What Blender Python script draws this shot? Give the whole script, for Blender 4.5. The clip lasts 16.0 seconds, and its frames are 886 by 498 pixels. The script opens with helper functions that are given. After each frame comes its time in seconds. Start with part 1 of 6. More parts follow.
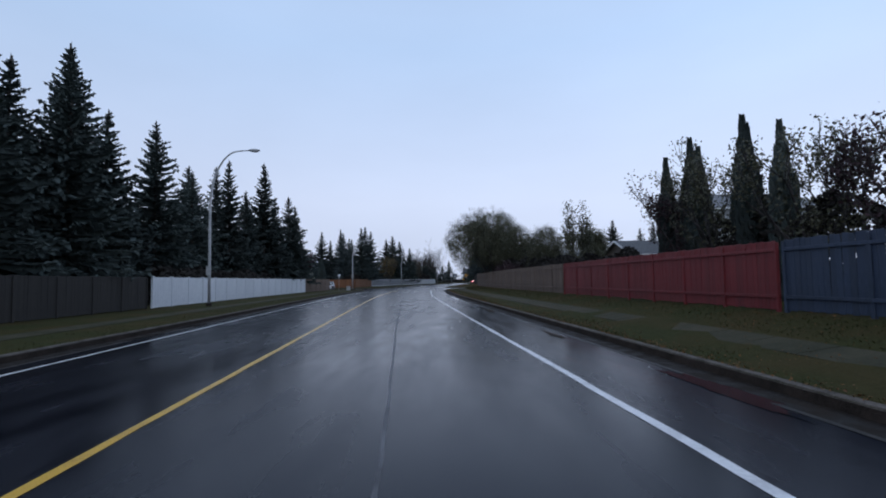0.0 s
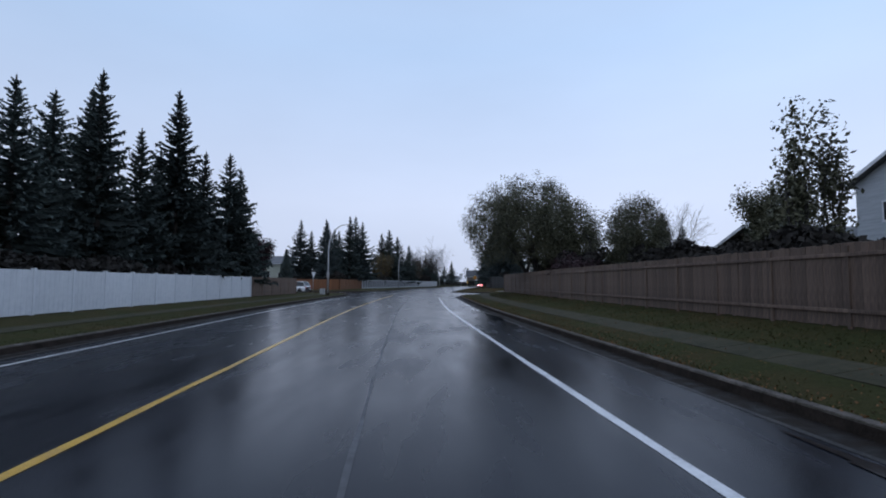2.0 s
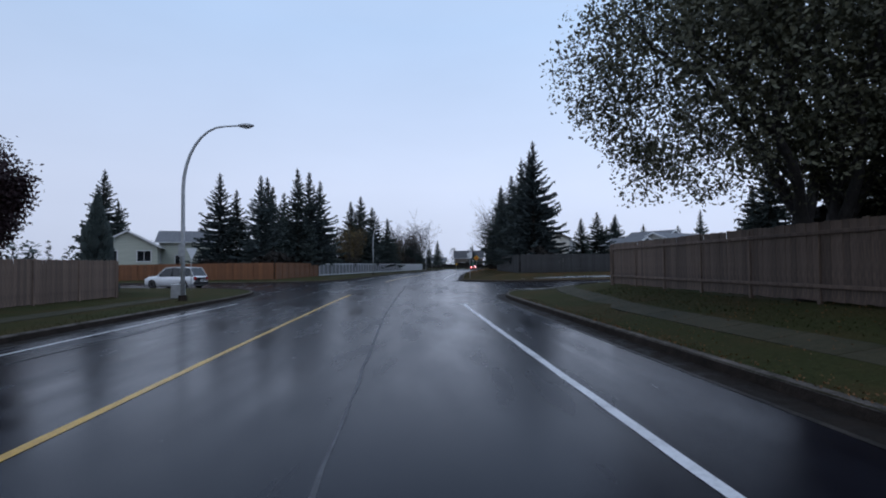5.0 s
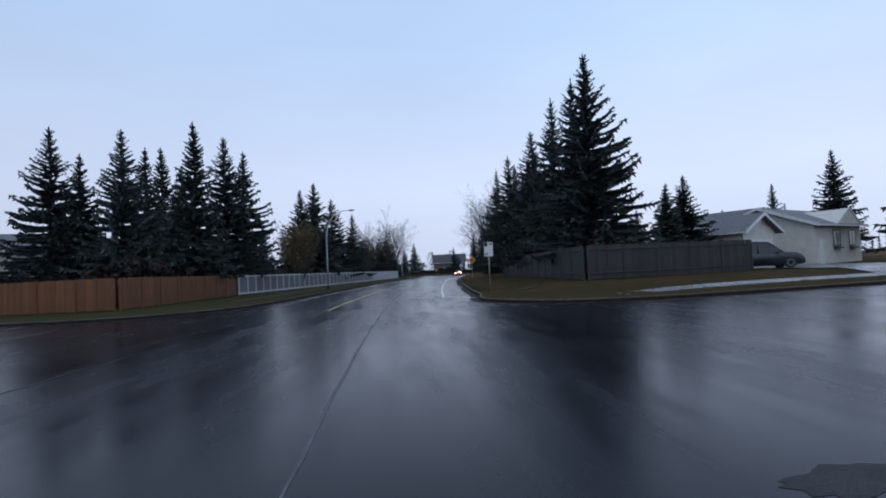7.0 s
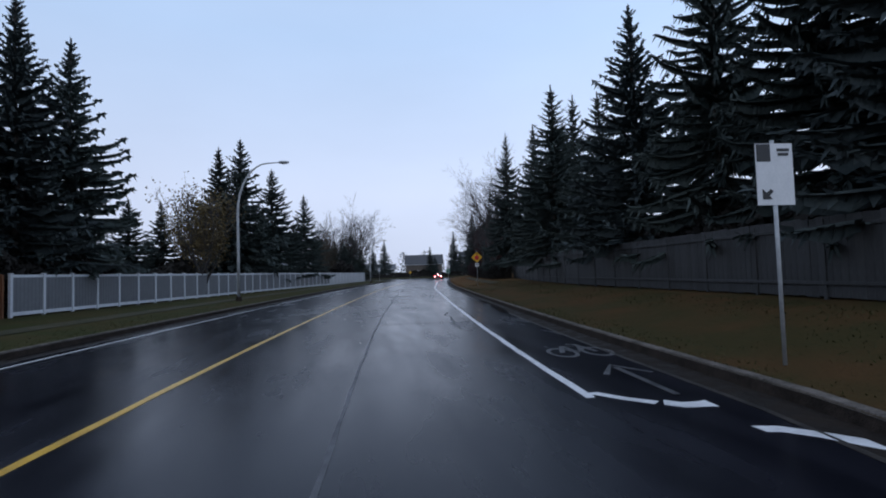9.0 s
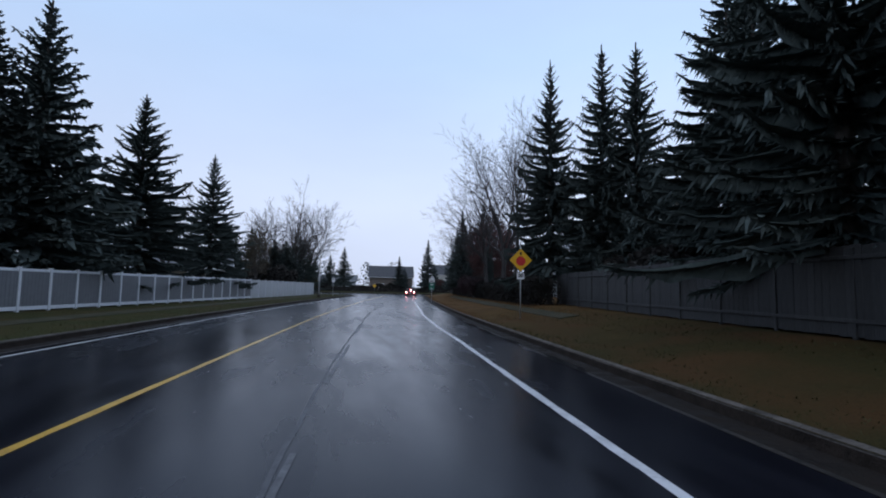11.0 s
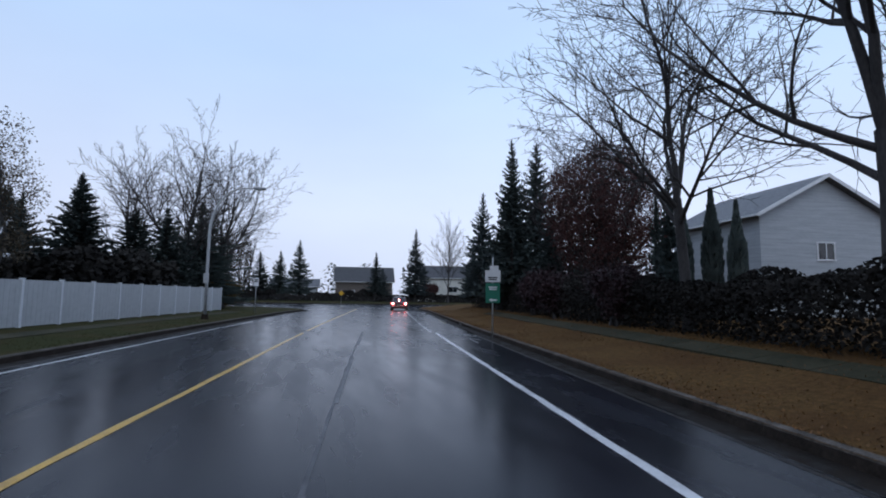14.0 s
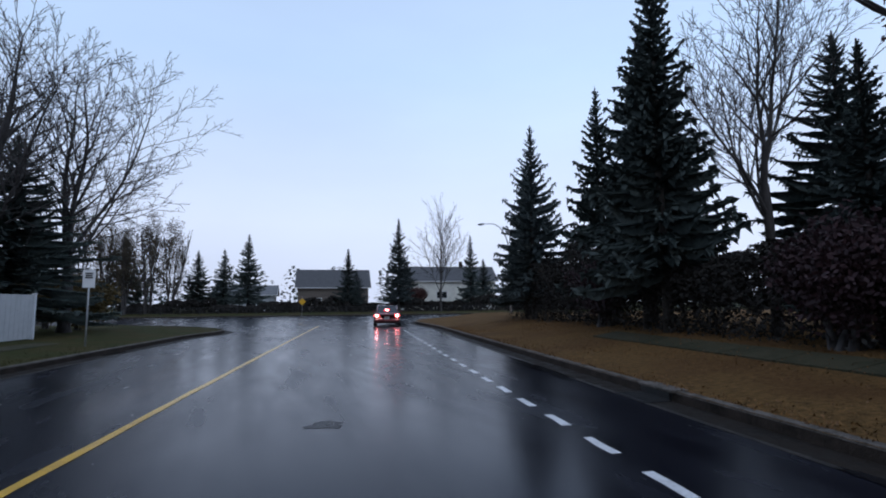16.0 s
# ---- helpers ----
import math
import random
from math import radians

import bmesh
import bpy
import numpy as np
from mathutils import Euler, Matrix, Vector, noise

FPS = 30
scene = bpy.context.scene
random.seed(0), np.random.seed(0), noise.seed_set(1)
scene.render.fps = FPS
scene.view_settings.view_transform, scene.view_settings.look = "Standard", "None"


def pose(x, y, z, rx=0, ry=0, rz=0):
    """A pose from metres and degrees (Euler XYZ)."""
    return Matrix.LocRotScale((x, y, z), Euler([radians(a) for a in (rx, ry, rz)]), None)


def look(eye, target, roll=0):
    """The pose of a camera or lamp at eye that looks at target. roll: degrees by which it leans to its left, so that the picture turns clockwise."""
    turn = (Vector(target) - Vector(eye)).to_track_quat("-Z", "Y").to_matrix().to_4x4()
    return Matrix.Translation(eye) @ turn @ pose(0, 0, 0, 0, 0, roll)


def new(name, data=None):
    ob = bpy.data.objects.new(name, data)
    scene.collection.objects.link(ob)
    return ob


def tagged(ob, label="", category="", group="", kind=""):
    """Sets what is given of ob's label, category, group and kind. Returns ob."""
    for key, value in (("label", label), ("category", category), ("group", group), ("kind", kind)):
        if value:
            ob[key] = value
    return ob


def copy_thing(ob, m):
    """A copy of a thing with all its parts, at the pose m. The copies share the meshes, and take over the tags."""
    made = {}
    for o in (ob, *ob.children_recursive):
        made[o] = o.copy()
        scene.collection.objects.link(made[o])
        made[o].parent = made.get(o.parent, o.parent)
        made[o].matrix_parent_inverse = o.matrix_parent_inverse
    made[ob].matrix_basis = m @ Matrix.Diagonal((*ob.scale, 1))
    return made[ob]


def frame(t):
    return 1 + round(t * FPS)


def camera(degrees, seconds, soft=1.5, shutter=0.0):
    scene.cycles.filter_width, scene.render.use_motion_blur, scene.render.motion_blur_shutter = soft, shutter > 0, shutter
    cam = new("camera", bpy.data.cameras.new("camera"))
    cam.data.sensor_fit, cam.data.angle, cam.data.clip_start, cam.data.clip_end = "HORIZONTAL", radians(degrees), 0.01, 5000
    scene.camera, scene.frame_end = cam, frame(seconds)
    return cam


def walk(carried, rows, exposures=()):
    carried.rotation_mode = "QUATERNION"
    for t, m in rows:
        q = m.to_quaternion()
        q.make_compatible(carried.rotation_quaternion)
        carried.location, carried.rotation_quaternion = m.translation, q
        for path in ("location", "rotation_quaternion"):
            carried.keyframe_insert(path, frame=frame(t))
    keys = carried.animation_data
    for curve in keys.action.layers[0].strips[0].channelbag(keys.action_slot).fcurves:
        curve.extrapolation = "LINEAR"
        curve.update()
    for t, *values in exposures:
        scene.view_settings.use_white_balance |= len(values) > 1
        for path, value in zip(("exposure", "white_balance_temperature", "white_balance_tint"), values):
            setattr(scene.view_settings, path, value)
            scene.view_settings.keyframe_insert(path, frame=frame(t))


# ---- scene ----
PATH = [
    (0, (-0.879, 3.949, 1.582), (-0.883, 5.945, 1.704), -0.9),
    (0.5, (-1.322, 9.693, 1.564), (-1.32, 11.688, 1.708), -1.3),
    (1, (-1.707, 15.501, 1.579), (-1.718, 17.498, 1.691), -0.5),
    (1.5, (-2.144, 21.524, 1.546), (-2.136, 23.519, 1.683), 0.8),
    (2, (-2.518, 27.388, 1.583), (-2.519, 29.384, 1.715), 0.3),
    (2.5, (-2.871, 32.875, 1.616), (-2.838, 34.874, 1.683), -0.3),
    (3, (-3.322, 38.365, 1.56), (-3.266, 40.363, 1.623), 0.4),
    (3.5, (-3.635, 44.333, 1.631), (-3.593, 46.332, 1.688), -0.6),
    (4, (-3.997, 49.814, 1.583), (-3.958, 51.813, 1.645), -0.1),
    (6.5, (-4.966, 79.845, 1.634), (-4.802, 81.837, 1.696), -2.6),
    (7, (-5.003, 86.825, 1.614), (-4.82, 88.815, 1.698), -2.8),
    (7.5, (-5.042, 93.54, 1.54), (-4.843, 95.527, 1.643), -3.5),
    (8, (-5.141, 99.78, 1.58), (-4.892, 101.763, 1.653), -3.3),
    (8.5, (-5.152, 105.941, 1.668), (-4.881, 107.921, 1.75), -2.5),
    (9, (-4.952, 111.637, 1.575), (-4.644, 113.611, 1.667), -1.8),
    (11.5, (-2.387, 144.127, 1.546), (-1.926, 146.066, 1.705), 1.0),
    (12, (-1.815, 150.758, 1.572), (-1.346, 152.696, 1.723), 0.2),
    (12.5, (-1.231, 156.681, 1.554), (-0.75, 158.616, 1.707), -0.1),
    (13, (-0.506, 162.894, 1.576), (0.005, 164.822, 1.724), -0.15),
    (13.5, (0.191, 168.209, 1.613), (0.718, 170.132, 1.771), 0.7),
    (14, (1.007, 173.63, 1.631), (1.557, 175.544, 1.815), 0.8),
    (14.5, (1.767, 179.195, 1.607), (2.341, 181.103, 1.776), 0.8),
    (15, (2.575, 184.574, 1.61), (3.172, 186.475, 1.781), 0.1),
    (15.5, (3.332, 189.492, 1.546), (3.967, 191.377, 1.756), -0.2),
    (16, (3.942, 194.205, 1.541), (4.599, 196.083, 1.753), -0.5),
]
cam = camera(81.9, 16.0, soft=1.9)
walk(cam, [(t, look(eye, target, roll)) for t, eye, target, roll in PATH], [(0, 0.0), (9, 0.03), (12, 0.12), (16, 0.13)])

# ---------------------------------------------------------------- light
world = bpy.data.worlds.new("overcast_sky")
world.use_nodes = True
scene.world = world
wn, wl = world.node_tree.nodes, world.node_tree.links
bg = wn["Background"]
sky = wn.new("ShaderNodeTexSky")
sky.sky_type = 'NISHITA'
sky.sun_disc = False
sky.sun_elevation = radians(38)
sky.sun_rotation = radians(200)
sky.dust_density = 3.0
sky.ozone_density = 2.0
wcoord = wn.new("ShaderNodeTexCoord")
wmap = wn.new("ShaderNodeMapping")
wmap.inputs["Scale"].default_value = (1.0, 1.0, 3.0)
wnoise = wn.new("ShaderNodeTexNoise")
wnoise.inputs["Scale"].default_value = 1.4
wnoise.inputs["Detail"].default_value = 5.0
wcloud = wn.new("ShaderNodeMapRange")
wcloud.inputs["From Min"].default_value, wcloud.inputs["From Max"].default_value = 0.3, 0.7
wcloud.inputs["To Min"].default_value, wcloud.inputs["To Max"].default_value = 0.95, 1.06
wsep = wn.new("ShaderNodeSeparateXYZ")
wramp = wn.new("ShaderNodeValToRGB")
wramp.color_ramp.elements[1].color = (4.2, 5.3, 7.6, 1)
for pos, col in ((0.0, (5.9, 6.6, 8.5)), (0.15, (6.4, 7.3, 9.5)), (0.42, (5.0, 6.7, 9.6))):
    e = wramp.color_ramp.elements[0] if pos == 0.0 else wramp.color_ramp.elements.new(pos)
    e.color = (*col, 1)
wtint = wn.new("ShaderNodeVectorMath")
wtint.operation = 'SCALE'
wmix = wn.new("ShaderNodeMix")
wmix.data_type = 'RGBA'
wmix.inputs[0].default_value = 0.94
wl.new(wcoord.outputs["Generated"], wmap.inputs["Vector"])
wl.new(wcoord.outputs["Generated"], wsep.inputs[0])
wl.new(wsep.outputs["Z"], wramp.inputs["Fac"])
wl.new(wmap.outputs[0], wnoise.inputs["Vector"])
wl.new(wnoise.outputs["Fac"], wcloud.inputs["Value"])
wl.new(wramp.outputs[0], wtint.inputs[0])
wside = wn.new("ShaderNodeMapRange")
wside.inputs["From Min"].default_value, wside.inputs["From Max"].default_value = -0.7, 0.7
wside.inputs["To Min"].default_value, wside.inputs["To Max"].default_value = 0.93, 1.12
wl.new(wsep.outputs["X"], wside.inputs["Value"])
wboth = wn.new("ShaderNodeMath")
wboth.operation = 'MULTIPLY'
wl.new(wcloud.outputs[0], wboth.inputs[0])
wl.new(wside.outputs[0], wboth.inputs[1])
wl.new(wboth.outputs[0], wtint.inputs["Scale"])
wl.new(sky.outputs[0], wmix.inputs[6])
wl.new(wtint.outputs[0], wmix.inputs[7])
wl.new(wmix.outputs[2], bg.inputs["Color"])
bg.inputs["Strength"].default_value = 0.1

sun_data = bpy.data.lights.new("sun", 'SUN')
sun_data.energy = 0.25
sun_data.angle = radians(40)
sun_data.color = (1.0, 0.97, 0.93)
sun_ob = new("sun", sun_data)
sun_ob.matrix_world = look((-20, -60, 90), (0, 0, 0))


# ---------------------------------------------------------------- materials
def mat(name, c1, c2, scale=3.0, rough=0.7, bump=0.0, bump_scale=40.0, metal=0.0, coat=0.0, spec=0.5,
        vary=0.0, rough2=None, stretch=(1, 1, 1), lo=0.35, hi=0.65):
    m = bpy.data.materials.new(name)
    m.use_nodes = True
    n, l = m.node_tree.nodes, m.node_tree.links
    b = n["Principled BSDF"]
    b.inputs["Roughness"].default_value = rough
    b.inputs["Metallic"].default_value = metal
    b.inputs["Coat Weight"].default_value = coat
    b.inputs["Coat Roughness"].default_value = 0.08
    b.inputs["Specular IOR Level"].default_value = spec
    co = n.new("ShaderNodeTexCoord")
    mp = n.new("ShaderNodeMapping")
    mp.inputs["Scale"].default_value = stretch
    l.new(co.outputs["Object"], mp.inputs["Vector"])
    n1 = n.new("ShaderNodeTexNoise")
    n1.inputs["Scale"].default_value = scale
    n1.inputs["Detail"].default_value = 6
    n2 = n.new("ShaderNodeTexNoise")
    n2.inputs["Scale"].default_value = scale * 7.3
    n2.inputs["Detail"].default_value = 3
    for x in (n1, n2):
        l.new(mp.outputs[0], x.inputs["Vector"])
    add = n.new("ShaderNodeMath")
    add.operation = 'MULTIPLY_ADD'
    add.inputs[1].default_value = 0.4
    l.new(n2.outputs["Fac"], add.inputs[0])
    sc = n.new("ShaderNodeMath")
    sc.operation = 'MULTIPLY'
    sc.inputs[1].default_value = 0.6
    l.new(n1.outputs["Fac"], sc.inputs[0])
    l.new(sc.outputs[0], add.inputs[2])
    ramp = n.new("ShaderNodeValToRGB")
    ramp.color_ramp.elements[0].position = lo
    ramp.color_ramp.elements[1].position = hi
    ramp.color_ramp.elements[0].color = (*c1, 1)
    ramp.color_ramp.elements[1].color = (*c2, 1)
    l.new(add.outputs[0], ramp.inputs["Fac"])
    out = ramp.outputs[0]
    if vary:
        oi = n.new("ShaderNodeObjectInfo")
        mr = n.new("ShaderNodeMapRange")
        mr.inputs["To Min"].default_value = 1 - vary
        mr.inputs["To Max"].default_value = 1 + vary
        l.new(oi.outputs["Random"], mr.inputs["Value"])
        hsv = n.new("ShaderNodeHueSaturation")
        l.new(mr.outputs[0], hsv.inputs["Value"])
        l.new(out, hsv.inputs["Color"])
        out = hsv.outputs[0]
    l.new(out, b.inputs["Base Color"])
    if rough2 is not None:
        rr = n.new("ShaderNodeMapRange")
        rr.inputs["From Min"].default_value = lo
        rr.inputs["From Max"].default_value = hi
        rr.inputs["To Min"].default_value = rough
        rr.inputs["To Max"].default_value = rough2
        l.new(n1.outputs["Fac"], rr.inputs["Value"])
        l.new(rr.outputs[0], b.inputs["Roughness"])
    if bump:
        bn = n.new("ShaderNodeTexNoise")
        bn.inputs["Scale"].default_value = bump_scale
        bn.inputs["Detail"].default_value = 4
        l.new(mp.outputs[0], bn.inputs["Vector"])
        bp = n.new("ShaderNodeBump")
        bp.inputs["Strength"].default_value = bump
        bp.inputs["Distance"].default_value = 0.02
        l.new(bn.outputs["Fac"], bp.inputs["Height"])
        l.new(bp.outputs[0], b.inputs["Normal"])
    return m


def glow(name, colour, strength, base=(0.3, 0.02, 0.02)):
    m = mat(name, base, base, rough=0.2)
    b = m.node_tree.nodes["Principled BSDF"]
    b.inputs["Emission Color"].default_value = (*colour, 1)
    b.inputs["Emission Strength"].default_value = strength
    return m


def wet_asphalt():
    """Dark asphalt under a film of rain: broad puddled patches are glossier, wheel tracks lighter."""
    m = bpy.data.materials.new("wet_asphalt")
    m.use_nodes = True
    n, l = m.node_tree.nodes, m.node_tree.links
    b = n["Principled BSDF"]
    co = n.new("ShaderNodeTexCoord")

    def noise_of(scale, detail, stretch=(1, 1, 1)):
        mp = n.new("ShaderNodeMapping")
        mp.inputs["Scale"].default_value = stretch
        l.new(co.outputs["Object"], mp.inputs["Vector"])
        t = n.new("ShaderNodeTexNoise")
        t.inputs["Scale"].default_value = scale
        t.inputs["Detail"].default_value = detail
        l.new(mp.outputs[0], t.inputs["Vector"])
        return t.outputs["Fac"]

    def ranged(value, a, c, lo, hi):
        r = n.new("ShaderNodeMapRange")
        r.inputs["From Min"].default_value, r.inputs["From Max"].default_value = a, c
        r.inputs["To Min"].default_value, r.inputs["To Max"].default_value = lo, hi
        l.new(value, r.inputs["Value"])
        return r.outputs[0]

    big = noise_of(0.3, 3, (1.5, 0.28, 1))
    mid = noise_of(1.3, 5, (1.6, 0.3, 1))
    fine = noise_of(90, 2)
    ramp = n.new("ShaderNodeValToRGB")
    ramp.color_ramp.elements[0].position, ramp.color_ramp.elements[1].position = 0.35, 0.7
    ramp.color_ramp.elements[0].color = (0.006, 0.0062, 0.0095, 1)
    ramp.color_ramp.elements[1].color = (0.012, 0.0122, 0.0175, 1)
    l.new(mid, ramp.inputs["Fac"])
    l.new(ramp.outputs[0], b.inputs["Base Color"])
    mul = n.new("ShaderNodeMath")
    mul.operation = 'MULTIPLY'
    l.new(ranged(big, 0.3, 0.72, 0.78, 1.25), mul.inputs[0])
    l.new(ranged(mid, 0.28, 0.74, 0.18, 0.3), mul.inputs[1])
    l.new(mul.outputs[0], b.inputs["Roughness"])
    b.inputs["Specular IOR Level"].default_value = 0.115
    b.inputs["Specular Tint"].default_value = (0.7, 0.78, 1.0, 1)
    bp = n.new("ShaderNodeBump")
    l.new(ranged(big, 0.4, 0.6, 0.05, 0.22), bp.inputs["Strength"])
    bp.inputs["Distance"].default_value = 0.006
    l.new(fine, bp.inputs["Height"])
    l.new(bp.outputs[0], b.inputs["Normal"])
    return m


M_ASPHALT = wet_asphalt()
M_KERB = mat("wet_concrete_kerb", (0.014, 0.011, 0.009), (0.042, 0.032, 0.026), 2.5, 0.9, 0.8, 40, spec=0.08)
M_KERB_TOP = mat("pale_kerb_top", (0.042, 0.037, 0.032), (0.155, 0.135, 0.12), 3.5, 0.85, 0.8, 40, spec=0.1)
M_GUTTER = mat("wet_gutter", (0.008, 0.006, 0.005), (0.024, 0.018, 0.014), 3.0, 0.55, 0.8, 40, rough2=0.95, spec=0.12)
M_LIP = mat("gutter_lip", (0.01, 0.009, 0.008), (0.05, 0.042, 0.036), 1.7, 0.5, 0.6, 40, spec=0.2, lo=0.4, hi=0.72)
M_WALKWAY = mat("wet_concrete_walk", (0.075, 0.072, 0.068), (0.15, 0.143, 0.138), 0.7, 0.16, 0.2, 70, rough2=0.45)


def turf(name, dark, light, patch, southern=None):
    """Mown grass: blade grain, tufts, and broad patches of another colour."""
    m = mat(name, dark, light, 9.0, 0.95, 1.0, 70, spec=0.06, lo=0.32, hi=0.68)
    n, l = m.node_tree.nodes, m.node_tree.links
    b = n["Principled BSDF"]
    co = n.new("ShaderNodeTexCoord")

    def blend(value, a, colour):
        mx = n.new("ShaderNodeMix")
        mx.data_type = 'RGBA'
        l.new(value, mx.inputs[0])
        l.new(a, mx.inputs[6])
        mx.inputs[7].default_value = (*colour, 1)
        return mx.outputs[2]

    def span(value, lo, hi, top):
        mr = n.new("ShaderNodeMapRange")
        mr.inputs["From Min"].default_value, mr.inputs["From Max"].default_value = lo, hi
        mr.inputs["To Max"].default_value = top
        l.new(value, mr.inputs["Value"])
        return mr.outputs[0]

    broad = n.new("ShaderNodeTexNoise")
    broad.inputs["Scale"].default_value = 0.45
    broad.inputs["Detail"].default_value = 7
    l.new(co.outputs["Object"], broad.inputs["Vector"])
    grain = n.new("ShaderNodeTexNoise")
    grain.inputs["Scale"].default_value = 38
    grain.inputs["Detail"].default_value = 3
    l.new(co.outputs["Object"], grain.inputs["Vector"])
    out = b.inputs["Base Color"].links[0].from_socket
    if southern is not None:
        sep = n.new("ShaderNodeSeparateXYZ")
        l.new(co.outputs["Object"], sep.inputs[0])
        ad = n.new("ShaderNodeMath")
        ad.operation = 'MULTIPLY_ADD'
        ad.inputs[1].default_value = -30.0
        l.new(broad.outputs["Fac"], ad.inputs[0])
        l.new(sep.outputs["Y"], ad.inputs[2])
        out = blend(span(ad.outputs[0], 160, 135, 0.85), out, southern)
    out = blend(span(broad.outputs["Fac"], 0.42, 0.66, 0.75), out, patch)
    out = blend(span(grain.outputs["Fac"], 0.52, 0.68, 0.6), out, tuple(c * 0.3 for c in dark))
    l.new(out, b.inputs["Base Color"])
    return m


M_GRASS = turf("autumn_grass", (0.024, 0.031, 0.011), (0.056, 0.056, 0.021), (0.066, 0.046, 0.02))
M_GRASS_DRY = turf("leaf_strewn_grass", (0.05, 0.032, 0.013), (0.2, 0.11, 0.042), (0.085, 0.042, 0.018), (0.032, 0.032, 0.012))
M_WALK_DARK = mat("mossy_concrete_walk", (0.026, 0.027, 0.014), (0.06, 0.053, 0.032), 0.9, 0.85, 0.6, 40, spec=0.15)


M_FIELD = mat("distant_grass", (0.03, 0.034, 0.016), (0.06, 0.055, 0.026), 0.05, 0.95, spec=0.1)
M_WHITE_LINE = mat("worn_white_road_paint", (0.32, 0.32, 0.33), (0.72, 0.72, 0.73), 2.5, 0.3, 0.2, 90, lo=0.25, hi=0.55)
M_YELLOW_LINE = mat("worn_yellow_road_paint", (0.32, 0.17, 0.015), (0.62, 0.36, 0.03), 2.5, 0.3, 0.2, 90, lo=0.25, hi=0.55)
M_TAR = mat("tar_seam", (0.006, 0.006, 0.007), (0.014, 0.014, 0.015), 4, 0.5, 0.3, 40, spec=0.2)
M_SEAM = mat("worn_lane_seam", (0.02, 0.02, 0.023), (0.11, 0.11, 0.12), 0.9, 0.55, 0.3, 50, spec=0.3, lo=0.3, hi=0.62)
M_GROOVE_SHINE = mat("groove_shine", (0.01, 0.01, 0.012), (0.13, 0.13, 0.14), 1.6, 0.45, 0.2, 60, spec=0.25)
M_WORN = mat("nearly_gone_paint", (0.012, 0.012, 0.013), (0.13, 0.13, 0.135), 2.6, 0.35, 0.3, 60, lo=0.4, hi=0.7)
M_PATCH = mat("asphalt_patch", (0.007, 0.007, 0.009), (0.014, 0.014, 0.017), 2, 0.26, 0.5, 70, rough2=0.45, spec=0.12)
M_WATER = mat("puddle_water", (0.012, 0.012, 0.014), (0.02, 0.02, 0.022), 1, 0.09, 0.05, 5)
M_NEEDLE = mat("spruce_needles", (0.05, 0.064, 0.062), (0.092, 0.112, 0.106), 1.3, 0.9, spec=0.06, vary=0.35)
M_NEEDLE_BLUE = mat("blue_spruce_needles", (0.056, 0.072, 0.074), (0.1, 0.12, 0.122), 1.3, 0.9, spec=0.06, vary=0.3)
M_BARK = mat("dark_bark", (0.02, 0.016, 0.013), (0.06, 0.05, 0.042), 3, 0.85, 0.8, 30, stretch=(1, 1, 0.25))
M_BARK_GREY = mat("grey_bark", (0.025, 0.022, 0.022), (0.065, 0.058, 0.056), 3, 0.85, 0.6, 30, stretch=(1, 1, 0.3))
M_LEAF = mat("olive_leaves", (0.036, 0.042, 0.028), (0.11, 0.105, 0.062), 2.2, 0.6, spec=0.3, vary=0.2)
M_LEAF_RUST = mat("rust_leaves", (0.04, 0.019, 0.019), (0.105, 0.042, 0.036), 1.6, 0.65, spec=0.3, vary=0.2)
M_LEAF_DUN = mat("dun_leaves", (0.04, 0.034, 0.024), (0.095, 0.074, 0.05), 1.8, 0.7, spec=0.2, vary=0.15)
M_LEAF_MAROON = mat("maroon_leaves", (0.018, 0.01, 0.012), (0.045, 0.021, 0.024), 1.8, 0.65, spec=0.3, vary=0.2)
M_LEAF_GOLD = mat("yellowed_leaves", (0.06, 0.045, 0.018), (0.16, 0.11, 0.04), 1.8, 0.7, spec=0.3, vary=0.2)
M_HEDGE = mat("dark_hedge", (0.024, 0.023, 0.022), (0.046, 0.042, 0.038), 1.5, 0.9, spec=0.06, vary=0.3)
M_VINYL = mat("white_vinyl", (0.55, 0.57, 0.6), (0.72, 0.73, 0.75), 0.6, 0.4, 0.1, 30, vary=0.04)
M_VINYL_GREY = mat("grey_vinyl_panel", (0.12, 0.125, 0.135), (0.17, 0.175, 0.185), 0.6, 0.5, 0.1, 30, vary=0.06)
M_VINYL_DULL = mat("dull_vinyl", (0.36, 0.37, 0.38), (0.47, 0.48, 0.49), 0.6, 0.45, 0.1, 30, vary=0.05)
M_CEDAR = mat("stained_cedar", (0.09, 0.033, 0.012), (0.215, 0.083, 0.029), 1.2, 0.6, 0.5, 30, vary=0.22, stretch=(3, 3, 0.4))
M_BROWN_BOARD = mat("weathered_board", (0.07, 0.046, 0.036), (0.19, 0.128, 0.094), 1.4, 0.75, 0.5, 30, vary=0.25, stretch=(3, 3, 0.4))
M_DARK_BOARD = mat("dark_board", (0.009, 0.007, 0.006), (0.022, 0.018, 0.015), 1.4, 0.75, 0.5, 30, vary=0.25, stretch=(3, 3, 0.4))
M_GREY_BOARD = mat("grey_board", (0.022, 0.022, 0.023), (0.048, 0.047, 0.047), 1.4, 0.75, 0.5, 30, vary=0.2, stretch=(3, 3, 0.4))
M_RED_BOARD = mat("red_painted_board", (0.1, 0.008, 0.01), (0.19, 0.018, 0.021), 1.2, 0.6, 0.4, 30, vary=0.18, stretch=(3, 3, 0.4))
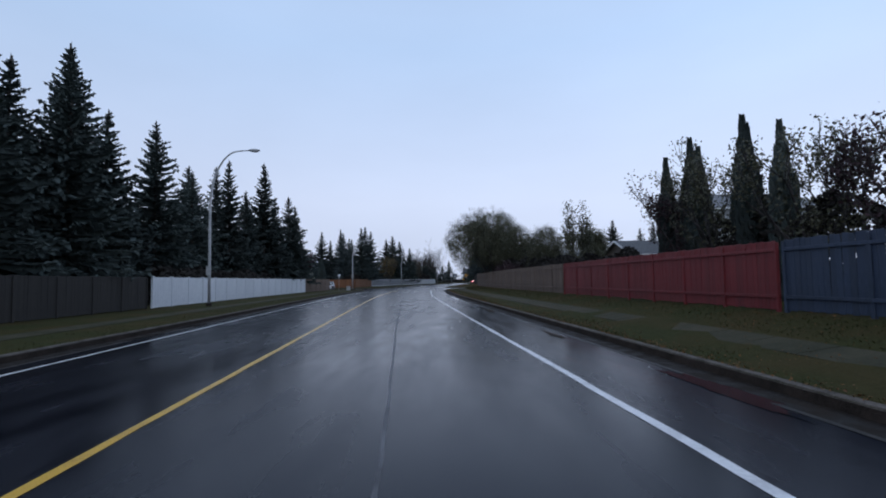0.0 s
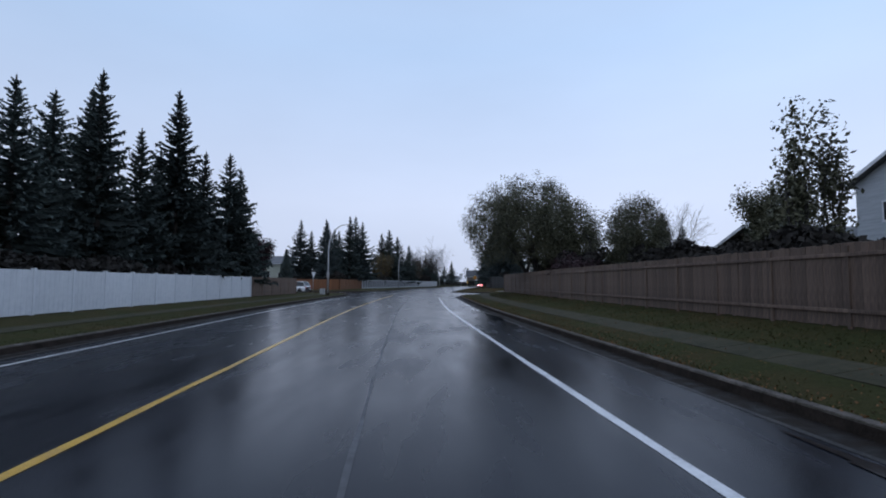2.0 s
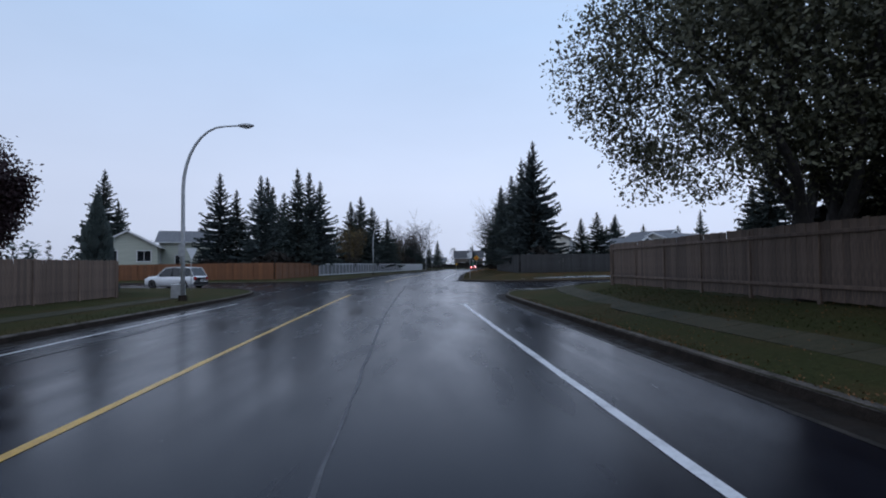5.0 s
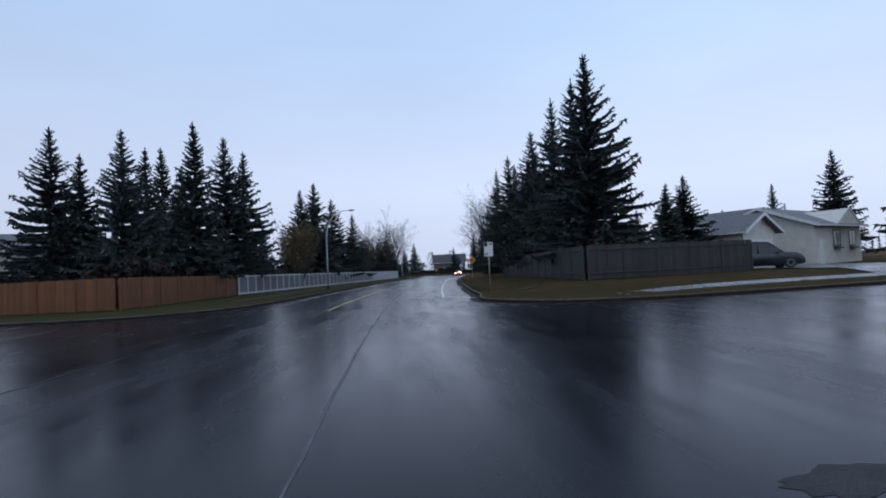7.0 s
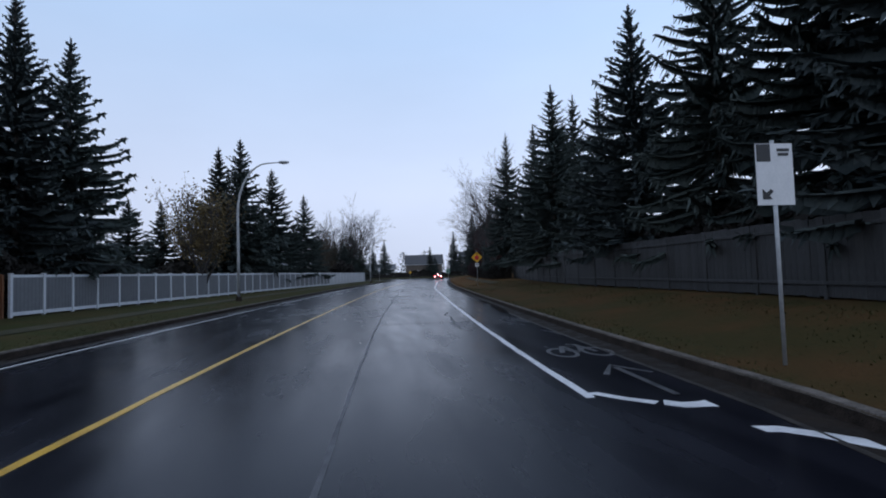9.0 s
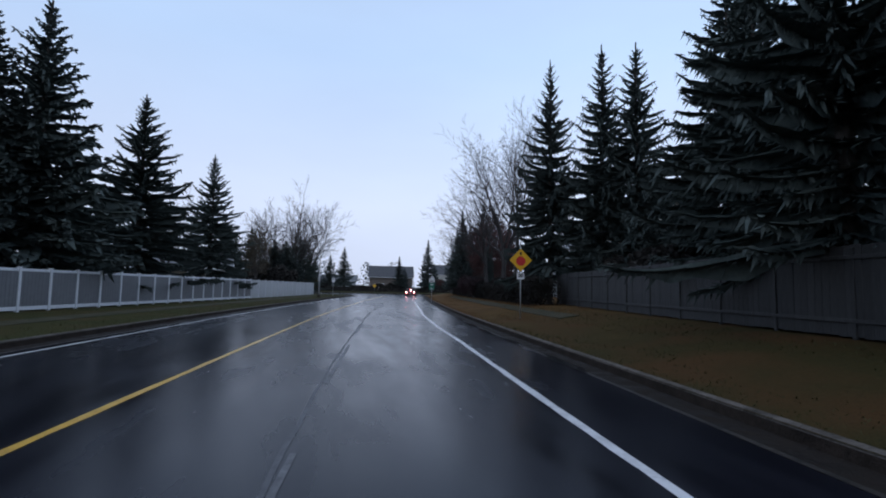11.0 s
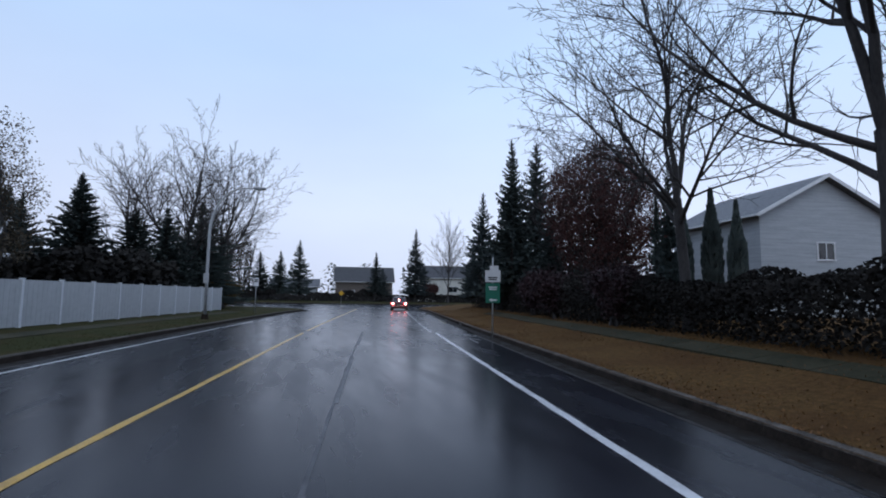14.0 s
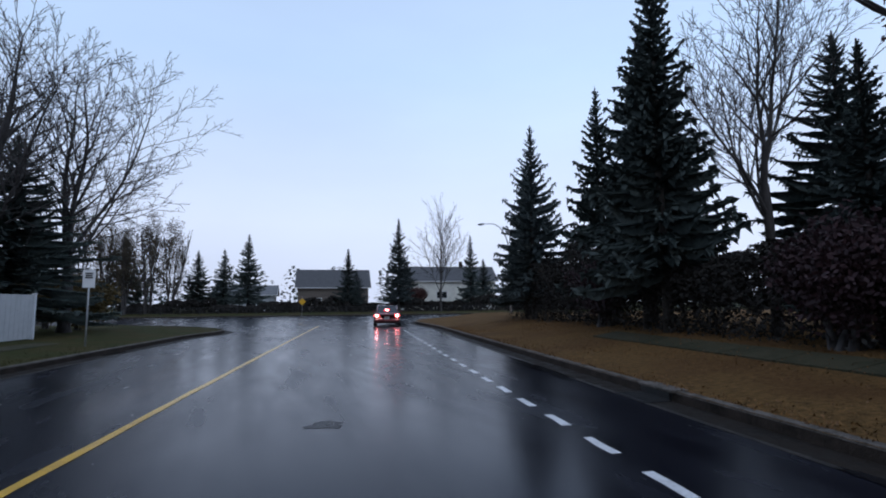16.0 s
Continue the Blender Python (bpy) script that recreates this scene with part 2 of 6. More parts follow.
M_BLUE_BOARD = mat("blue_painted_board", (0.012, 0.022, 0.045), (0.03, 0.045, 0.08), 1.2, 0.6, 0.4, 30, vary=0.18, stretch=(3, 3, 0.4))
M_STEEL = mat("galvanised_steel", (0.32, 0.33, 0.34), (0.48, 0.49, 0.5), 6, 0.5, 0.1, 60, metal=0.35)
M_DARK_METAL = mat("dark_metal", (0.015, 0.015, 0.016), (0.04, 0.04, 0.042), 4, 0.5, metal=0.5)
M_LENS = mat("lamp_lens", (0.45, 0.46, 0.48), (0.6, 0.6, 0.62), 5, 0.25)
M_GLASS = mat("dark_window_glass", (0.01, 0.012, 0.014), (0.02, 0.022, 0.025), 1, 0.06, spec=0.6)
M_STUCCO = mat("pale_stucco", (0.52, 0.51, 0.47), (0.68, 0.67, 0.61), 1.5, 0.85, 0.5, 60)
M_STUCCO_GREEN = mat("pale_green_siding", (0.36, 0.38, 0.32), (0.48, 0.49, 0.42), 1.5, 0.8, 0.4, 50, stretch=(0.3, 0.3, 5))
M_SIDING_GREY = mat("grey_siding", (0.32, 0.34, 0.36), (0.46, 0.48, 0.5), 1.5, 0.7, 0.4, 50, stretch=(0.3, 0.3, 5))
M_SIDING_BEIGE = mat("beige_siding", (0.3, 0.27, 0.22), (0.42, 0.38, 0.31), 1.5, 0.7, 0.4, 50, stretch=(0.3, 0.3, 5))
M_SIDING_BROWN = mat("brown_siding", (0.09, 0.075, 0.065), (0.16, 0.13, 0.11), 1.5, 0.7, 0.4, 50, stretch=(0.3, 0.3, 5))
M_SHINGLE = mat("grey_shingle", (0.07, 0.072, 0.08), (0.15, 0.152, 0.16), 4, 0.6, 0.8, 30)
M_SHINGLE_DARK = mat("dark_shingle", (0.03, 0.03, 0.034), (0.07, 0.07, 0.075), 4, 0.6, 0.8, 30)
M_TRIM = mat("white_trim", (0.6, 0.61, 0.62), (0.74, 0.74, 0.75), 3, 0.5)
M_TRIM_DARK = mat("dark_trim", (0.03, 0.03, 0.032), (0.06, 0.06, 0.062), 3, 0.5)
M_RUBBER = mat("tyre_rubber", (0.012, 0.012, 0.012), (0.025, 0.025, 0.025), 8, 0.7)
M_RIM = mat("alloy_rim", (0.35, 0.35, 0.36), (0.5, 0.5, 0.51), 8, 0.3, metal=0.9)
M_PAINT_WHITE = mat("white_car_paint", (0.72, 0.73, 0.75), (0.8, 0.8, 0.81), 2, 0.3, coat=0.8)
M_PAINT_RED = mat("dark_red_car_paint", (0.1, 0.008, 0.01), (0.16, 0.012, 0.016), 2, 0.3, coat=0.9)
M_PAINT_NAVY = mat("navy_car_paint", (0.01, 0.012, 0.02), (0.018, 0.02, 0.032), 2, 0.35, coat=0.2)
M_PLATE = mat("licence_plate", (0.55, 0.55, 0.55), (0.65, 0.65, 0.65), 8, 0.4)
M_TAIL = glow("lit_tail_lamp", (1.0, 0.05, 0.05), 14.0)
M_TAIL_CORE = glow("lit_tail_lamp_core", (1.0, 0.4, 0.42), 34.0)
M_TAIL_OFF = mat("red_tail_lamp", (0.25, 0.01, 0.012), (0.32, 0.015, 0.015), 6, 0.15, coat=0.8)
M_HEAD = mat("headlamp", (0.5, 0.52, 0.55), (0.6, 0.62, 0.65), 6, 0.1, coat=0.8)
M_SIGN_WHITE = mat("sign_white", (0.6, 0.61, 0.62), (0.72, 0.72, 0.73), 4, 0.4)
M_SIGN_GREEN = mat("sign_green", (0.01, 0.13, 0.085), (0.015, 0.17, 0.11), 4, 0.4)
M_SIGN_YELLOW = mat("sign_yellow", (0.62, 0.32, 0.01), (0.72, 0.4, 0.015), 4, 0.4)
M_SIGN_RED = mat("sign_red", (0.45, 0.02, 0.02), (0.55, 0.03, 0.03), 4, 0.4)
M_SIGN_BLACK = mat("sign_black", (0.012, 0.012, 0.013), (0.02, 0.02, 0.02), 4, 0.4)


# ---------------------------------------------------------------- mesh helpers
def mesh_ob(name, me, material, parent=None, label=""):
    ob = new(name, me)
    if material is not None and not me.materials:
        me.materials.append(material)
    if parent is not None:
        ob.parent = parent
    if label:
        ob["label"] = label
    return ob


def part(name, bm, material, parent, label=""):
    me = bpy.data.meshes.new(name)
    bmesh.ops.recalc_face_normals(bm, faces=bm.faces)
    bm.to_mesh(me)
    bm.free()
    return mesh_ob(name, me, material, parent, label)


def pydata(name, verts, faces, material, parent=None, label="", smooth=False):
    me = bpy.data.meshes.new(name)
    me.from_pydata(verts, [], faces)
    if smooth:
        me.polygons.foreach_set("use_smooth", [True] * len(me.polygons))
    me.update()
    return mesh_ob(name, me, material, parent, label)


def add_box(bm, cx, cy, cz, sx, sy, sz, rot=0.0, bevel=0.0):
    r = bmesh.ops.create_cube(bm, size=1.0)
    vs = r["verts"]
    bmesh.ops.scale(bm, vec=(sx, sy, sz), verts=vs)
    if bevel:
        es = list({e for v in vs for e in v.link_edges})
        rb = bmesh.ops.bevel(bm, geom=es, offset=bevel, segments=1, affect='EDGES')
        vs = list({v for f in rb["faces"] for v in f.verts} | {v for v in vs if v.is_valid})
    if rot:
        bmesh.ops.rotate(bm, cent=(0, 0, 0), matrix=Matrix.Rotation(rot, 3, 'Z'), verts=vs)
    bmesh.ops.translate(bm, vec=(cx, cy, cz), verts=vs)


def box(name, cx, cy, cz, sx, sy, sz, material, parent, label="", rot=0.0, bevel=0.0):
    bm = bmesh.new()
    add_box(bm, cx, cy, cz, sx, sy, sz, rot, bevel)
    return part(name, bm, material, parent, label)


def add_tube(verts, faces, points, radii, sides=6, cap=True):
    """A round tube along points, with its own radius at each."""
    base = len(verts)
    n = len(points)
    for i, p in enumerate(points):
        a, c = points[max(i - 1, 0)], points[min(i + 1, n - 1)]
        d = Vector(c) - Vector(a)
        d = d.normalized() if d.length > 1e-6 else Vector((0, 0, 1))
        u = d.cross(Vector((0.31, 0.92, 0.24)))
        u = u.normalized() if u.length > 1e-4 else Vector((1, 0, 0))
        w = d.cross(u)
        for k in range(sides):
            ang = 2 * math.pi * k / sides
            verts.append(tuple(Vector(p) + radii[i] * (math.cos(ang) * u + math.sin(ang) * w)))
    for i in range(n - 1):
        for k in range(sides):
            a = base + i * sides + k
            b2 = base + i * sides + (k + 1) % sides
            faces.append((a, b2, b2 + sides, a + sides))
    if cap:
        faces.append(tuple(base + (n - 1) * sides + k for k in range(sides)))
        faces.append(tuple(base + k for k in reversed(range(sides))))


def tube(name, points, radii, material, parent=None, label="", sides=8):
    v, f = [], []
    add_tube(v, f, points, radii, sides)
    return pydata(name, v, f, material, parent, label, smooth=True)


def thing(name, x, y, z, rz, label, category, group=""):
    e = new(name)
    e.matrix_basis = pose(x, y, z, 0, 0, rz)
    return tagged(e, label, category, group)


from mathutils import geometry

# ---------------------------------------------------------------- the road's line
KNOTS = [-2.93, -4.19, -5.46, -6.69, -7.78, -8.37, -8.66, -8.53, -7.8, -6.42, -4.75, -2.85, -0.5, 2.01, 4.8, 7.69, 10.6, 13.52, 16.44, 19.36]


def centre(y):
    """x of the yellow line at y."""
    s = (y + 8.0) / 16.0
    if s <= 0:
        return KNOTS[0] + s * (KNOTS[1] - KNOTS[0])
    if s >= len(KNOTS) - 1:
        return KNOTS[-1] + (s - len(KNOTS) + 1) * (KNOTS[-1] - KNOTS[-2])
    i = int(s)
    f = s - i
    p = [KNOTS[min(max(i + k, 0), len(KNOTS) - 1)] for k in (-1, 0, 1, 2)]
    if i == 0:
        p[0] = 2 * KNOTS[0] - KNOTS[1]
    return 0.5 * (2 * p[1] + (p[2] - p[0]) * f + (2 * p[0] - 5 * p[1] + 4 * p[2] - p[3]) * f ** 2 + (3 * p[1] - p[0] - 3 * p[2] + p[3]) * f ** 3)


def along(y, off):
    """The place off metres to the right of the yellow line."""
    s = (centre(y + 1) - centre(y - 1)) / 2
    k = math.sqrt(1 + s * s)
    return centre(y) + off / k, y - off * s / k


def heading(y):
    """Degrees by which the road turns from +y, to the left."""
    return math.degrees(math.atan2(-(centre(y + 1) - centre(y - 1)) / 2, 1))


def smooth01(x):
    x = min(max(x, 0.0), 1.0)
    return x * x * (3 - 2 * x)


# ---------------------------------------------------------------- ground, road, blocks
def sheet(name, half, z, material, label):
    bm = bmesh.new()
    bmesh.ops.create_grid(bm, x_segments=24, y_segments=24, size=half)
    bmesh.ops.translate(bm, vec=(0, 120, z), verts=bm.verts)
    ob = part(name, bm, material, None)
    return tagged(ob, label, "ground", kind="structure")


sheet("ground", 2500, -0.05, M_FIELD, "dull green and brown grass ground reaching the horizon")
bm = bmesh.new()
bmesh.ops.create_grid(bm, x_segments=30, y_segments=60, size=1)
bmesh.ops.scale(bm, vec=(140, 240, 1), verts=bm.verts)
bmesh.ops.translate(bm, vec=(0, 110, 0), verts=bm.verts)
tagged(part("road", bm, M_ASPHALT, None), "wet dark asphalt road shining with rain", "road", kind="structure")


def rounded(points, steps=5):
    """Catmull-Rom through points."""
    out = []
    n = len(points)
    for i in range(n - 1):
        p = [points[min(max(i + k, 0), n - 1)] for k in (-1, 0, 1, 2)]
        for s in range(steps):
            f = s / steps
            out.append(tuple(0.5 * (2 * p[1][c] + (p[2][c] - p[0][c]) * f + (2 * p[0][c] - 5 * p[1][c] + 4 * p[2][c] - p[3][c]) * f ** 2
                                    + (3 * p[1][c] - p[0][c] - 3 * p[2][c] + p[3][c]) * f ** 3) for c in (0, 1)))
    out.append(tuple(points[-1]))
    return out


def run(y0, y1, off, step=4.0):
    n = max(int(abs(y1 - y0) / step), 1)
    return [along(y0 + (y1 - y0) * i / n, off) for i in range(n + 1)]


BLOCKS = {}


def rise_of(name, x, y):
    """Height of the verge of a block, from the distance to its kerb."""
    line, top = BLOCKS[name]
    q = np.array((x, y))
    a, b2 = line[:-1], line[1:]
    ab = b2 - a
    t = np.clip(((q - a) * ab).sum(1) / (ab ** 2).sum(1), 0, 1)
    d = float(np.sqrt((((a + t[:, None] * ab) - q) ** 2).sum(1).min()))
    return 0.15 + top * smooth01((d - 0.6) / 4.4)


def block(name, kerb_line, closing, top, material, label):
    """A raised verge: its kerb runs along kerb_line, its far side along closing."""
    from_line = np.array(kerb_line)
    BLOCKS[name] = (from_line, top)
    outline = list(kerb_line) + list(closing)
    n = len(outline)
    xs, ys = [p[0] for p in outline], [p[1] for p in outline]
    pts = [Vector(p) for p in outline]
    rng = random.Random(len(name))
    gx = max(min(xs), -75)
    while gx < min(max(xs), 75):
        gy = max(min(ys), -50)
        while gy < min(max(ys), 300):
            q = (gx + rng.uniform(-0.5, 0.5), gy + rng.uniform(-0.5, 0.5))
            inside = False
            for i in range(n):
                (x1, y1), (x2, y2) = outline[i], outline[i - 1]
                if (y1 > q[1]) != (y2 > q[1]) and q[0] < (x2 - x1) * (q[1] - y1) / (y2 - y1) + x1:
                    inside = not inside
            if inside:
                pts.append(Vector(q))
            gy += 2.2
        gx += 2.2

    v2, _, f2, *_ = geometry.delaunay_2d_cdt(pts, [(i, (i + 1) % n) for i in range(n)], [], 1, 1e-4)
    keep = [tuple(f) for f in f2]
    verts = [(p.x, p.y, rise_of(name, p.x, p.y) - 0.003 + 0.02 * noise.noise(Vector((p.x * 0.6, p.y * 0.6, 0)))) for p in v2]
    verts = [(x, y, max(z, 0.12)) for x, y, z in verts]
    ob = pydata(name, verts, keep, material, None, smooth=True)
    tagged(ob, label, "grass verge", kind="structure")
    # kerb: cast lengths of concrete along the line, set end to end
    inner = []
    m = len(kerb_line)
    for i in range(m):
        a, c = from_line[max(i - 1, 0)], from_line[min(i + 1, m - 1)]
        d = (c - a) / max(np.linalg.norm(c - a), 1e-6)
        inner.append(np.array((d[1], -d[0])))
    cx, cy = np.mean(xs), np.mean(ys)
    side = 1.0 if BLOCK_SIDE[name] > 0 else -1.0
    v, f = [], []
    prof = [(-0.03, -0.01), (0.0, 0.13), (0.025, 0.16), (0.14, 0.168), (0.16, 0.1)]
    for i in range(m):
        for d, z in prof:
            q = from_line[i] + inner[i] * side * d
            v.append((q[0], q[1], z + 0.006 * noise.noise(Vector((q[0] * 0.8, q[1] * 0.8, 2)))))
    k = len(prof)
    for i in range(m - 1):
        for j in range(k - 1):
            a = i * k + j
            f.append((a, a + 1, a + 1 + k, a + k))
    for nm, d0, d1, mt, lb in (("gutter", -0.46, -0.02, M_GUTTER, "dark wet concrete gutter with grit"), ("gutter_lip", -0.54, -0.46, M_LIP, "worn pale lip along the gutter")):
        gv, gf = [], []
        for i in range(m):
            for d in (d0, d1):
                q = from_line[i] + inner[i] * side * d
                gv.append((q[0], q[1], 0.004 + (0.004 if d == d1 else 0)))
        for i in range(m - 1):
            gf.append((2 * i, 2 * i + 1, 2 * i + 3, 2 * i + 2))
        tagged(pydata(nm, gv, gf, mt, None), lb, "gutter", kind="structure")
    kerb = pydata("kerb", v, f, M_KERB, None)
    # bevel and top faces get a paler colour than the front and back
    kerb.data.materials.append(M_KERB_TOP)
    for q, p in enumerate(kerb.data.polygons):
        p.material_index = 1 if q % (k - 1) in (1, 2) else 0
    tagged(kerb, "wet dark grey concrete kerb, paler along its top", "kerb", kind="structure")
    return ob


BLOCK_SIDE = {"verge_west_south": -1, "verge_west_north": -1, "verge_east_south": 1, "verge_east_north": 1, "verge_far": -1}
WEST_SOUTH = run(-70, 84, -5.3) + rounded([along(86, -5.3), (-14.4, 90.5), (-15.6, 94.0), (-18.0, 96.8), (-21.5, 98.8), (-28, 100.6), (-75, 112)], 4)
block("verge_west_south", WEST_SOUTH, [(-140, 128), (-140, -70)], 0.08, M_GRASS, "damp green and brown mown grass verge")
WEST_NORTH = rounded([(-75, 124.5), (-40, 115.8), (-25, 112.6), (-19, 112.0), (-15.6, 113.6), (-13.7, 116.8), along(120.5, -5.2)], 4) + run(122, 219, -5.1) + rounded([along(221, -5.0), (1.7, 224.5), (1.6, 227.5), (-0.6, 232), (-5, 236.5), (-12, 240), (-75, 254)], 4)
block("verge_west_north", WEST_NORTH, [(-140, 268), (-140, 141)], 0.1, M_GRASS, "damp green and brown mown grass verge")
EAST_SOUTH = run(-70, 80, 8.0) + rounded([along(82, 8.0), (-0.5, 86), (0.5, 89.3), (2.7, 92.1), (6.2, 94.4), (12.8, 96.8), (75, 106)], 4)
block("verge_east_south", EAST_SOUTH, [(140, 116), (140, -70)], 0.47, M_GRASS, "damp brownish grass verge rising from the kerb")
EAST_NORTH = rounded([(75, 117.5), (30, 110.5), (12, 107.6), (6, 106.9), (2.4, 107.5), (0.3, 109.3), (-0.8, 112), along(115.5, 7.6)], 4) + run(117, 226, 7.75) + rounded([along(228, 7.6), (15.2, 233), (17, 238), (20.5, 242), (27, 243.6), (75, 236)], 4)
block("verge_east_north", EAST_NORTH, [(140, 226), (140, 128)], 0.5, M_GRASS_DRY, "brown grass verge strewn with fallen leaves")
FAR_KERB = [(-140, 292), (-60, 277), (12, 264), (60, 255.4), (140, 241)]
block("verge_far", FAR_KERB, [(140, 340), (-140, 345)], 0.25, M_GRASS, "rough grass across the far side of the junction")


# ---------------------------------------------------------------- markings and road surface details
def ribbon(name, pts, half, z, material, label, category="road marking", ragged=0.0, seed=1, parent=None):
    rng = random.Random(seed)
    v, f = [], []
    n = len(pts)
    for i, p in enumerate(pts):
        a, c = pts[max(i - 1, 0)], pts[min(i + 1, n - 1)]
        dx, dy = c[0] - a[0], c[1] - a[1]
        k = math.hypot(dx, dy) or 1
        w1, w2 = half * (1 + rng.uniform(-ragged, ragged)), half * (1 + rng.uniform(-ragged, ragged))
        v.append((p[0] + dy / k * w1, p[1] - dx / k * w1, z))
        v.append((p[0] - dy / k * w2, p[1] + dx / k * w2, z))
    for i in range(n - 1):
        f.append((2 * i, 2 * i + 2, 2 * i + 3, 2 * i + 1))
    ob = pydata(name, v, f, material, parent)
    if parent is None:
        tagged(ob, label, category, kind="structure")
    return ob


def line(y0, y1, off, half, material, label, seed, off1=None):
    n = max(int((y1 - y0) / 0.8), 2)
    pts = [along(y0 + (y1 - y0) * i / n, off + ((off1 - off) * i / n if off1 is not None else 0)) for i in range(n + 1)]
    return ribbon("road_marking", pts, half, 0.005, material, label, ragged=0.18, seed=seed)


YEL, WHI = "worn yellow centre line painted on the road", "worn white edge line painted on the road"
line(-60, 89.8, 0, 0.06, M_YELLOW_LINE, YEL, 3)
line(111.2, 196.25, 0, 0.06, M_YELLOW_LINE, YEL, 4)
line(197.3, 232, 0, 0.06, M_YELLOW_LINE, YEL, 5)
line(-60, 81.6, 5.67, 0.065, M_WHITE_LINE, WHI, 6)
ribbon("road_marking", [along(y, 5.67 - 0.09 * smooth01((y - 152) / 7) + 0.12 * smooth01((y - 166) / 9)) for y in [117.9 + 0.6 * i for i in range(132)]], 0.065, 0.005, M_WHITE_LINE, WHI, ragged=0.18, seed=7)
line(-60, 84, -4.2, 0.05, M_WHITE_LINE, WHI, 8)
line(122, 205, -4.2, 0.05, M_WHITE_LINE, WHI, 9)
for i in range(23):
    line(197.18 + i * 1.22, 197.83 + i * 1.22, 5.5, 0.06, M_WHITE_LINE, "short white dashes of a broken lane line", 20 + i)
# hooks where the edge line meets the junction
ribbon("road_marking", [along(81.2, 5.67), along(81.9, 5.75), along(82.0, 6.2)], 0.07, 0.006, M_WHITE_LINE, WHI)
ribbon("road_marking", [along(81.5, 5.6), along(82.0, 5.25)], 0.07, 0.007, M_WHITE_LINE, WHI)
ribbon("road_marking", [along(118.05, 5.66), (-2.12, 117.75), (-1.92, 117.42), (-1.66, 117.14)], 0.075, 0.006, M_WHITE_LINE, WHI, ragged=0.25)
ribbon("road_marking", [(-1.6, 117.1), (-1.42, 117.0), (-1.22, 116.96), (-1.1, 116.95)], 0.12, 0.006, M_WHITE_LINE, WHI, ragged=0.45)
ribbon("road_marking", [(-1.3, 116.0), (-1.1, 116.0), (-0.9, 115.75), (-0.68, 115.4), (-0.5, 115.1)], 0.1, 0.006, M_WHITE_LINE, WHI, ragged=0.45)
ribbon("road_marking", [along(89.8, 0.04), along(89.84, 0.18), along(89.88, 0.32)], 0.045, 0.007, M_WHITE_LINE, "worn white tip at the end of the yellow line", ragged=0.3)
for y0, a, c in ((196.45, -0.28, 0.3), (197.35, -0.06, 0.36)):
    ribbon("road_marking", [along(y0, a), along(y0 + 0.02, (a + c) / 2), along(y0, c)], 0.075, 0.007, M_WORN, "worn white bar at a break in the yellow line", ragged=0.4)
ribbon("road_marking", [along(111.2, -0.18), along(111.18, -0.04), along(111.16, 0.1)], 0.026, 0.007, M_WHITE_LINE, "worn white tip at the end of the yellow line", ragged=0.3)
# worn seam down the middle of the wide lane, and pale dashes beside it
seam = []
rs = random.Random(5)
yy = -40.0
while yy < 197:
    seam.append(along(yy, 2.74 - 0.3 * smooth01((yy - 110) / 40) + 0.1 * noise.noise(Vector((yy * 0.07, 3, 0))) + rs.uniform(-0.012, 0.012)))
    yy += 0.7
ribbon("lane_seam", seam, 0.024, 0.004, M_SEAM, "matt worn seam along the middle of the lane", "road seam", 0.55, 3)
# sky reflected in a water-filled groove, put in as pale-coloured dashes
yy = 137.0
k = 0
while yy < 200:
    line(yy, yy + 5.0 + rs.uniform(-0.5, 0.8), 2.8 - 0.3 * smooth01((yy - 110) / 40), 0.034, M_GROOVE_SHINE, "pale dashes coloured as sky shine in a wet groove", 40 + k)
    yy += 9.0
    k += 1
# transverse joints and cracks
for i, (y0, a, c) in enumerate([(64, -3.5, 3.0), (128, 2.6, 5.6)]):
    pts = [along(y0 + 0.25 * noise.noise(Vector((t * 1.7, i * 3.1, 0))), a + (c - a) * t / 12) for t in range(13)]
    ribbon("tar_seam", pts, 0.025, 0.0045, M_TAR, "dark sealed crack across the road", "road seam", 0.6, 60 + i)
for i, (y0, off0, ln) in enumerate([(58, -2.6, 9), (70, -3.3, 12), (83, -2.4, 8), (126, 5.0, 6), (91, -2.62, 9)]):
    pts = [along(y0 + ln * t / 14, off0 + 0.18 * noise.noise(Vector((t * 0.4, i * 5.3, 1)))) for t in range(15)]
    ribbon("tar_seam", pts, 0.03, 0.0047, M_TAR, "dark sealed crack running along the road", "road seam", 0.6, 80 + i)


def blot(name, x, y, rx, ry, rz, z, material, label, category, seed):
    v = [(x, y, z)]
    n = 40
    c, s = math.cos(radians(rz)), math.sin(radians(rz))
    for i in range(n):
        a = 2 * math.pi * i / n
        r = 1 + 0.55 * noise.noise(Vector((math.cos(a) * 1.4, math.sin(a) * 1.4, seed * 2.7))) + 0.3 * noise.noise(Vector((math.cos(a) * 4.5, math.sin(a) * 4.5, seed * 1.3)))
        px, py = rx * r * math.cos(a), ry * r * math.sin(a)
        v.append((x + px * c - py * s, y + px * s + py * c, z))
    ob = pydata(name, v, [(0, 1 + i, 1 + (i + 1) % n) for i in range(n)], material)
    return tagged(ob, label, category, kind="structure")


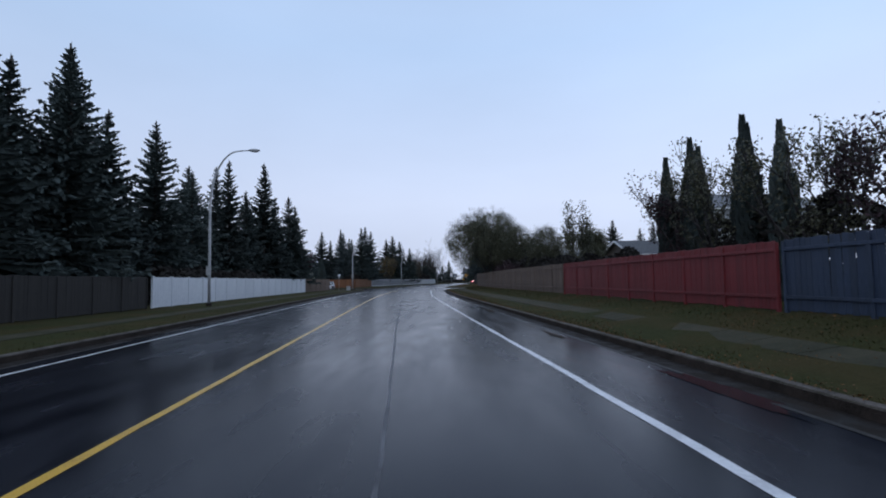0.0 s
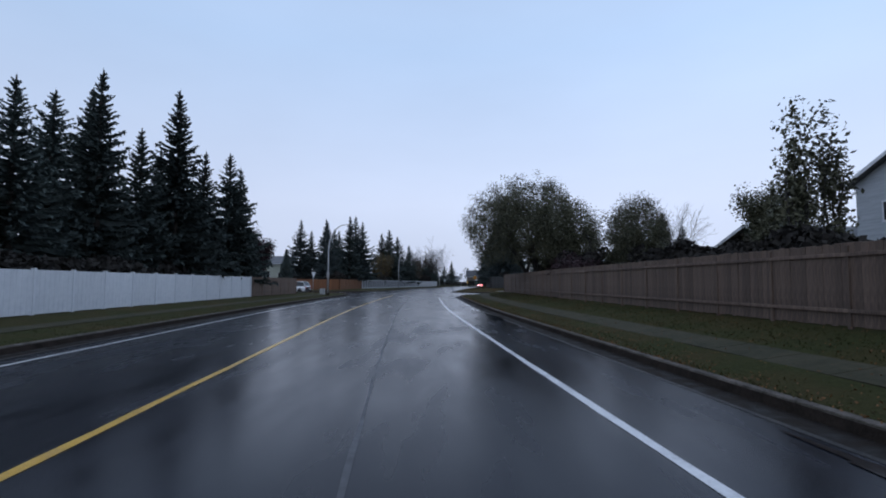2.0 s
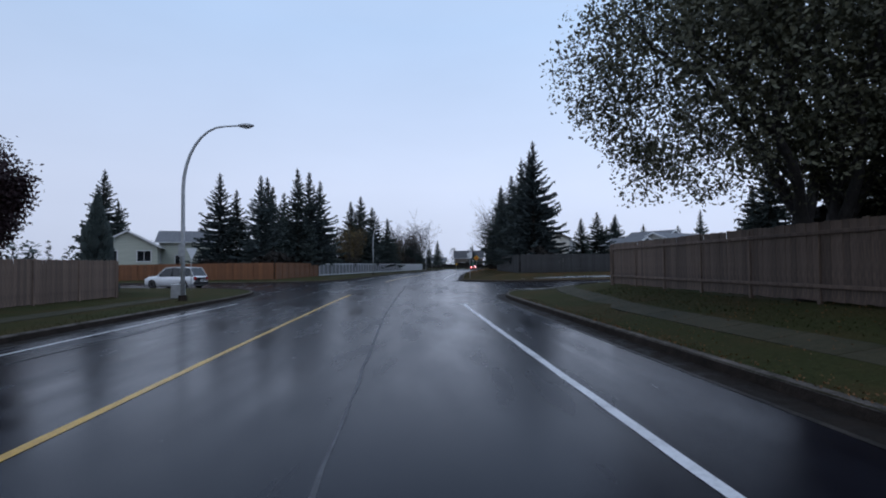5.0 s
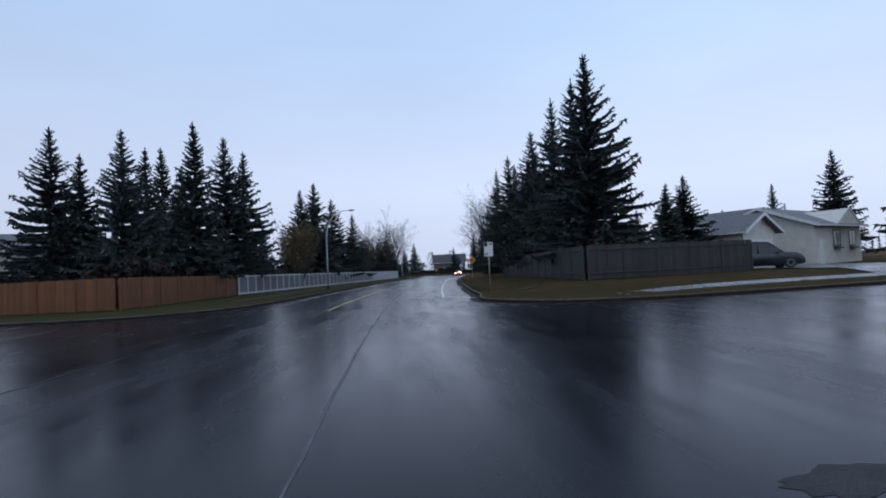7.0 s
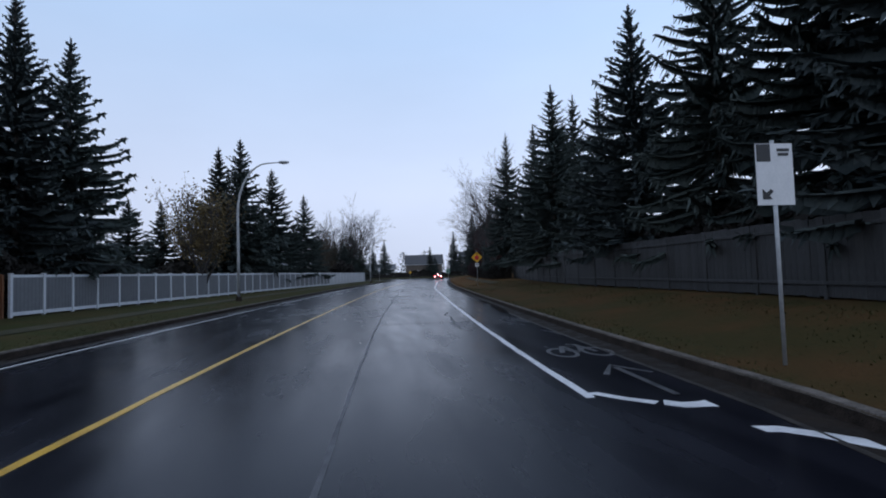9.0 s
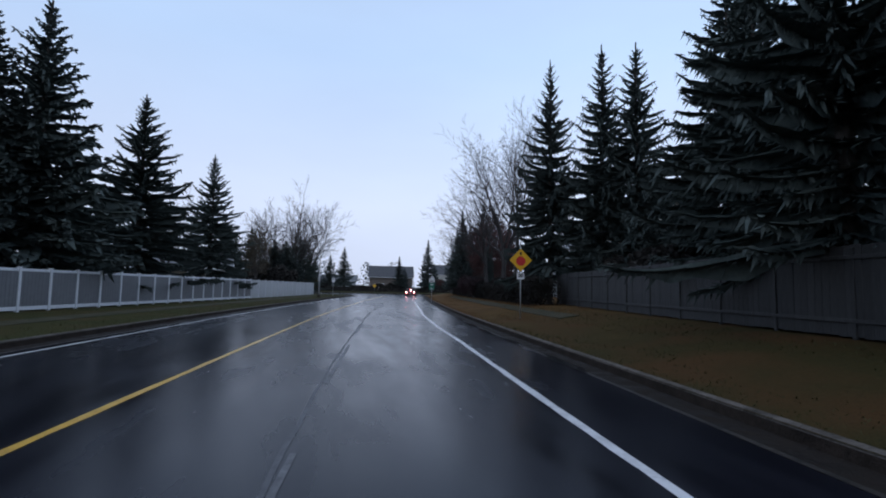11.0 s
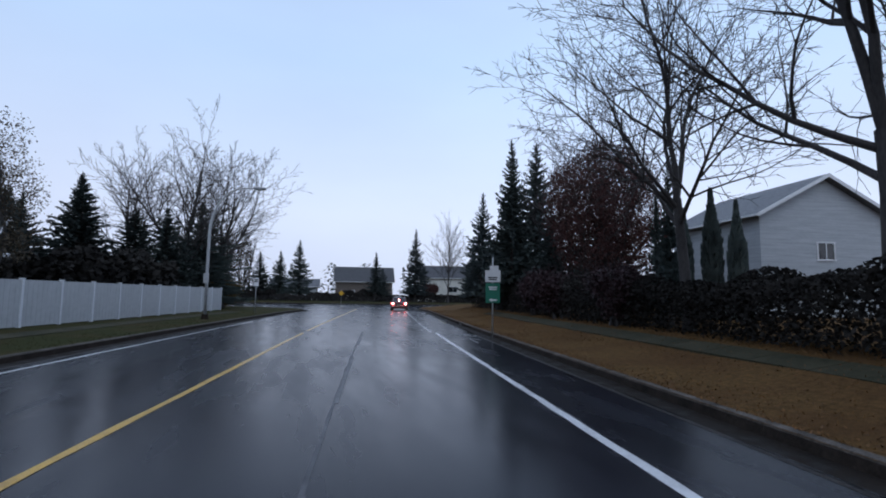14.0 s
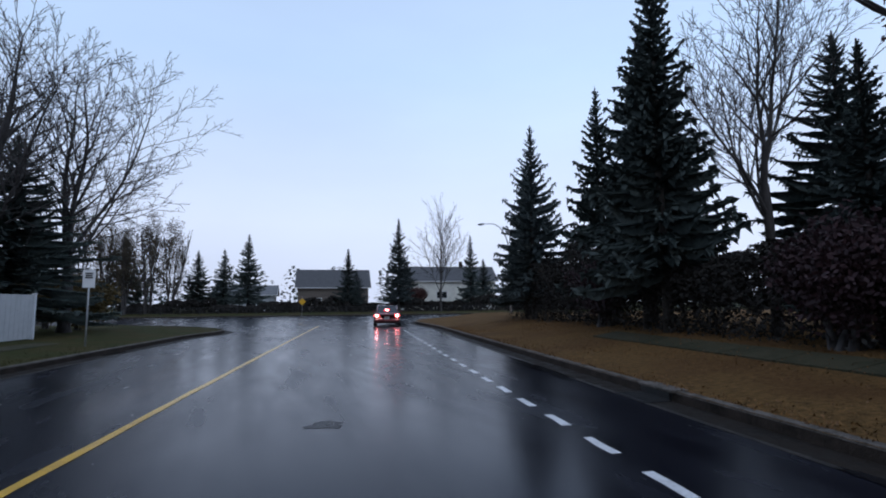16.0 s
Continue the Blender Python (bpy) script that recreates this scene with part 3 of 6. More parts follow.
rp = random.Random(11)
for i in range(34):
    y0 = rp.uniform(4, 222)
    if 66 < y0 < 119 or 164 < y0 < 192:
        continue
    off0 = rp.choice([7.15, 7.25, 6.9, 7.3, 7.4, -4.85, -4.95])
    x0, y0 = along(y0, off0)
    edge = off0 > 6 or off0 < -4
    blot("puddle", x0, y0, rp.uniform(0.07, 0.2) * (1.1 if edge else 1.4), rp.uniform(0.5, 1.9) if edge else rp.uniform(0.4, 1.2), heading(y0), 0.0088 + 0.00002 * i, M_WATER, "shallow rain puddle reflecting the sky", "puddle", i)
for i, (y0, off0, rx, ry) in enumerate([(160.9, 7.15, 0.1, 0.7), (159.3, 7.2, 0.12, 0.9), (156.3, 7.15, 0.12, 1.0), (55.8, 7.3, 0.15, 1.2), (51.0, 7.35, 0.2, 2.0), (63.0, 7.3, 0.15, 1.2), (175.0, 7.25, 0.035, 1.3), (178.6, 7.3, 0.03, 1.1), (181.5, 7.3, 0.03, 0.9), (30.0, 7.3, 0.16, 2.0)]):
    x0, y1 = along(y0, off0)
    blot("puddle", x0, y1, rx, ry, heading(y0), 0.0098 + 0.00002 * i, M_WATER, "shallow rain puddle reflecting the sky", "puddle", 200 + i)
for i, (y0, off0, rx, ry) in enumerate([(113.5, 3.4, 0.22, 0.1), (201.5, 2.53, 0.24, 0.15), (90.2, 6.9, 0.6, 0.2)]):
    x0, y1 = along(y0, off0)
    blot("asphalt_patch", x0, y1, rx * 1.0, ry * 1.3, heading(y0), 0.0031 + 0.00004 * i, M_PATCH, "dark patched asphalt", "road patch", 70 + i)

# bicycle symbol in the cycle lane beyond the first junction
bx, by = along(121.3, 6.75)
BIKE = thing("bicycle_symbol", bx, by, 0.006, heading(121.3), "worn white bicycle and arrow painted on the cycle lane", "road marking")


def ring(r, w, cx, cy, ry=1.0):
    v, f = [], []
    for i in range(20):
        a = 2 * math.pi * i / 20
        for rr in (r - w, r + w):
            v.append((cx + rr * math.cos(a), cy + ry * rr * math.sin(a), 0))
    for i in range(20):
        a, c = 2 * i, 2 * ((i + 1) % 20)
        f.append((a, a + 1, c + 1, c))
    return v, f


for cx in (-0.33, 0.33):
    v, f = ring(0.24, 0.035, cx, 0.0, 2.0)
    pydata("wheel_mark", v, f, M_WORN, BIKE)
for i, pts in enumerate([[(-0.33, 0), (-0.12, 0.75), (0.22, 0.7), (0.0, 0.0), (-0.12, 0.75)], [(0.33, 0), (0.2, 0.95), (0.05, 1.0)], [(0, -3.4), (0, -1.6)], [(-0.35, -2.1), (0, -1.4), (0.35, -2.1)]]):
    ribbon("painted_stroke", pts, 0.05, 0.001 * i, M_WORN, "", parent=BIKE)


b2x, b2y = along(195.2, 6.65)
copy_thing(BIKE, pose(b2x, b2y, 0.006, 0, 0, heading(195.2)))


def storm_inlet(y, off):
    """A cast-iron kerb inlet: a hooded frame over a blackened slot, with a grate in the gutter."""
    x0, y0 = along(y, off)
    t = thing("storm_inlet", x0, y0, 0.0, heading(y), "dark wet cast-iron storm inlet set in the kerb", "drain")
    box("hood", 0.1, 0, 0.155, 0.3, 0.95, 0.05, M_KERB_TOP, t, bevel=0.012)
    # solid black block in place of the shade inside the opening
    box("throat_shade", 0.02, 0, 0.07, 0.12, 0.8, 0.12, M_SIGN_BLACK, t)
    box("grate_frame", -0.26, 0, 0.01, 0.46, 0.9, 0.02, M_DARK_METAL, t)
    for k in range(9):
        box("grate_bar", -0.26, -0.38 + k * 0.095, 0.023, 0.4, 0.04, 0.014, M_DARK_METAL, t)
    return t


# ---------------------------------------------------------------- pavements
def pavement(name, pts, half, verge, label, joint=1.5, material=None, lift=0.028):
    """Cast slabs, each its own piece, laid on the verge with open joints."""
    holder = tagged(new(name), label, "pavement", kind="structure")
    n = len(pts)
    dist = [0.0]
    for a, c in zip(pts, pts[1:]):
        dist.append(dist[-1] + math.hypot(c[0] - a[0], c[1] - a[1]))
    xs, ys = [p[0] for p in pts], [p[1] for p in pts]
    count = int(dist[-1] / joint)

    def at(s):
        return np.array((np.interp(s, dist, xs), np.interp(s, dist, ys)))

    for i in range(count):
        s0, s1 = i * joint + 0.012, (i + 1) * joint - 0.012
        v = []
        for s in (s0, s1):
            q, d = at(s), at(s + 0.3) - at(s - 0.3)
            d = d / max(np.linalg.norm(d), 1e-6)
            for w in (-half, half):
                e = q + np.array((d[1], -d[0])) * w
                z = rise_of(verge, e[0], e[1])
                v.append((e[0], e[1], z + lift))
        v += [(x, y, z - 0.1) for x, y, z in v]
        f = [(0, 1, 3, 2), (0, 4, 5, 1), (1, 5, 7, 3), (3, 7, 6, 2), (2, 6, 4, 0)]
        pydata("slab", v, f, material or M_WALKWAY, holder)
    return holder


pavement("pavement_west_south", run(-10, 88, -7.9, 3), 0.42, "verge_west_south", "dark damp mossy concrete pavement beside the grass", material=M_WALK_DARK, lift=0.02)
pavement("pavement_west_north", run(121, 216, -8.2, 3), 0.45, "verge_west_north", "narrow damp mossy concrete pavement in front of the fence", material=M_WALK_DARK, lift=0.02)
pavement("pavement_east_south", run(0, 76, 10.0, 3) + rounded([along(80, 10.4), (2.4, 86.0), (4.4, 89.6), (7.5, 91.8), (13, 93.6), (40, 98)], 4), 0.42, "verge_east_south", "dark mossy concrete pavement curving round the corner", material=M_WALK_DARK, lift=0.03)
pavement("pavement_ramp", rounded([(0.8, 90.2), (2.2, 88.6), (3.6, 87.4)], 4), 0.75, "verge_east_south", "wet concrete kerb ramp at the corner", 0.8, lift=0.055)
pavement("pavement_east_north", rounded([(1.9, 115.6), (2.4, 114.8), (2.7, 114.2)], 4), 0.5, "verge_east_north", "small dark concrete pad in the grass", 0.6, material=M_WALK_DARK)
pavement("pavement_side_street", rounded([(4.6, 108.1), (9.0, 109.2), (16, 110.4), (40, 114.0)], 5), 0.36, "verge_east_north", "wet grey concrete pavement along the side street", lift=0.06)

pavement("pavement_by_hedge", run(158, 212, 11.0, 3), 0.42, "verge_east_north", "dark mossy concrete path through leaf-strewn grass", 1.5, material=M_WALK_DARK)


# ---------------------------------------------------------------- fences
def slice_line(pts, step):
    """Places every step metres along a line, with their headings in degrees."""
    dist = [0.0]
    for a, c in zip(pts, pts[1:]):
        dist.append(dist[-1] + math.hypot(c[0] - a[0], c[1] - a[1]))
    n = max(round(dist[-1] / step), 1)
    ss = [dist[-1] * i / n for i in range(n + 1)]
    return [(float(np.interp(s, dist, [p[0] for p in pts])), float(np.interp(s, dist, [p[1] for p in pts]))) for s in ss]


def board_mesh(name, w, h, t, material, pointed=False):
    bm = bmesh.new()
    add_box(bm, 0, 0, h / 2, w, t, h, bevel=0.008)
    me = bpy.data.meshes.new(name)
    bm.to_mesh(me)
    bm.free()
    me.materials.append(material)
    return me


def board_fence(name, pts, height, material, verge, label, board=0.145, bay=2.4, group="", post=0.1, seed=1, post_rise=0.04, gap=0.001, nearest=None, cap=False):
    """Upright boards nailed to rails between posts: each board its own piece."""
    rng = random.Random(seed)
    mesh = board_mesh("board", board - gap, height, 0.02, material)
    pmesh = board_mesh("post", post, height + post_rise, post, material)
    stations = slice_line(pts, bay)
    holder = tagged(new(name), label, "fence", group)
    hx, hy = stations[0]
    holder.matrix_basis = pose(hx, hy, 0)
    joined_v, joined_f, rail_mesh, rail_len = [], [], None, 0.0
    for i, (x, y) in enumerate(stations):
        ob = mesh_ob("post", pmesh, None, holder)
        z = rise_of(verge, x, y)
        nx, ny = stations[min(i + 1, len(stations) - 1)] if i < len(stations) - 1 else stations[i - 1]
        a = math.degrees(math.atan2(ny - y, nx - x))
        ob.matrix_basis = pose(x - hx, y - hy, z - 0.05, 0, 0, a)
    for (x0, y0), (x1, y1) in zip(stations, stations[1:]):
        ln = math.hypot(x1 - x0, y1 - y0)
        a = math.atan2(y1 - y0, x1 - x0)
        z = (rise_of(verge, x0, y0) + rise_of(verge, x1, y1)) / 2 + 0.04
        ca, sa = math.cos(a), math.sin(a)
        for rz in (0.3, height - 0.3):
            if rail_mesh is None:
                rail_mesh = board_mesh("rail", ln, 0.09, 0.04, material)
            ob = mesh_ob("rail", rail_mesh, None, holder)
            ob.matrix_basis = pose((x0 + x1) / 2 - hx - 0.034 * sa, (y0 + y1) / 2 - hy + 0.034 * ca, z + rz, 0, 0, math.degrees(a)) @ Matrix.Diagonal((ln / rail_len, 1, 1, 1)) if rail_len else pose((x0 + x1) / 2 - hx - 0.034 * sa, (y0 + y1) / 2 - hy + 0.034 * ca, z + rz, 0, 0, math.degrees(a))
            rail_len = rail_len or ln
        n = max(math.ceil(ln / board), 1)
        single = nearest is None or nearest[0] <= (y0 + y1) / 2 <= nearest[1]
        for k in range(n):
            u = (k + 0.5) * ln / n
            dz = rng.uniform(-0.02, 0.015)
            m = pose(x0 - hx + u * ca, y0 - hy + u * sa, z + dz, rng.uniform(-0.4, 0.4), rng.uniform(-0.5, 0.5), math.degrees(a))
            if single:
                ob = mesh_ob("board", mesh, None, holder)
                ob.matrix_basis = m
            else:
                bse = len(joined_v)
                for vx in mesh.vertices:
                    joined_v.append(tuple(m @ vx.co))
                joined_f += [tuple(bse + q for q in p.vertices) for p in mesh.polygons]
    if joined_v:
        ob = pydata("boards_beyond", joined_v, joined_f, material, holder)
        ob["kind"] = "stuff"
    return holder


def panel_fence(name, pts, height, verge, label, infill, bay=2.4, framed=True):
    """White vinyl posts and rails with an infill panel in each bay."""
    stations = slice_line(pts, bay)
    hx, hy = stations[0]
    holder = tagged(new(name), label, "fence")
    holder.matrix_basis = pose(hx, hy, 0)
    bm = bmesh.new()
    add_box(bm, 0, 0, (height + 0.05) / 2, 0.12, 0.12, height + 0.05)
    add_box(bm, 0, 0, height + 0.075, 0.16, 0.16, 0.05, bevel=0.012)
    pm = bpy.data.meshes.new("post")
    bm.to_mesh(pm)
    bm.free()
    pm.materials.append(M_VINYL)
    for i, ((x0, y0), (x1, y1)) in enumerate(zip(stations, stations[1:])):
        z = rise_of(verge, x0, y0)
        ln = math.hypot(x1 - x0, y1 - y0)
        a = math.degrees(math.atan2(y1 - y0, x1 - x0))
        mid = pose((x0 + x1) / 2 - hx, (y0 + y1) / 2 - hy, z, 0, 0, a)
        ob = mesh_ob("post", pm, None, holder)
        ob.matrix_basis = pose(x0 - hx, y0 - hy, z - 0.04, 0, 0, a)
        for rn, rz, rh in (("top_rail", height - 0.06, 0.12), ("bottom_rail", 0.14, 0.16)):
            if framed:
                ob = box(rn, 0, 0, 0, ln - 0.12, 0.06, rh, M_VINYL, holder, bevel=0.008)
                ob.matrix_basis = mid @ pose(0, 0, rz)
        lo, hi = (0.2, height - 0.11) if framed else (0.03, height)
        nb = 8
        w = (ln - 0.11) / nb
        prof = []
        for k in range(nb):
            u0 = -ln / 2 + 0.055 + k * w
            prof += [(u0, 0.006), (u0 + 0.012, 0.018), (u0 + w - 0.012, 0.018), (u0 + w, 0.006)]
        ring_ = prof + [(u, -dv) for u, dv in reversed(prof)]
        pv = [(u, dv, zz) for zz in (lo, hi) for u, dv in ring_]
        k2 = len(ring_)
        pf = [(q, (q + 1) % k2, (q + 1) % k2 + k2, q + k2) for q in range(k2)]
        half_ = k2 // 2
        pf += [(k2 + q, k2 + q + 1, 2 * k2 - 2 - q, 2 * k2 - 1 - q) for q in range(half_ - 1)]
        ob = pydata("panel", pv, pf, infill, holder)
        ob.matrix_basis = mid
    x, y = stations[-1]
    ob = mesh_ob("post", pm, None, holder)
    ob.matrix_basis = pose(x - hx, y - hy, rise_of(verge, x, y) - 0.04)
    return holder


panel_fence("vinyl_fence", [(-17.6, 33.2), (-18.9, 52), (-19.9, 73.6)], 1.78, "verge_west_south", "solid white vinyl panel fence below dark spruces", M_VINYL, framed=False)
FR0, FR1, FR2 = (-19.6, 135.6), (-10.0, 189.4), (-4.85, 219.3)
panel_fence("framed_fence", [FR0, along(160, -11.6), FR1], 1.8, "verge_west_north", "white framed vinyl fence with grey panels", M_VINYL_GREY, bay=1.75)
panel_fence("vinyl_fence", [FR1, (-7.6, 203), FR2], 1.78, "verge_west_north", "plain off-white vinyl panel fence ending near the junction", M_VINYL_DULL, framed=False)

# ---------------------------------------------------------------- trees
def spruce_mesh(height, radius, seed, droop=0.25, bare=0.2, density=1.0, fine=1.0, hang=0.5, twig=1.0):
    """Crown of a spruce: whorls of curved boughs, each a solid tapering frond with short needle sprays to both sides and below."""
    rng = random.Random(seed)
    v, f = [], []

    def spray(p, d, ln, w, turn):
        side = d.cross(Vector((0, 0, 1)))
        side = side.normalized() if side.length > 1e-3 else Vector((1, 0, 0))
        side = side * math.cos(turn) + d.cross(side) * math.sin(turn)
        b = len(v)
        mid = p + d * ln * 0.3
        v.extend([tuple(p), tuple(mid + side * w), tuple(p + d * ln), tuple(mid - side * w)])
        f.append((b, b + 1, b + 2, b + 3))

    z = height * bare
    phase = rng.uniform(0, 6)
    wide = 1.0 / fine ** 0.75
    while z < height * 0.975:
        t = z / height
        prof = (1 - t) ** 0.96 * min(1.0, 0.72 + t * 2.2)
        thin = min(1.0, 0.34 + 1.2 * (1 - t))
        base_r = radius * 1.62 * prof * rng.uniform(0.86, 1.1) + 0.06
        n = max(5, int((9.6 - 3.0 * t) * density))
        for k in range(n):
            if rng.random() < 0.08:
                continue
            a = phase + 2 * math.pi * (k + rng.uniform(-0.3, 0.3)) / n
            ln = base_r * rng.uniform(0.62, 1.18)
            rise = -droop * rng.uniform(0.6, 1.4) * (1 - t) + 0.5 * t * t + 0.08
            d = Vector((math.cos(a), math.sin(a), rise)).normalized()
            p0 = Vector((0, 0, z + rng.uniform(-0.14, 0.14)))
            m = max(4, int(ln * 4.2 * fine) + 2)
            curl = rng.uniform(0.1, 0.3)
            flat = Vector((-math.sin(a), math.cos(a), 0))
            body = (0.1 + 0.055 * min(ln, 3.0)) * thin * rng.uniform(0.75, 1.25)
            cuts = max(4, int(ln * 2.2))
            b = len(v)
            for j in range(cuts + 1):
                u = j / cuts
                c = p0 + d * ln * u + Vector((0, 0, ln * (-0.22 * u * u * (1 - t) + curl * u ** 4)))
                w = body * (0.5 + 1.7 * u * (1 - u)) * (1 - 0.6 * u ** 4) * rng.uniform(0.75, 1.25)
                v.extend([tuple(c + flat * w), tuple(c - flat * w), tuple(c + Vector((0, 0, w * 0.35))), tuple(c - Vector((0, 0, w * rng.uniform(0.6, 1.9))))])
            for j in range(cuts):
                q = b + 4 * j
                f.append((q, q + 1, q + 5, q + 4))
                f.append((q + 2, q + 3, q + 7, q + 6))
            for j in range(m):
                u = (j + 0.6) / m
                p = p0 + d * ln * u + Vector((0, 0, ln * (-0.22 * u * u * (1 - t) + curl * u ** 4)))
                reach = (0.24 + 0.42 * (1 - u) * min(ln, 2.4) * 0.6) * thin * rng.uniform(0.75, 1.2) * twig
                w = (0.075 + 0.035 * (1 - u)) * thin * wide * twig
                for sgn in (-1, 1):
                    aa = a + sgn * rng.uniform(0.45, 1.0)
                    dd = Vector((math.cos(aa), math.sin(aa), rise - rng.uniform(-0.1, 0.4))).normalized()
                    spray(p, dd, reach, w, rng.uniform(-0.9, 0.9))
                for q in range(1 + (rng.random() < 0.4)):
                    aa = a + rng.uniform(-0.8, 0.8)
                    dd = Vector((math.cos(aa) * 0.6, math.sin(aa) * 0.6, -1)).normalized()
                    spray(p, dd, (0.2 + hang * 0.5 * rng.random() * min(1.0, ln * 0.6)) * thin * twig, w, rng.uniform(-1.5, 1.5))
                if rng.random() < 0.25:
                    spray(p, (d + Vector((rng.uniform(-0.4, 0.4), rng.uniform(-0.4, 0.4), 0.5))).normalized(), 0.26 * thin, w * 0.8, rng.uniform(-1.5, 1.5))
            tip = p0 + d * ln * 0.93 + Vector((0, 0, ln * (-0.2 * (1 - t) + curl * 0.8)))
            for q in range(4):
                spray(tip - d * 0.1 * q, (d + Vector((rng.uniform(-0.5, 0.5), rng.uniform(-0.5, 0.5), rng.uniform(-0.35, 0.5)))).normalized(), (0.22 + 0.05 * ln) * thin, 0.09 * thin * wide, rng.uniform(-1.2, 1.2))
        for k in range(5):
            a = rng.uniform(0, 6.283)
            spray(Vector((0, 0, z)), Vector((math.cos(a), math.sin(a), rng.uniform(-0.9, 0.3))).normalized(), min(0.8, base_r * 0.6), 0.13, rng.uniform(-1.5, 1.5))
        phase += 2.4
        z += (0.28 + 0.2 * (1 - t)) * (height / 13.0) ** 0.5 * rng.uniform(0.85, 1.25) / density ** 0.5
    top = Vector((0, 0, height * 0.955))
    for k in range(9):
        a = k * 2.4
        spray(top - Vector((0, 0, k * 0.09)), Vector((math.cos(a) * 0.8, math.sin(a) * 0.8, 0.8)).normalized(), 0.28 + 0.03 * k, 0.045, 0.2)
    spray(top, Vector((0, 0.02, 1)), height * 0.055, 0.045, 0)
    me = bpy.data.meshes.new("crown")
    me.from_pydata(v, [], f)
    me.update()
    return me


def spruce(x, y, z, height, radius, seed, material, label, kind_name="spruce_tree", group="spruces along the road", **kw):
    t = thing(kind_name, x, y, z, 0, label, "tree", group)
    tv, tf = [], []
    pts = [(0.04 * math.sin(i * 1.3), 0.04 * math.cos(i), height * i / 8 - 0.05) for i in range(9)]
    add_tube(tv, tf, pts, [height * 0.0135 * (1.15 - i / 8) + 0.012 for i in range(9)], 7)
    pydata("trunk", tv, tf, M_BARK, t, smooth=True)
    me = spruce_mesh(height, radius, seed, **kw)
    me.materials.append(material)
    new("crown", me).parent = t
    return t


L_SPRUCE = "tall dark green spruce with drooping branches"
SP = [spruce(-20.5, 30.3, 0.2, 14.0, 2.7, 1, M_NEEDLE, L_SPRUCE, fine=0.56, bare=0.16), spruce(-22.7, 65.6, 0.2, 14.0, 2.3, 2, M_NEEDLE, L_SPRUCE, fine=0.56, bare=0.16),
      spruce(-22.3, 74.1, 0.2, 14.0, 3.0, 3, M_NEEDLE, L_SPRUCE, droop=0.38, fine=0.66, bare=0.17, hang=0.8), spruce(8.6, 120.9, 0.6, 14.0, 2.9, 4, M_NEEDLE_BLUE, "bluish spruce with ragged outline", droop=0.14, fine=0.9, density=1.0, bare=0.14),
      spruce(-13.3, 187, 0.25, 14.0, 3.4, 5, M_NEEDLE, "broad dark spruce with long drooping branches", droop=0.26, density=1.05, bare=0.13, fine=1.2, twig=0.85),
      spruce(12.2, 170.3, 0.55, 14.0, 2.9, 6, M_NEEDLE, "tall dark spruce beside the road, branches hanging over a fence", droop=0.36, fine=1.6, density=0.96, twig=0.8, hang=1.1, bare=0.17)]
SP_H = 14.0
SIZES = (14.3, 16.0, 13.3, 15.7, 13.2, 17.6)


def plant(i, x, y, z, height, spread=1.0, turn=0.0, label=None):
    """Another spruce like SP[i], scaled to its height."""
    s = height / SP_H
    ob = copy_thing(SP[i], pose(x, y, z, 0, 0, turn) @ Matrix.Diagonal((s * spread, s * spread, s, 1)))
    if label:
        ob["label"] = label
    return ob


def resize(i, height, spread=1.0):
    s = height / SP_H
    SP[i].matrix_basis = SP[i].matrix_basis @ Matrix.Diagonal((s * spread, s * spread, s, 1))


rt = random.Random(21)
WEST = [  # x, y, height, spread, model
    (-20.6, 19.0, 14.0, 1.15, 2), (-20.9, 25.4, 12.8, 1.15, 0), (-22.4, 28.8, 13.0, 1.2, 1), (-23.3, 37.6, 13.2, 1.1, 1), (-26.5, 38.4, 18.0, 1.0, 0), (-27.1, 62.4, 15.0, 1.0, 1), (-24.4, 45.2, 14.9, 1.1, 0), (-31.4, 64.5, 15.6, 1.15, 2),
    (-24.3, 59.2, 14.9, 0.95, 1), (-26.2, 55.0, 12.8, 1.1, 0), (-23.8, 62.8, 12.2, 1.0, 0), (-24.0, 68.6, 12.4, 1.1, 2), (-23.4, 71.6, 12.8, 1.0, 1), (-21.8, 75.4, 12.2, 0.95, 1), (-27, 71.0, 12.6, 1.2, 0), (-27.5, 50, 12.4, 1.2, 1), (-27, 38, 12.0, 1.3, 2),
    (-30.4, 127.0, 13.6, 1.05, 3), (-28.8, 141.6, 15.6, 1.0, 1), (-28.3, 127.0, 11.5, 1.1, 1), (-25.1, 126.6, 13.2, 1.05, 3), (-23.9, 127.6, 12.0, 1.0, 1), (-21.5, 130.8, 14.9, 1.0, 1), (-21.9, 139.6, 16.0, 1.05, 3), (-20.8, 142.3, 15.1, 1.05, 0), (-25, 137, 12.5, 1.1, 2),
    (-19.2, 165.7, 14.8, 1.15, 0), (-17.3, 166.6, 15.9, 1.15, 2), (-16.0, 177.0, 14.9, 1.15, 4), (-26, 161.6, 9.1, 1.4, 0), (-25.2, 167.1, 9.5, 1.4, 1),
    (-24, 228, 11.0, 1.1, 0), (-21, 235, 14, 1.2, 1), (-27, 237, 12, 1.2, 0), (-33, 226, 12, 1.2, 3),
    (-57, 147, 18, 1.1, 0), (-60, 156, 14, 1.1, 1), (-50, 104, 14, 1.3, 2), (-46, 158, 9, 1.2, 0), (-42, 172, 10, 1.2, 1), (-38, 180, 11, 1.2, 3)]
for x, y, h, s, i in WEST:
    plant(i, x, y, 0.2, h, s * (1.08 if y < 80 else 1.0), rt.uniform(0, 360))
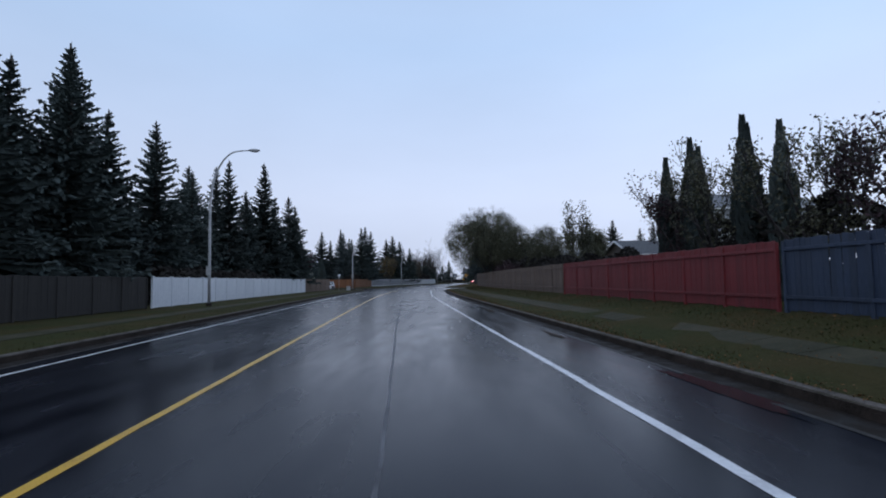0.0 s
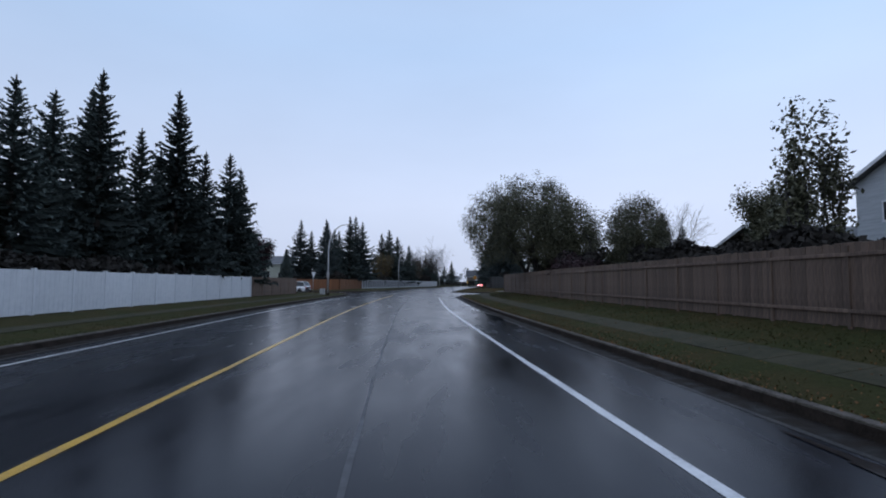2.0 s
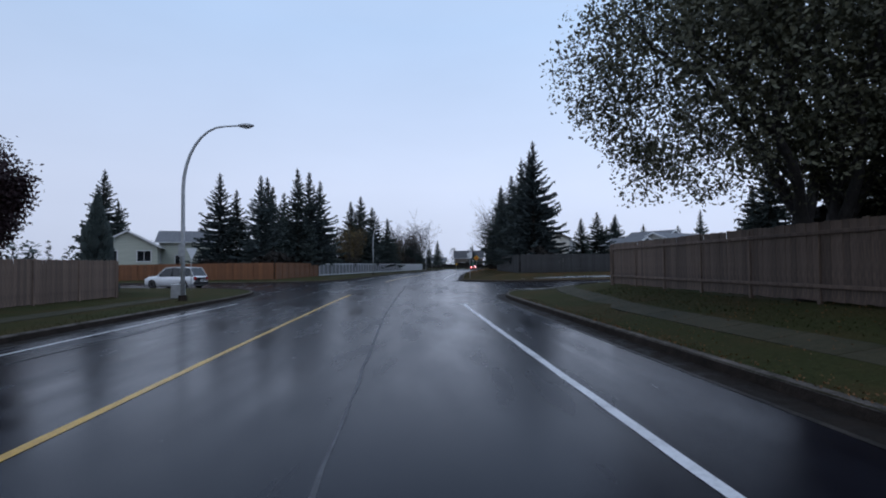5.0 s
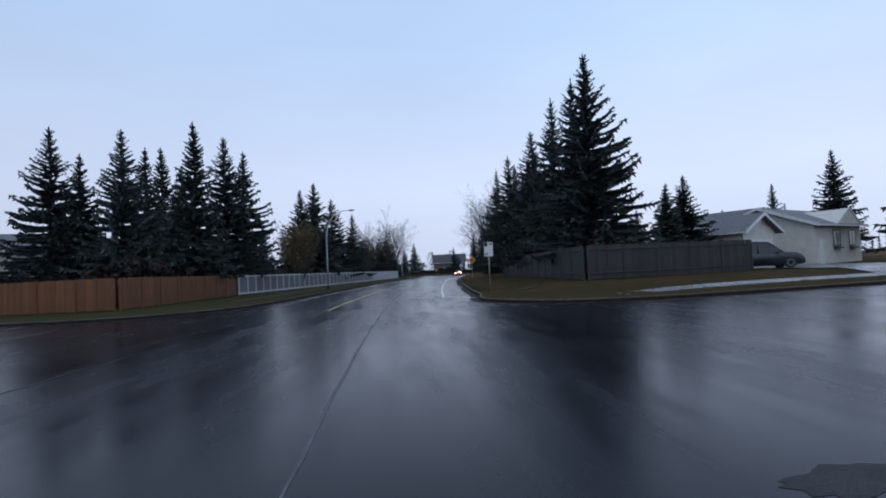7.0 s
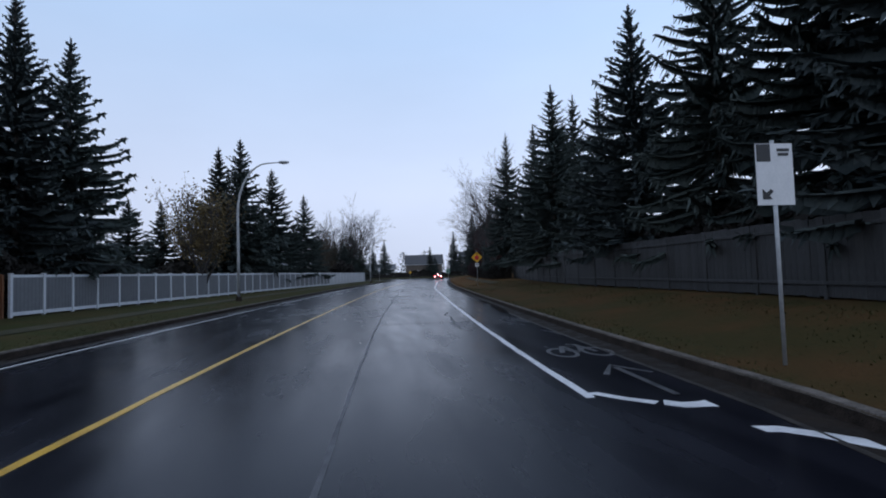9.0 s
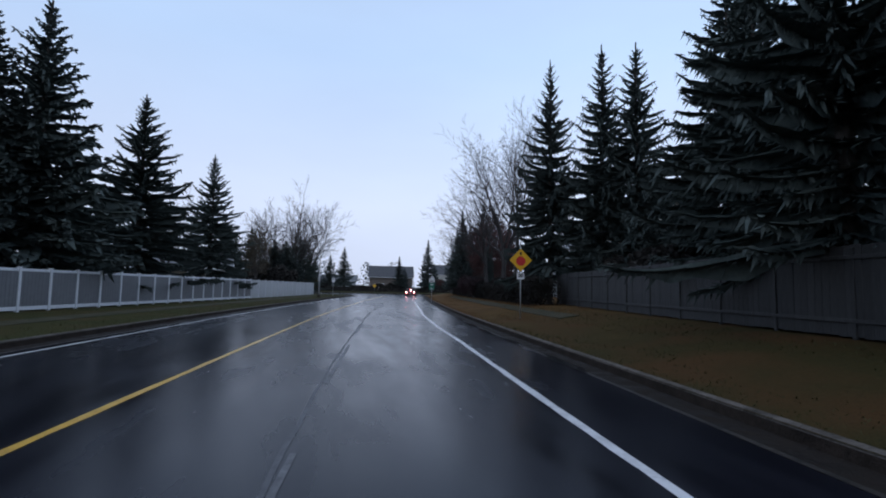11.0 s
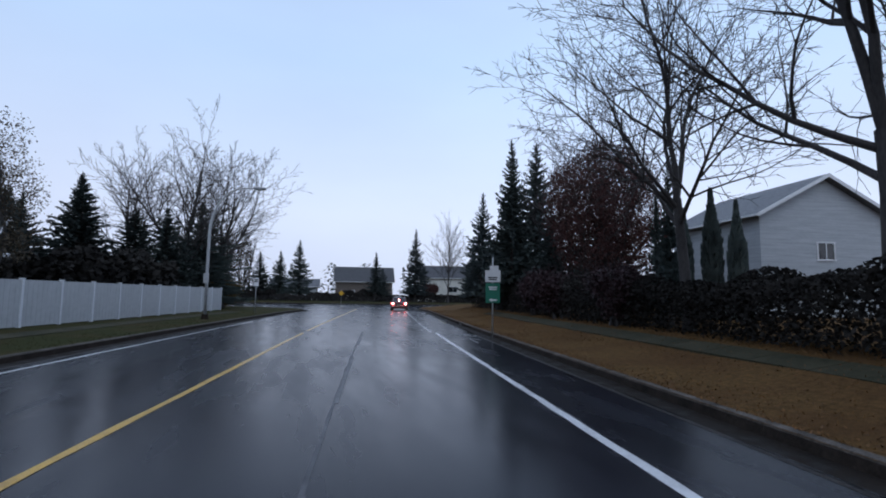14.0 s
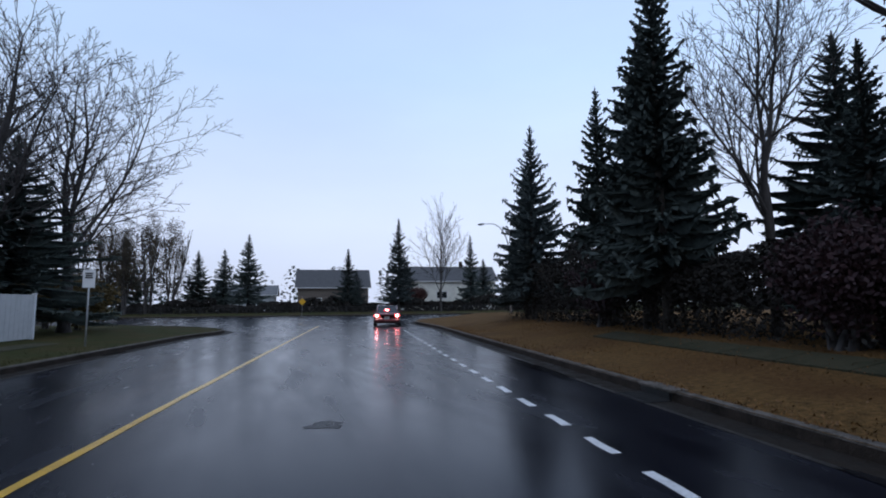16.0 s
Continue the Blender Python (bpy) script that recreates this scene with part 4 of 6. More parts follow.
for x, y, h, s, i in [(-13.6, 214.6, 9.6, 1.7, 1), (-10.6, 216.2, 7.6, 2.1, 0), (-9.0, 218.5, 8.2, 1.7, 2), (-7.2, 223.0, 9.6, 1.5, 4), (-15.5, 209.0, 7.4, 2.0, 4)]:
    plant(i, x, y, 0.2, h, s, 50 * x)
EAST = [(9.0, 124.7, 15.5, 0.9, 5), (8.9, 129.5, 15.6, 0.9, 5), (8.5, 135.0, 14.2, 1.05, 3), (9.6, 141, 12.0, 1.15, 5), (8.8, 146.6, 14.5, 1.15, 5), (12.0, 152.5, 13.5, 1.2, 5), (14.7, 167.6, 17.8, 0.85, 5), (16.5, 166.4, 17.6, 0.95, 5), (14.9, 156.8, 17.5, 0.95, 5),
        (15.6, 206.8, 12.4, 0.85, 1), (16.6, 208.8, 10.5, 0.9, 0), (18.2, 219.6, 11.2, 0.85, 3), (18.6, 221.2, 9.0, 0.9, 1), (20.6, 213.0, 14.5, 0.95, 2), (19.0, 214.5, 11.5, 0.8, 0), (22.2, 205.6, 10.3, 1.1, 4), (25.0, 215, 8, 1.0, 1), (21.5, 226, 7.0, 1.0, 0), (24.0, 229, 6.0, 1.0, 1), (15.6, 201, 6.5, 1.0, 1), (13.6, 188.6, 6.4, 0.42, 0), (14.6, 190.5, 5.8, 0.42, 1),
        (56.5, 152.8, 15.5, 1.0, 2), (62, 128, 13, 1.2, 0), (36, 172, 9.5, 1.1, 1), (46, 176, 10, 1.1, 0), (50, 168, 9.0, 1.2, 3), (30, 158, 8.5, 1.3, 1),
        (50.0, 110.0, 14.0, 0.9, 0), (38.5, 122.6, 14.5, 1.25, 2), (45.0, 150.0, 10.5, 1.0, 1), (24.0, 136.0, 8.0, 1.3, 0), (17.4, 124.4, 7.6, 1.4, 0), (14.6, 122.0, 6.6, 1.4, 1), (28.6, 147.5, 9.5, 1.2, 3), (24.4, 65.4, 7.8, 1.0, 1), (36.0, 66.0, 12.5, 1.0, 0)]
for x, y, h, s, i in EAST:
    plant(i, x, y, 0.55, h, s, rt.uniform(0, 360))
FARS = [(1.6, 276, 12.0, 1.0, 0), (-2, 280, 10, 1.2, 1), (-6, 283, 10, 1.2, 0), (15.8, 271.5, 9.7, 1.0, 1), (26, 275, 8.0, 1.2, 0), (18, 277, 7, 1.2, 3), (22.9, 268.6, 14.2, 0.75, 3), (35.4, 270.7, 12.4, 0.8, 1), (40, 276, 9, 1.2, 0), (-16, 282, 12, 1.2, 2), (-26, 278, 14, 1.2, 1)]
for x, y, h, s, i in FARS:
    plant(i, x, y, 0.3, h, s, rt.uniform(0, 360))
for i, h in enumerate(SIZES):
    resize(i, h, (1.08, 1.08, 1.08, 1.05, 0.95, 0.74)[i])


# ---------------------------------------------------------------- leafy, bare and clipped plants
def grow(rng, wood, twigs, tips, p, d, length, radius, depth, spread=0.6, up=0.12, kids=(2, 3), bend=0.16, shrink=0.74, thin=0.012):
    """A limb and its branches, down to fine twigs. tips: the twigs' ends."""
    n = 4 if depth > 1 else 3
    pts, q, dd = [p.copy()], p.copy(), d.copy()
    for i in range(n):
        dd = (dd + Vector((rng.uniform(-1, 1), rng.uniform(-1, 1), rng.uniform(-0.6, 0.9))) * bend + Vector((0, 0, up * 0.3))).normalized()
        q = q + dd * (length / n)
        pts.append(q.copy())
    r1 = max(radius * 0.6, thin * 0.6)
    v, f = wood if radius > 0.045 else twigs
    add_tube(v, f, [tuple(x) for x in pts], [radius + (r1 - radius) * i / n for i in range(n + 1)], 6 if radius > 0.08 else (4 if radius > 0.03 else 3), cap=False)
    if depth <= 1:
        tips.append((pts[n // 2], dd))
    if depth <= 0:
        tips.append((q, dd))
        return
    count = rng.randint(*kids)
    for k in range(count):
        a = rng.uniform(0, 2 * math.pi)
        side = Vector((math.cos(a), math.sin(a), rng.uniform(-0.2, 0.35)))
        nd = (dd + side * spread * rng.uniform(0.6, 1.25) + Vector((0, 0, up))).normalized()
        grow(rng, wood, twigs, tips, q, nd, length * shrink * rng.uniform(0.75, 1.15), r1, depth - 1, spread, up, kids, bend, shrink, thin)
    # shoots part of the way along
    for j in ((1, 2, 3) if depth > 3 else (1, 2)):
      if j < n:
        a = rng.uniform(0, 2 * math.pi)
        nd = (dd * 0.5 + Vector((math.cos(a), math.sin(a), 0.35)) * 0.9).normalized()
        grow(rng, wood, twigs, tips, pts[j], nd, length * shrink * 0.75, max(r1 * 0.5, thin), max(depth - 2, 0), spread, up, kids, bend, shrink, thin)


def limb_of(rng, wood, twigs, p, d, length, radius, level, levels, open_, up, thin=0.007):
    """A wandering limb that tapers, with side branches all along it, down to fine twigs."""
    n = (8, 6, 4, 3)[min(level, 3)]
    bend = (0.16, 0.2, 0.24, 0.25)[min(level, 3)]
    pts, q, dd = [p.copy()], p.copy(), d.copy()
    for i in range(n):
        dd = (dd + Vector((rng.uniform(-1, 1), rng.uniform(-1, 1), rng.uniform(-0.8, 0.8))) * bend + Vector((0, 0, up * (0.5 if level else 1.0)))).normalized()
        q = q + dd * (length / n)
        pts.append(q.copy())
    r1 = max(radius * 0.22, thin * 0.6)
    rad = [max(radius + (r1 - radius) * (i / n) ** 0.8, thin * 0.6) for i in range(n + 1)]
    v, f = wood if radius > 0.035 else twigs
    add_tube(v, f, [tuple(x) for x in pts], rad, 7 if radius > 0.1 else (5 if radius > 0.035 else 3), cap=False)
    if level >= levels:
        return
    turn = rng.uniform(0, 6.28)
    for i in range(2 if level == 0 else 1, n + 1):
        for k in range(2 if (i == n or level == 0) else 1):
            axis = (pts[i] - pts[i - 1]).normalized()
            turn += 2.4 + rng.uniform(-0.5, 0.5)
            u = axis.cross(Vector((0.3, 0.2, 1))).normalized()
            w = axis.cross(u)
            ang = radians(open_) * rng.uniform(0.6, 1.25) * (0.6 if i == n else 1.0)
            nd = axis * math.cos(ang) + (u * math.cos(turn) + w * math.sin(turn)) * math.sin(ang)
            ln = length * (0.62, 0.55, 0.5)[min(level, 2)] * (1.05 - 0.5 * i / n) * rng.uniform(0.55, 1.2)
            limb_of(rng, wood, twigs, pts[i], nd, max(ln, 0.25), max(rad[i] * rng.uniform(0.5, 0.75), thin), level + 1, levels, open_, up, thin)


def bare_tree(x, y, z, trunk_h, reach, radius, seed, label, limbs=5, tilt=(18, 50), open_=44, up=0.06, levels=3, lean=(0, 0), bark=None, thin=0.0095):
    """A leafless tree: a trunk that goes on into limbs reach metres long, leaning out by tilt degrees."""
    rng = random.Random(seed)
    t = thing("bare_tree", x, y, z, 0, label, "tree", "bare trees")
    v, f, twigs = [], [], ([], [])
    d = Vector((lean[0], lean[1], 1)).normalized()
    pts = [Vector((0, 0, -0.1)), d * 0.35] + [d * trunk_h * q + Vector((rng.uniform(-0.08, 0.08), rng.uniform(-0.08, 0.08), 0)) for q in (0.4, 0.7, 1.0)]
    add_tube(v, f, [tuple(q) for q in pts], [radius * k for k in (1.55, 1.12, 1.0, 0.93, 0.86)], 10, cap=False)
    turn = rng.uniform(0, 6.28)
    for k in range(limbs):
        turn += 6.283 / limbs * rng.uniform(0.8, 1.2)
        ang = radians(tilt[0] + (tilt[1] - tilt[0]) * (k / max(limbs - 1, 1)))
        nd = Vector((math.cos(turn) * math.sin(ang), math.sin(turn) * math.sin(ang), math.cos(ang))) + Vector((lean[0], lean[1], 0))
        start = pts[4] if k < 3 else pts[3] + (pts[4] - pts[3]) * rng.uniform(0.1, 0.8)
        limb_of(rng, (v, f), twigs, start, nd.normalized(), reach * rng.uniform(0.8, 1.1) * (1.0 if k < 3 else 0.85), radius * (0.66 if k < 2 else 0.5), 0, levels, open_, up, thin)
    pydata("trunk", v, f, bark or M_BARK_GREY, t, smooth=True)
    pydata("twig_canopy", twigs[0], twigs[1], bark or M_BARK_GREY, t, "fine twigs")
    return t


def leaves(rng, tips, count, size, radius, droop=0.0):
    v, f = [], []
    for p, d in tips:
        for k in range(count):
            c = p + Vector([min(max(rng.gauss(0, 1), -1.5), 1.5) for _ in range(3)]) * radius
            u = Vector((rng.uniform(-1, 1), rng.uniform(-1, 1), rng.uniform(-1, 1))).normalized()
            w = u.cross(Vector((rng.uniform(-1, 1), rng.uniform(-1, 1), rng.uniform(-1, 1)))).normalized()
            s = size * rng.uniform(0.6, 1.3)
            b = len(v)
            v.extend([tuple(c - u * s), tuple(c + w * s * 0.55), tuple(c + u * s), tuple(c - w * s * 0.55)])
            f.append((b, b + 1, b + 2, b + 3))
    return v, f


def broad_tree(name, x, y, z, trunk_h, limb, radius, seed, label, leaf=None, leaf_count=0, leaf_size=0.12, leaf_r=0.5, depth=4, lean=(0, 0), group="", bark=None, stems=1, dome=None, **kw):
    """dome: x, y of the crown's middle from the trunk, its radius, bottom, top, and the count of leaf clumps."""
    rng = random.Random(seed)
    t = thing(name, x, y, z, 0, label, "tree", group)
    v, f, tips = [], [], []
    twigs = ([], [])
    for s in range(stems):
        base = Vector((rng.uniform(-0.3, 0.3) * (stems > 1), rng.uniform(-0.3, 0.3) * (stems > 1), -0.1))
        d = Vector((lean[0] + (rng.uniform(-0.35, 0.35) if stems > 1 else 0), lean[1] + (rng.uniform(-0.35, 0.35) if stems > 1 else 0), 1)).normalized()
        top = base + d * trunk_h
        mid = base + d * trunk_h * 0.5 + Vector((rng.uniform(-0.1, 0.1), rng.uniform(-0.1, 0.1), 0))
        add_tube(v, f, [tuple(base), tuple(base + d * 0.4), tuple(mid), tuple(top)], [radius * 1.5, radius * 1.08, radius * 0.95, radius * 0.85], 9, cap=False)
        for k in range(3 if stems > 1 else 4):
            a = 2 * math.pi * (k + rng.uniform(-0.25, 0.25)) / (3 if stems > 1 else 4)
            nd = (d * 1.0 + Vector((math.cos(a), math.sin(a), 0.25)) * kw.get("spread", 0.6) * 1.15).normalized()
            grow(rng, (v, f), twigs, tips, top if k % 2 else mid + (top - mid) * 0.8, nd, limb * rng.uniform(0.85, 1.15), radius * 0.62, depth, **kw)
    pydata("trunk", v, f, bark or M_BARK_GREY, t, smooth=True)
    if twigs[0]:
        pydata("twig_canopy", twigs[0], twigs[1], bark or M_BARK_GREY, t, "fine twigs")
    if dome is not None:
        dx, dy, dr, z0, z1, clumps = dome
        zc, zr = (z0 + z1) / 2, (z1 - z0) / 2
        tips = [q for q in tips if ((q[0].x - dx) / dr) ** 2 + ((q[0].y - dy) / dr) ** 2 + ((q[0].z - zc) / zr) ** 2 < 1.0]
        for k in range(clumps):
            a, u = rng.uniform(0, 2 * math.pi), rng.uniform(-0.85, 1.0)
            out = (0.36 + 0.64 * rng.random() ** 0.5) * (1 + 0.2 * noise.noise(Vector((math.cos(a) * 1.3, math.sin(a) * 1.3, u * 1.6 + seed))))
            w = math.sqrt(1 - u * u) if u > 0 else 1.0 - 0.45 * u * u
            c = Vector((dx + dr * out * w * math.cos(a), dy + dr * out * w * math.sin(a), zc + zr * out * u))
            tips += [(c, Vector((0, 0, 1)))] * 2
    if leaf is not None:
        lv, lf = leaves(rng, tips, leaf_count, leaf_size, leaf_r)
        pydata("crown", lv, lf, leaf, t)
    return t


# the broad olive tree by the first corner, and its neighbours behind the fence
broad_tree("broadleaf_tree", 5.4, 73.6, 0.6, 2.3, 2.6, 0.26, 137, "large rounded broadleaf tree with dull olive leaves", M_LEAF, 34, 0.066, 0.3, depth=3, stems=3, spread=0.62, up=0.1, dome=(-0.7, 0.0, 5.3, 1.9, 10.7, 700))
broad_tree("broadleaf_tree", 8.7, 71.6, 0.6, 1.9, 1.8, 0.2, 132, "rounded broadleaf tree with dull olive leaves", M_LEAF, 30, 0.072, 0.34, depth=3, stems=3, spread=0.6, up=0.08, dome=(-0.3, -0.2, 2.9, 1.4, 8.4, 260))
broad_tree("broadleaf_tree", 10.2, 62.3, 0.6, 1.8, 1.3, 0.17, 33, "dark leafy tree behind the board fence", M_LEAF, 34, 0.055, 0.25, depth=3, stems=2, spread=0.5, dome=(0.5, 0, 2.1, 1.5, 7.0, 380))
broad_tree("broadleaf_tree", 12.5, 51.0, 0.6, 1.8, 1.1, 0.15, 34, "dark leafy tree behind the board fence", M_LEAF, 13, 0.06, 0.25, depth=4, stems=2, spread=0.55)
broad_tree("maroon_shrub", 6.6, 62.6, 0.6, 0.4, 0.9, 0.07, 35, "dark maroon leafy shrub by the board fence", M_LEAF_MAROON, 8, 0.1, 0.26, depth=3, stems=3, spread=0.7)
bare_tree(15.0, 66.0, 0.6, 2.6, 4.2, 0.12, 36, "pale bare tree behind the houses", levels=2, limbs=5, tilt=(8, 42))
for i, (x, y) in enumerate([(9.0, 43.9), (10.2, 44.1)]):
    broad_tree("poplar_tree", x, y, 0.6, 1.8, 1.5, 0.1, 58 + i, "slim poplar with sparse dark leaves behind the fence", M_LEAF, 5, 0.09, 0.2, depth=2, stems=1, spread=0.1, up=0.7, dome=(0, 0, 0.5, 1.0, 7.4 - 0.5 * i, 130), group="slim poplars behind the fence")
for i, (x, y, h) in enumerate([(12.0, 21.0, 1.7), (12.4, 17.6, 1.6), (11.8, 27.5, 1.9), (12.6, 31.0, 1.9), (12.0, 12.0, 1.6)]):
    broad_tree("garden_tree", x, y, 0.6, 1.5, h, 0.12, 40 + i, "reddish half-bare garden tree behind the fence", M_LEAF_MAROON if i % 2 else M_LEAF, 8, 0.07, 0.17, depth=3, stems=2, spread=0.5, up=0.2, group="garden trees")
broad_tree("maroon_tree", -23.5, 83.2, 0.2, 1.2, 1.8, 0.14, 47, "maroon leafed tree behind the board fence", M_LEAF_MAROON, 16, 0.085, 0.28, depth=4, stems=2, spread=0.5, up=0.2)
bare_tree(-27.0, 82.0, 0.2, 2.4, 4.6, 0.12, 48, "thin bare tree behind the board fence", levels=2, thin=0.014, limbs=5, tilt=(8, 45))
# second stretch
broad_tree("yellowed_tree", -17.2, 152.6, 0.25, 1.8, 2.0, 0.14, 50, "thin tree with yellowed leaves behind the fence", M_LEAF_GOLD, 2, 0.1, 0.4, depth=4, stems=2, spread=0.42, up=0.3)
broad_tree("yellowed_tree", -18.4, 157.5, 0.25, 1.8, 1.8, 0.13, 51, "thin tree with yellowed leaves behind the fence", M_LEAF_GOLD, 2, 0.1, 0.4, depth=4, stems=2, spread=0.42, up=0.3)
broad_tree("yellowed_tree", -10.8, 198.6, 0.25, 2.4, 2.0, 0.14, 52, "slender larch-like tree with yellowed needles behind the fence", M_LEAF_DUN, 14, 0.055, 0.22, depth=2, stems=1, spread=0.25, up=0.5, dome=(0, 0, 1.4, 1.6, 8.8, 200))
BIG = "tall bare tree with fine grey twigs"
bare_tree(-8.6, 222.5, 0.25, 4.0, 9.6, 0.27, 60, BIG, thin=0.016, limbs=6, tilt=(8, 48))
bare_tree(-5.6, 225.2, 0.25, 3.8, 8.8, 0.25, 61, BIG, thin=0.016, limbs=6, tilt=(8, 40))
bare_tree(-13.6, 225.5, 0.25, 3.8, 8.4, 0.24, 62, BIG, thin=0.022, levels=2, limbs=5, tilt=(8, 45))
bare_tree(-18.5, 192.0, 0.25, 3.0, 6.6, 0.2, 63, BIG, thin=0.02, levels=2, limbs=5, tilt=(8, 40))
bare_tree(13.1, 187.2, 0.6, 4.3, 7.3, 0.17, 64, "wide bare tree with limbs spreading over a hedge", limbs=7, tilt=(10, 58), open_=48, up=0.03, lean=(-0.05, 0))
bare_tree(12.6, 181.0, 0.6, 4.6, 8.8, 0.2, 65, "tall bare tree with heavy forked limbs", limbs=7, tilt=(8, 60), open_=48, up=0.04)
bare_tree(18.9, 205.8, 0.6, 4.6, 5.6, 0.15, 66, "tall slender bare tree with rising limbs", limbs=6, tilt=(6, 38), open_=38, up=0.1)
bare_tree(12.0, 176.2, 0.6, 6.0, 7.4, 0.16, 67, "slender bare tree beside the spruces", limbs=6, tilt=(6, 46), open_=44, up=0.06)
broad_tree("rust_tree", 17.1, 197.6, 0.6, 2.6, 2.6, 0.2, 68, "rust-brown leafed tree above a dark hedge", M_LEAF_RUST, 26, 0.055, 0.26, depth=2, stems=3, spread=0.55, up=0.15, dome=(0, 0, 3.1, 1.6, 9.8, 1000))
for i, (x, y, s) in enumerate([(12.8, 190.6, 0.85), (14.0, 197.2, 1.0), (14.6, 201.0, 1.0), (16.3, 211.0, 1.0)]):
    broad_tree("maroon_shrub", x, y, 0.6, 0.5, 0.72 * s, 0.07, 70 + i, "dark reddish shrub behind the grass verge", M_LEAF_MAROON, 9, 0.066, 0.22, depth=3, stems=4, spread=0.55, group="reddish shrubs")
bare_tree(28.6, 265.8, 0.4, 3.2, 9.8, 0.17, 80, "bare birch across the junction", thin=0.024, levels=2, limbs=6, tilt=(5, 30), open_=36, up=0.08)
broad_tree("red_shrub", 27.0, 272.5, 0.4, 0.8, 1.0, 0.07, 81, "small tree with red autumn leaves across the junction", M_LEAF_RUST, 12, 0.1, 0.3, depth=3, stems=2, spread=0.5)
for i, (x, y) in enumerate([(-19.5, 273.5), (-16.6, 274.6), (-13.9, 274.0), (-11.2, 275.0), (-8.6, 276.0)]):
    broad_tree("poplar_tree", x, y, 0.4, 2.4, 3.8, 0.2, 90 + i, "narrow half-bare poplar with brownish leaves", M_LEAF_DUN, 12, 0.1, 0.34, depth=2, stems=2, spread=0.2, up=0.6, dome=(0, 0, 1.6, 1.5, 14.5 - 0.8 * (i % 3), 190), group="poplars across the junction")
for i, (x, y, s) in enumerate([(-12.0, 228.5, 1.0), (-8.4, 231.0, 0.9), (-16, 229, 1.1), (-5.8, 228.0, 0.7)]):
    broad_tree("brown_shrub", x, y, 0.25, 0.5, 1.1 * s, 0.07, 95 + i, "brown leafed shrub near the junction", M_LEAF_GOLD if i % 2 else M_LEAF_RUST, 9, 0.1, 0.33, depth=3, stems=3, spread=0.6, group="brown shrubs")


def clump_mesh(name, lx, ly, lz, seed, material, count, size=0.16):
    """A dense bank of leaves with an uneven top."""
    rng = random.Random(seed)
    v, f = [], []
    for k in range(count):
        x, y = rng.uniform(-lx, lx), rng.uniform(-ly, ly)
        top = lz * (0.8 + 0.3 * noise.noise(Vector((x * 0.6, y * 0.6, seed))))
        zz = top * (1 - rng.random() ** 2.2)
        edge = max(abs(y) / ly, 0.0)
        zz *= 1 - 0.25 * edge ** 4
        c = Vector((x, y, zz))
        u = Vector((rng.uniform(-1, 1), rng.uniform(-1, 1), rng.uniform(-0.8, 0.8))).normalized()
        w = u.cross(Vector((rng.uniform(-1, 1), rng.uniform(-1, 1), rng.uniform(-1, 1)))).normalized()
        s = size * rng.uniform(0.6, 1.4)
        b = len(v)
        v.extend([tuple(c - u * s), tuple(c + w * s * 0.6), tuple(c + u * s), tuple(c - w * s * 0.6)])
        f.append((b, b + 1, b + 2, b + 3))
    me = bpy.data.meshes.new(name)
    me.from_pydata(v, [], f)
    me.update()
    me.materials.append(material)
    return me


def hedge(x, y, z, rz, lx, ly, lz, seed, label, count=11500, group="dark hedge", leaf=0.06):
    t = thing("hedge", x, y, z, rz, label, "hedge", group)
    new("foliage", clump_mesh("foliage", lx, ly, lz, seed, M_HEDGE, count, leaf)).parent = t
    for k in range(3):
        tube("stem", [(-lx * 0.7 + k * lx * 0.7, 0, -0.05), (-lx * 0.66 + k * lx * 0.7, 0.08, lz * 0.35), (-lx * 0.72 + k * lx * 0.7, 0, lz * 0.7)], [0.06, 0.045, 0.02], M_BARK, t, sides=5)
    return t


for i in range(10):
    y0 = 171.5 + i * 5.7
    x0, y1 = along(y0, 13.1)
    hedge(x0, y1, rise_of("verge_east_north", x0, y1) - 0.05, heading(y0) + 90, 3.1, 1.1, [2.1, 2.0, 2.0, 2.0, 2.2, 2.5, 2.8, 3.2, 3.7, 4.2][i], 100 + i, "tall dark overgrown hedge behind the verge")
for i, (x, y) in enumerate([(-22.0, 62.0), (-22.4, 69.0), (-21.6, 55.0), (-21.2, 48.0), (-20.8, 41.0)]):
    hedge(x, y, 0.2, heading(y) + 90, 3.4, 1.2, 2.9, 120 + i, "dark undergrowth below the spruces behind a fence", 2600, "undergrowth below the spruces", 0.22)
for i, (x, y, h) in enumerate([(-22.6, 123.0, 3.4), (-22.3, 131.0, 3.4), (-21.2, 137.6, 3.4), (-20.2, 142.4, 3.0), (-29.0, 124.2, 2.6), (-18.2, 172.0, 3.0), (-20.2, 158.0, 3.2), (-15.5, 193.0, 1.7), (-10.8, 208.0, 3.4), (-12.2, 214.0, 4.4), (-10.0, 204.5, 4.2), (-8.6, 210.5, 4.4), (-13.6, 189.5, 1.6), (-19.6, 147.0, 2.6), (-12.4, 203.4, 3.4), (-9.6, 216.5, 3.0)]):
    hedge(x, y, 0.2, heading(y) + 90, 3.2, 1.3, h, 130 + i, "dark garden shrubs rising above a fence", 2700, "garden shrubs", 0.21)
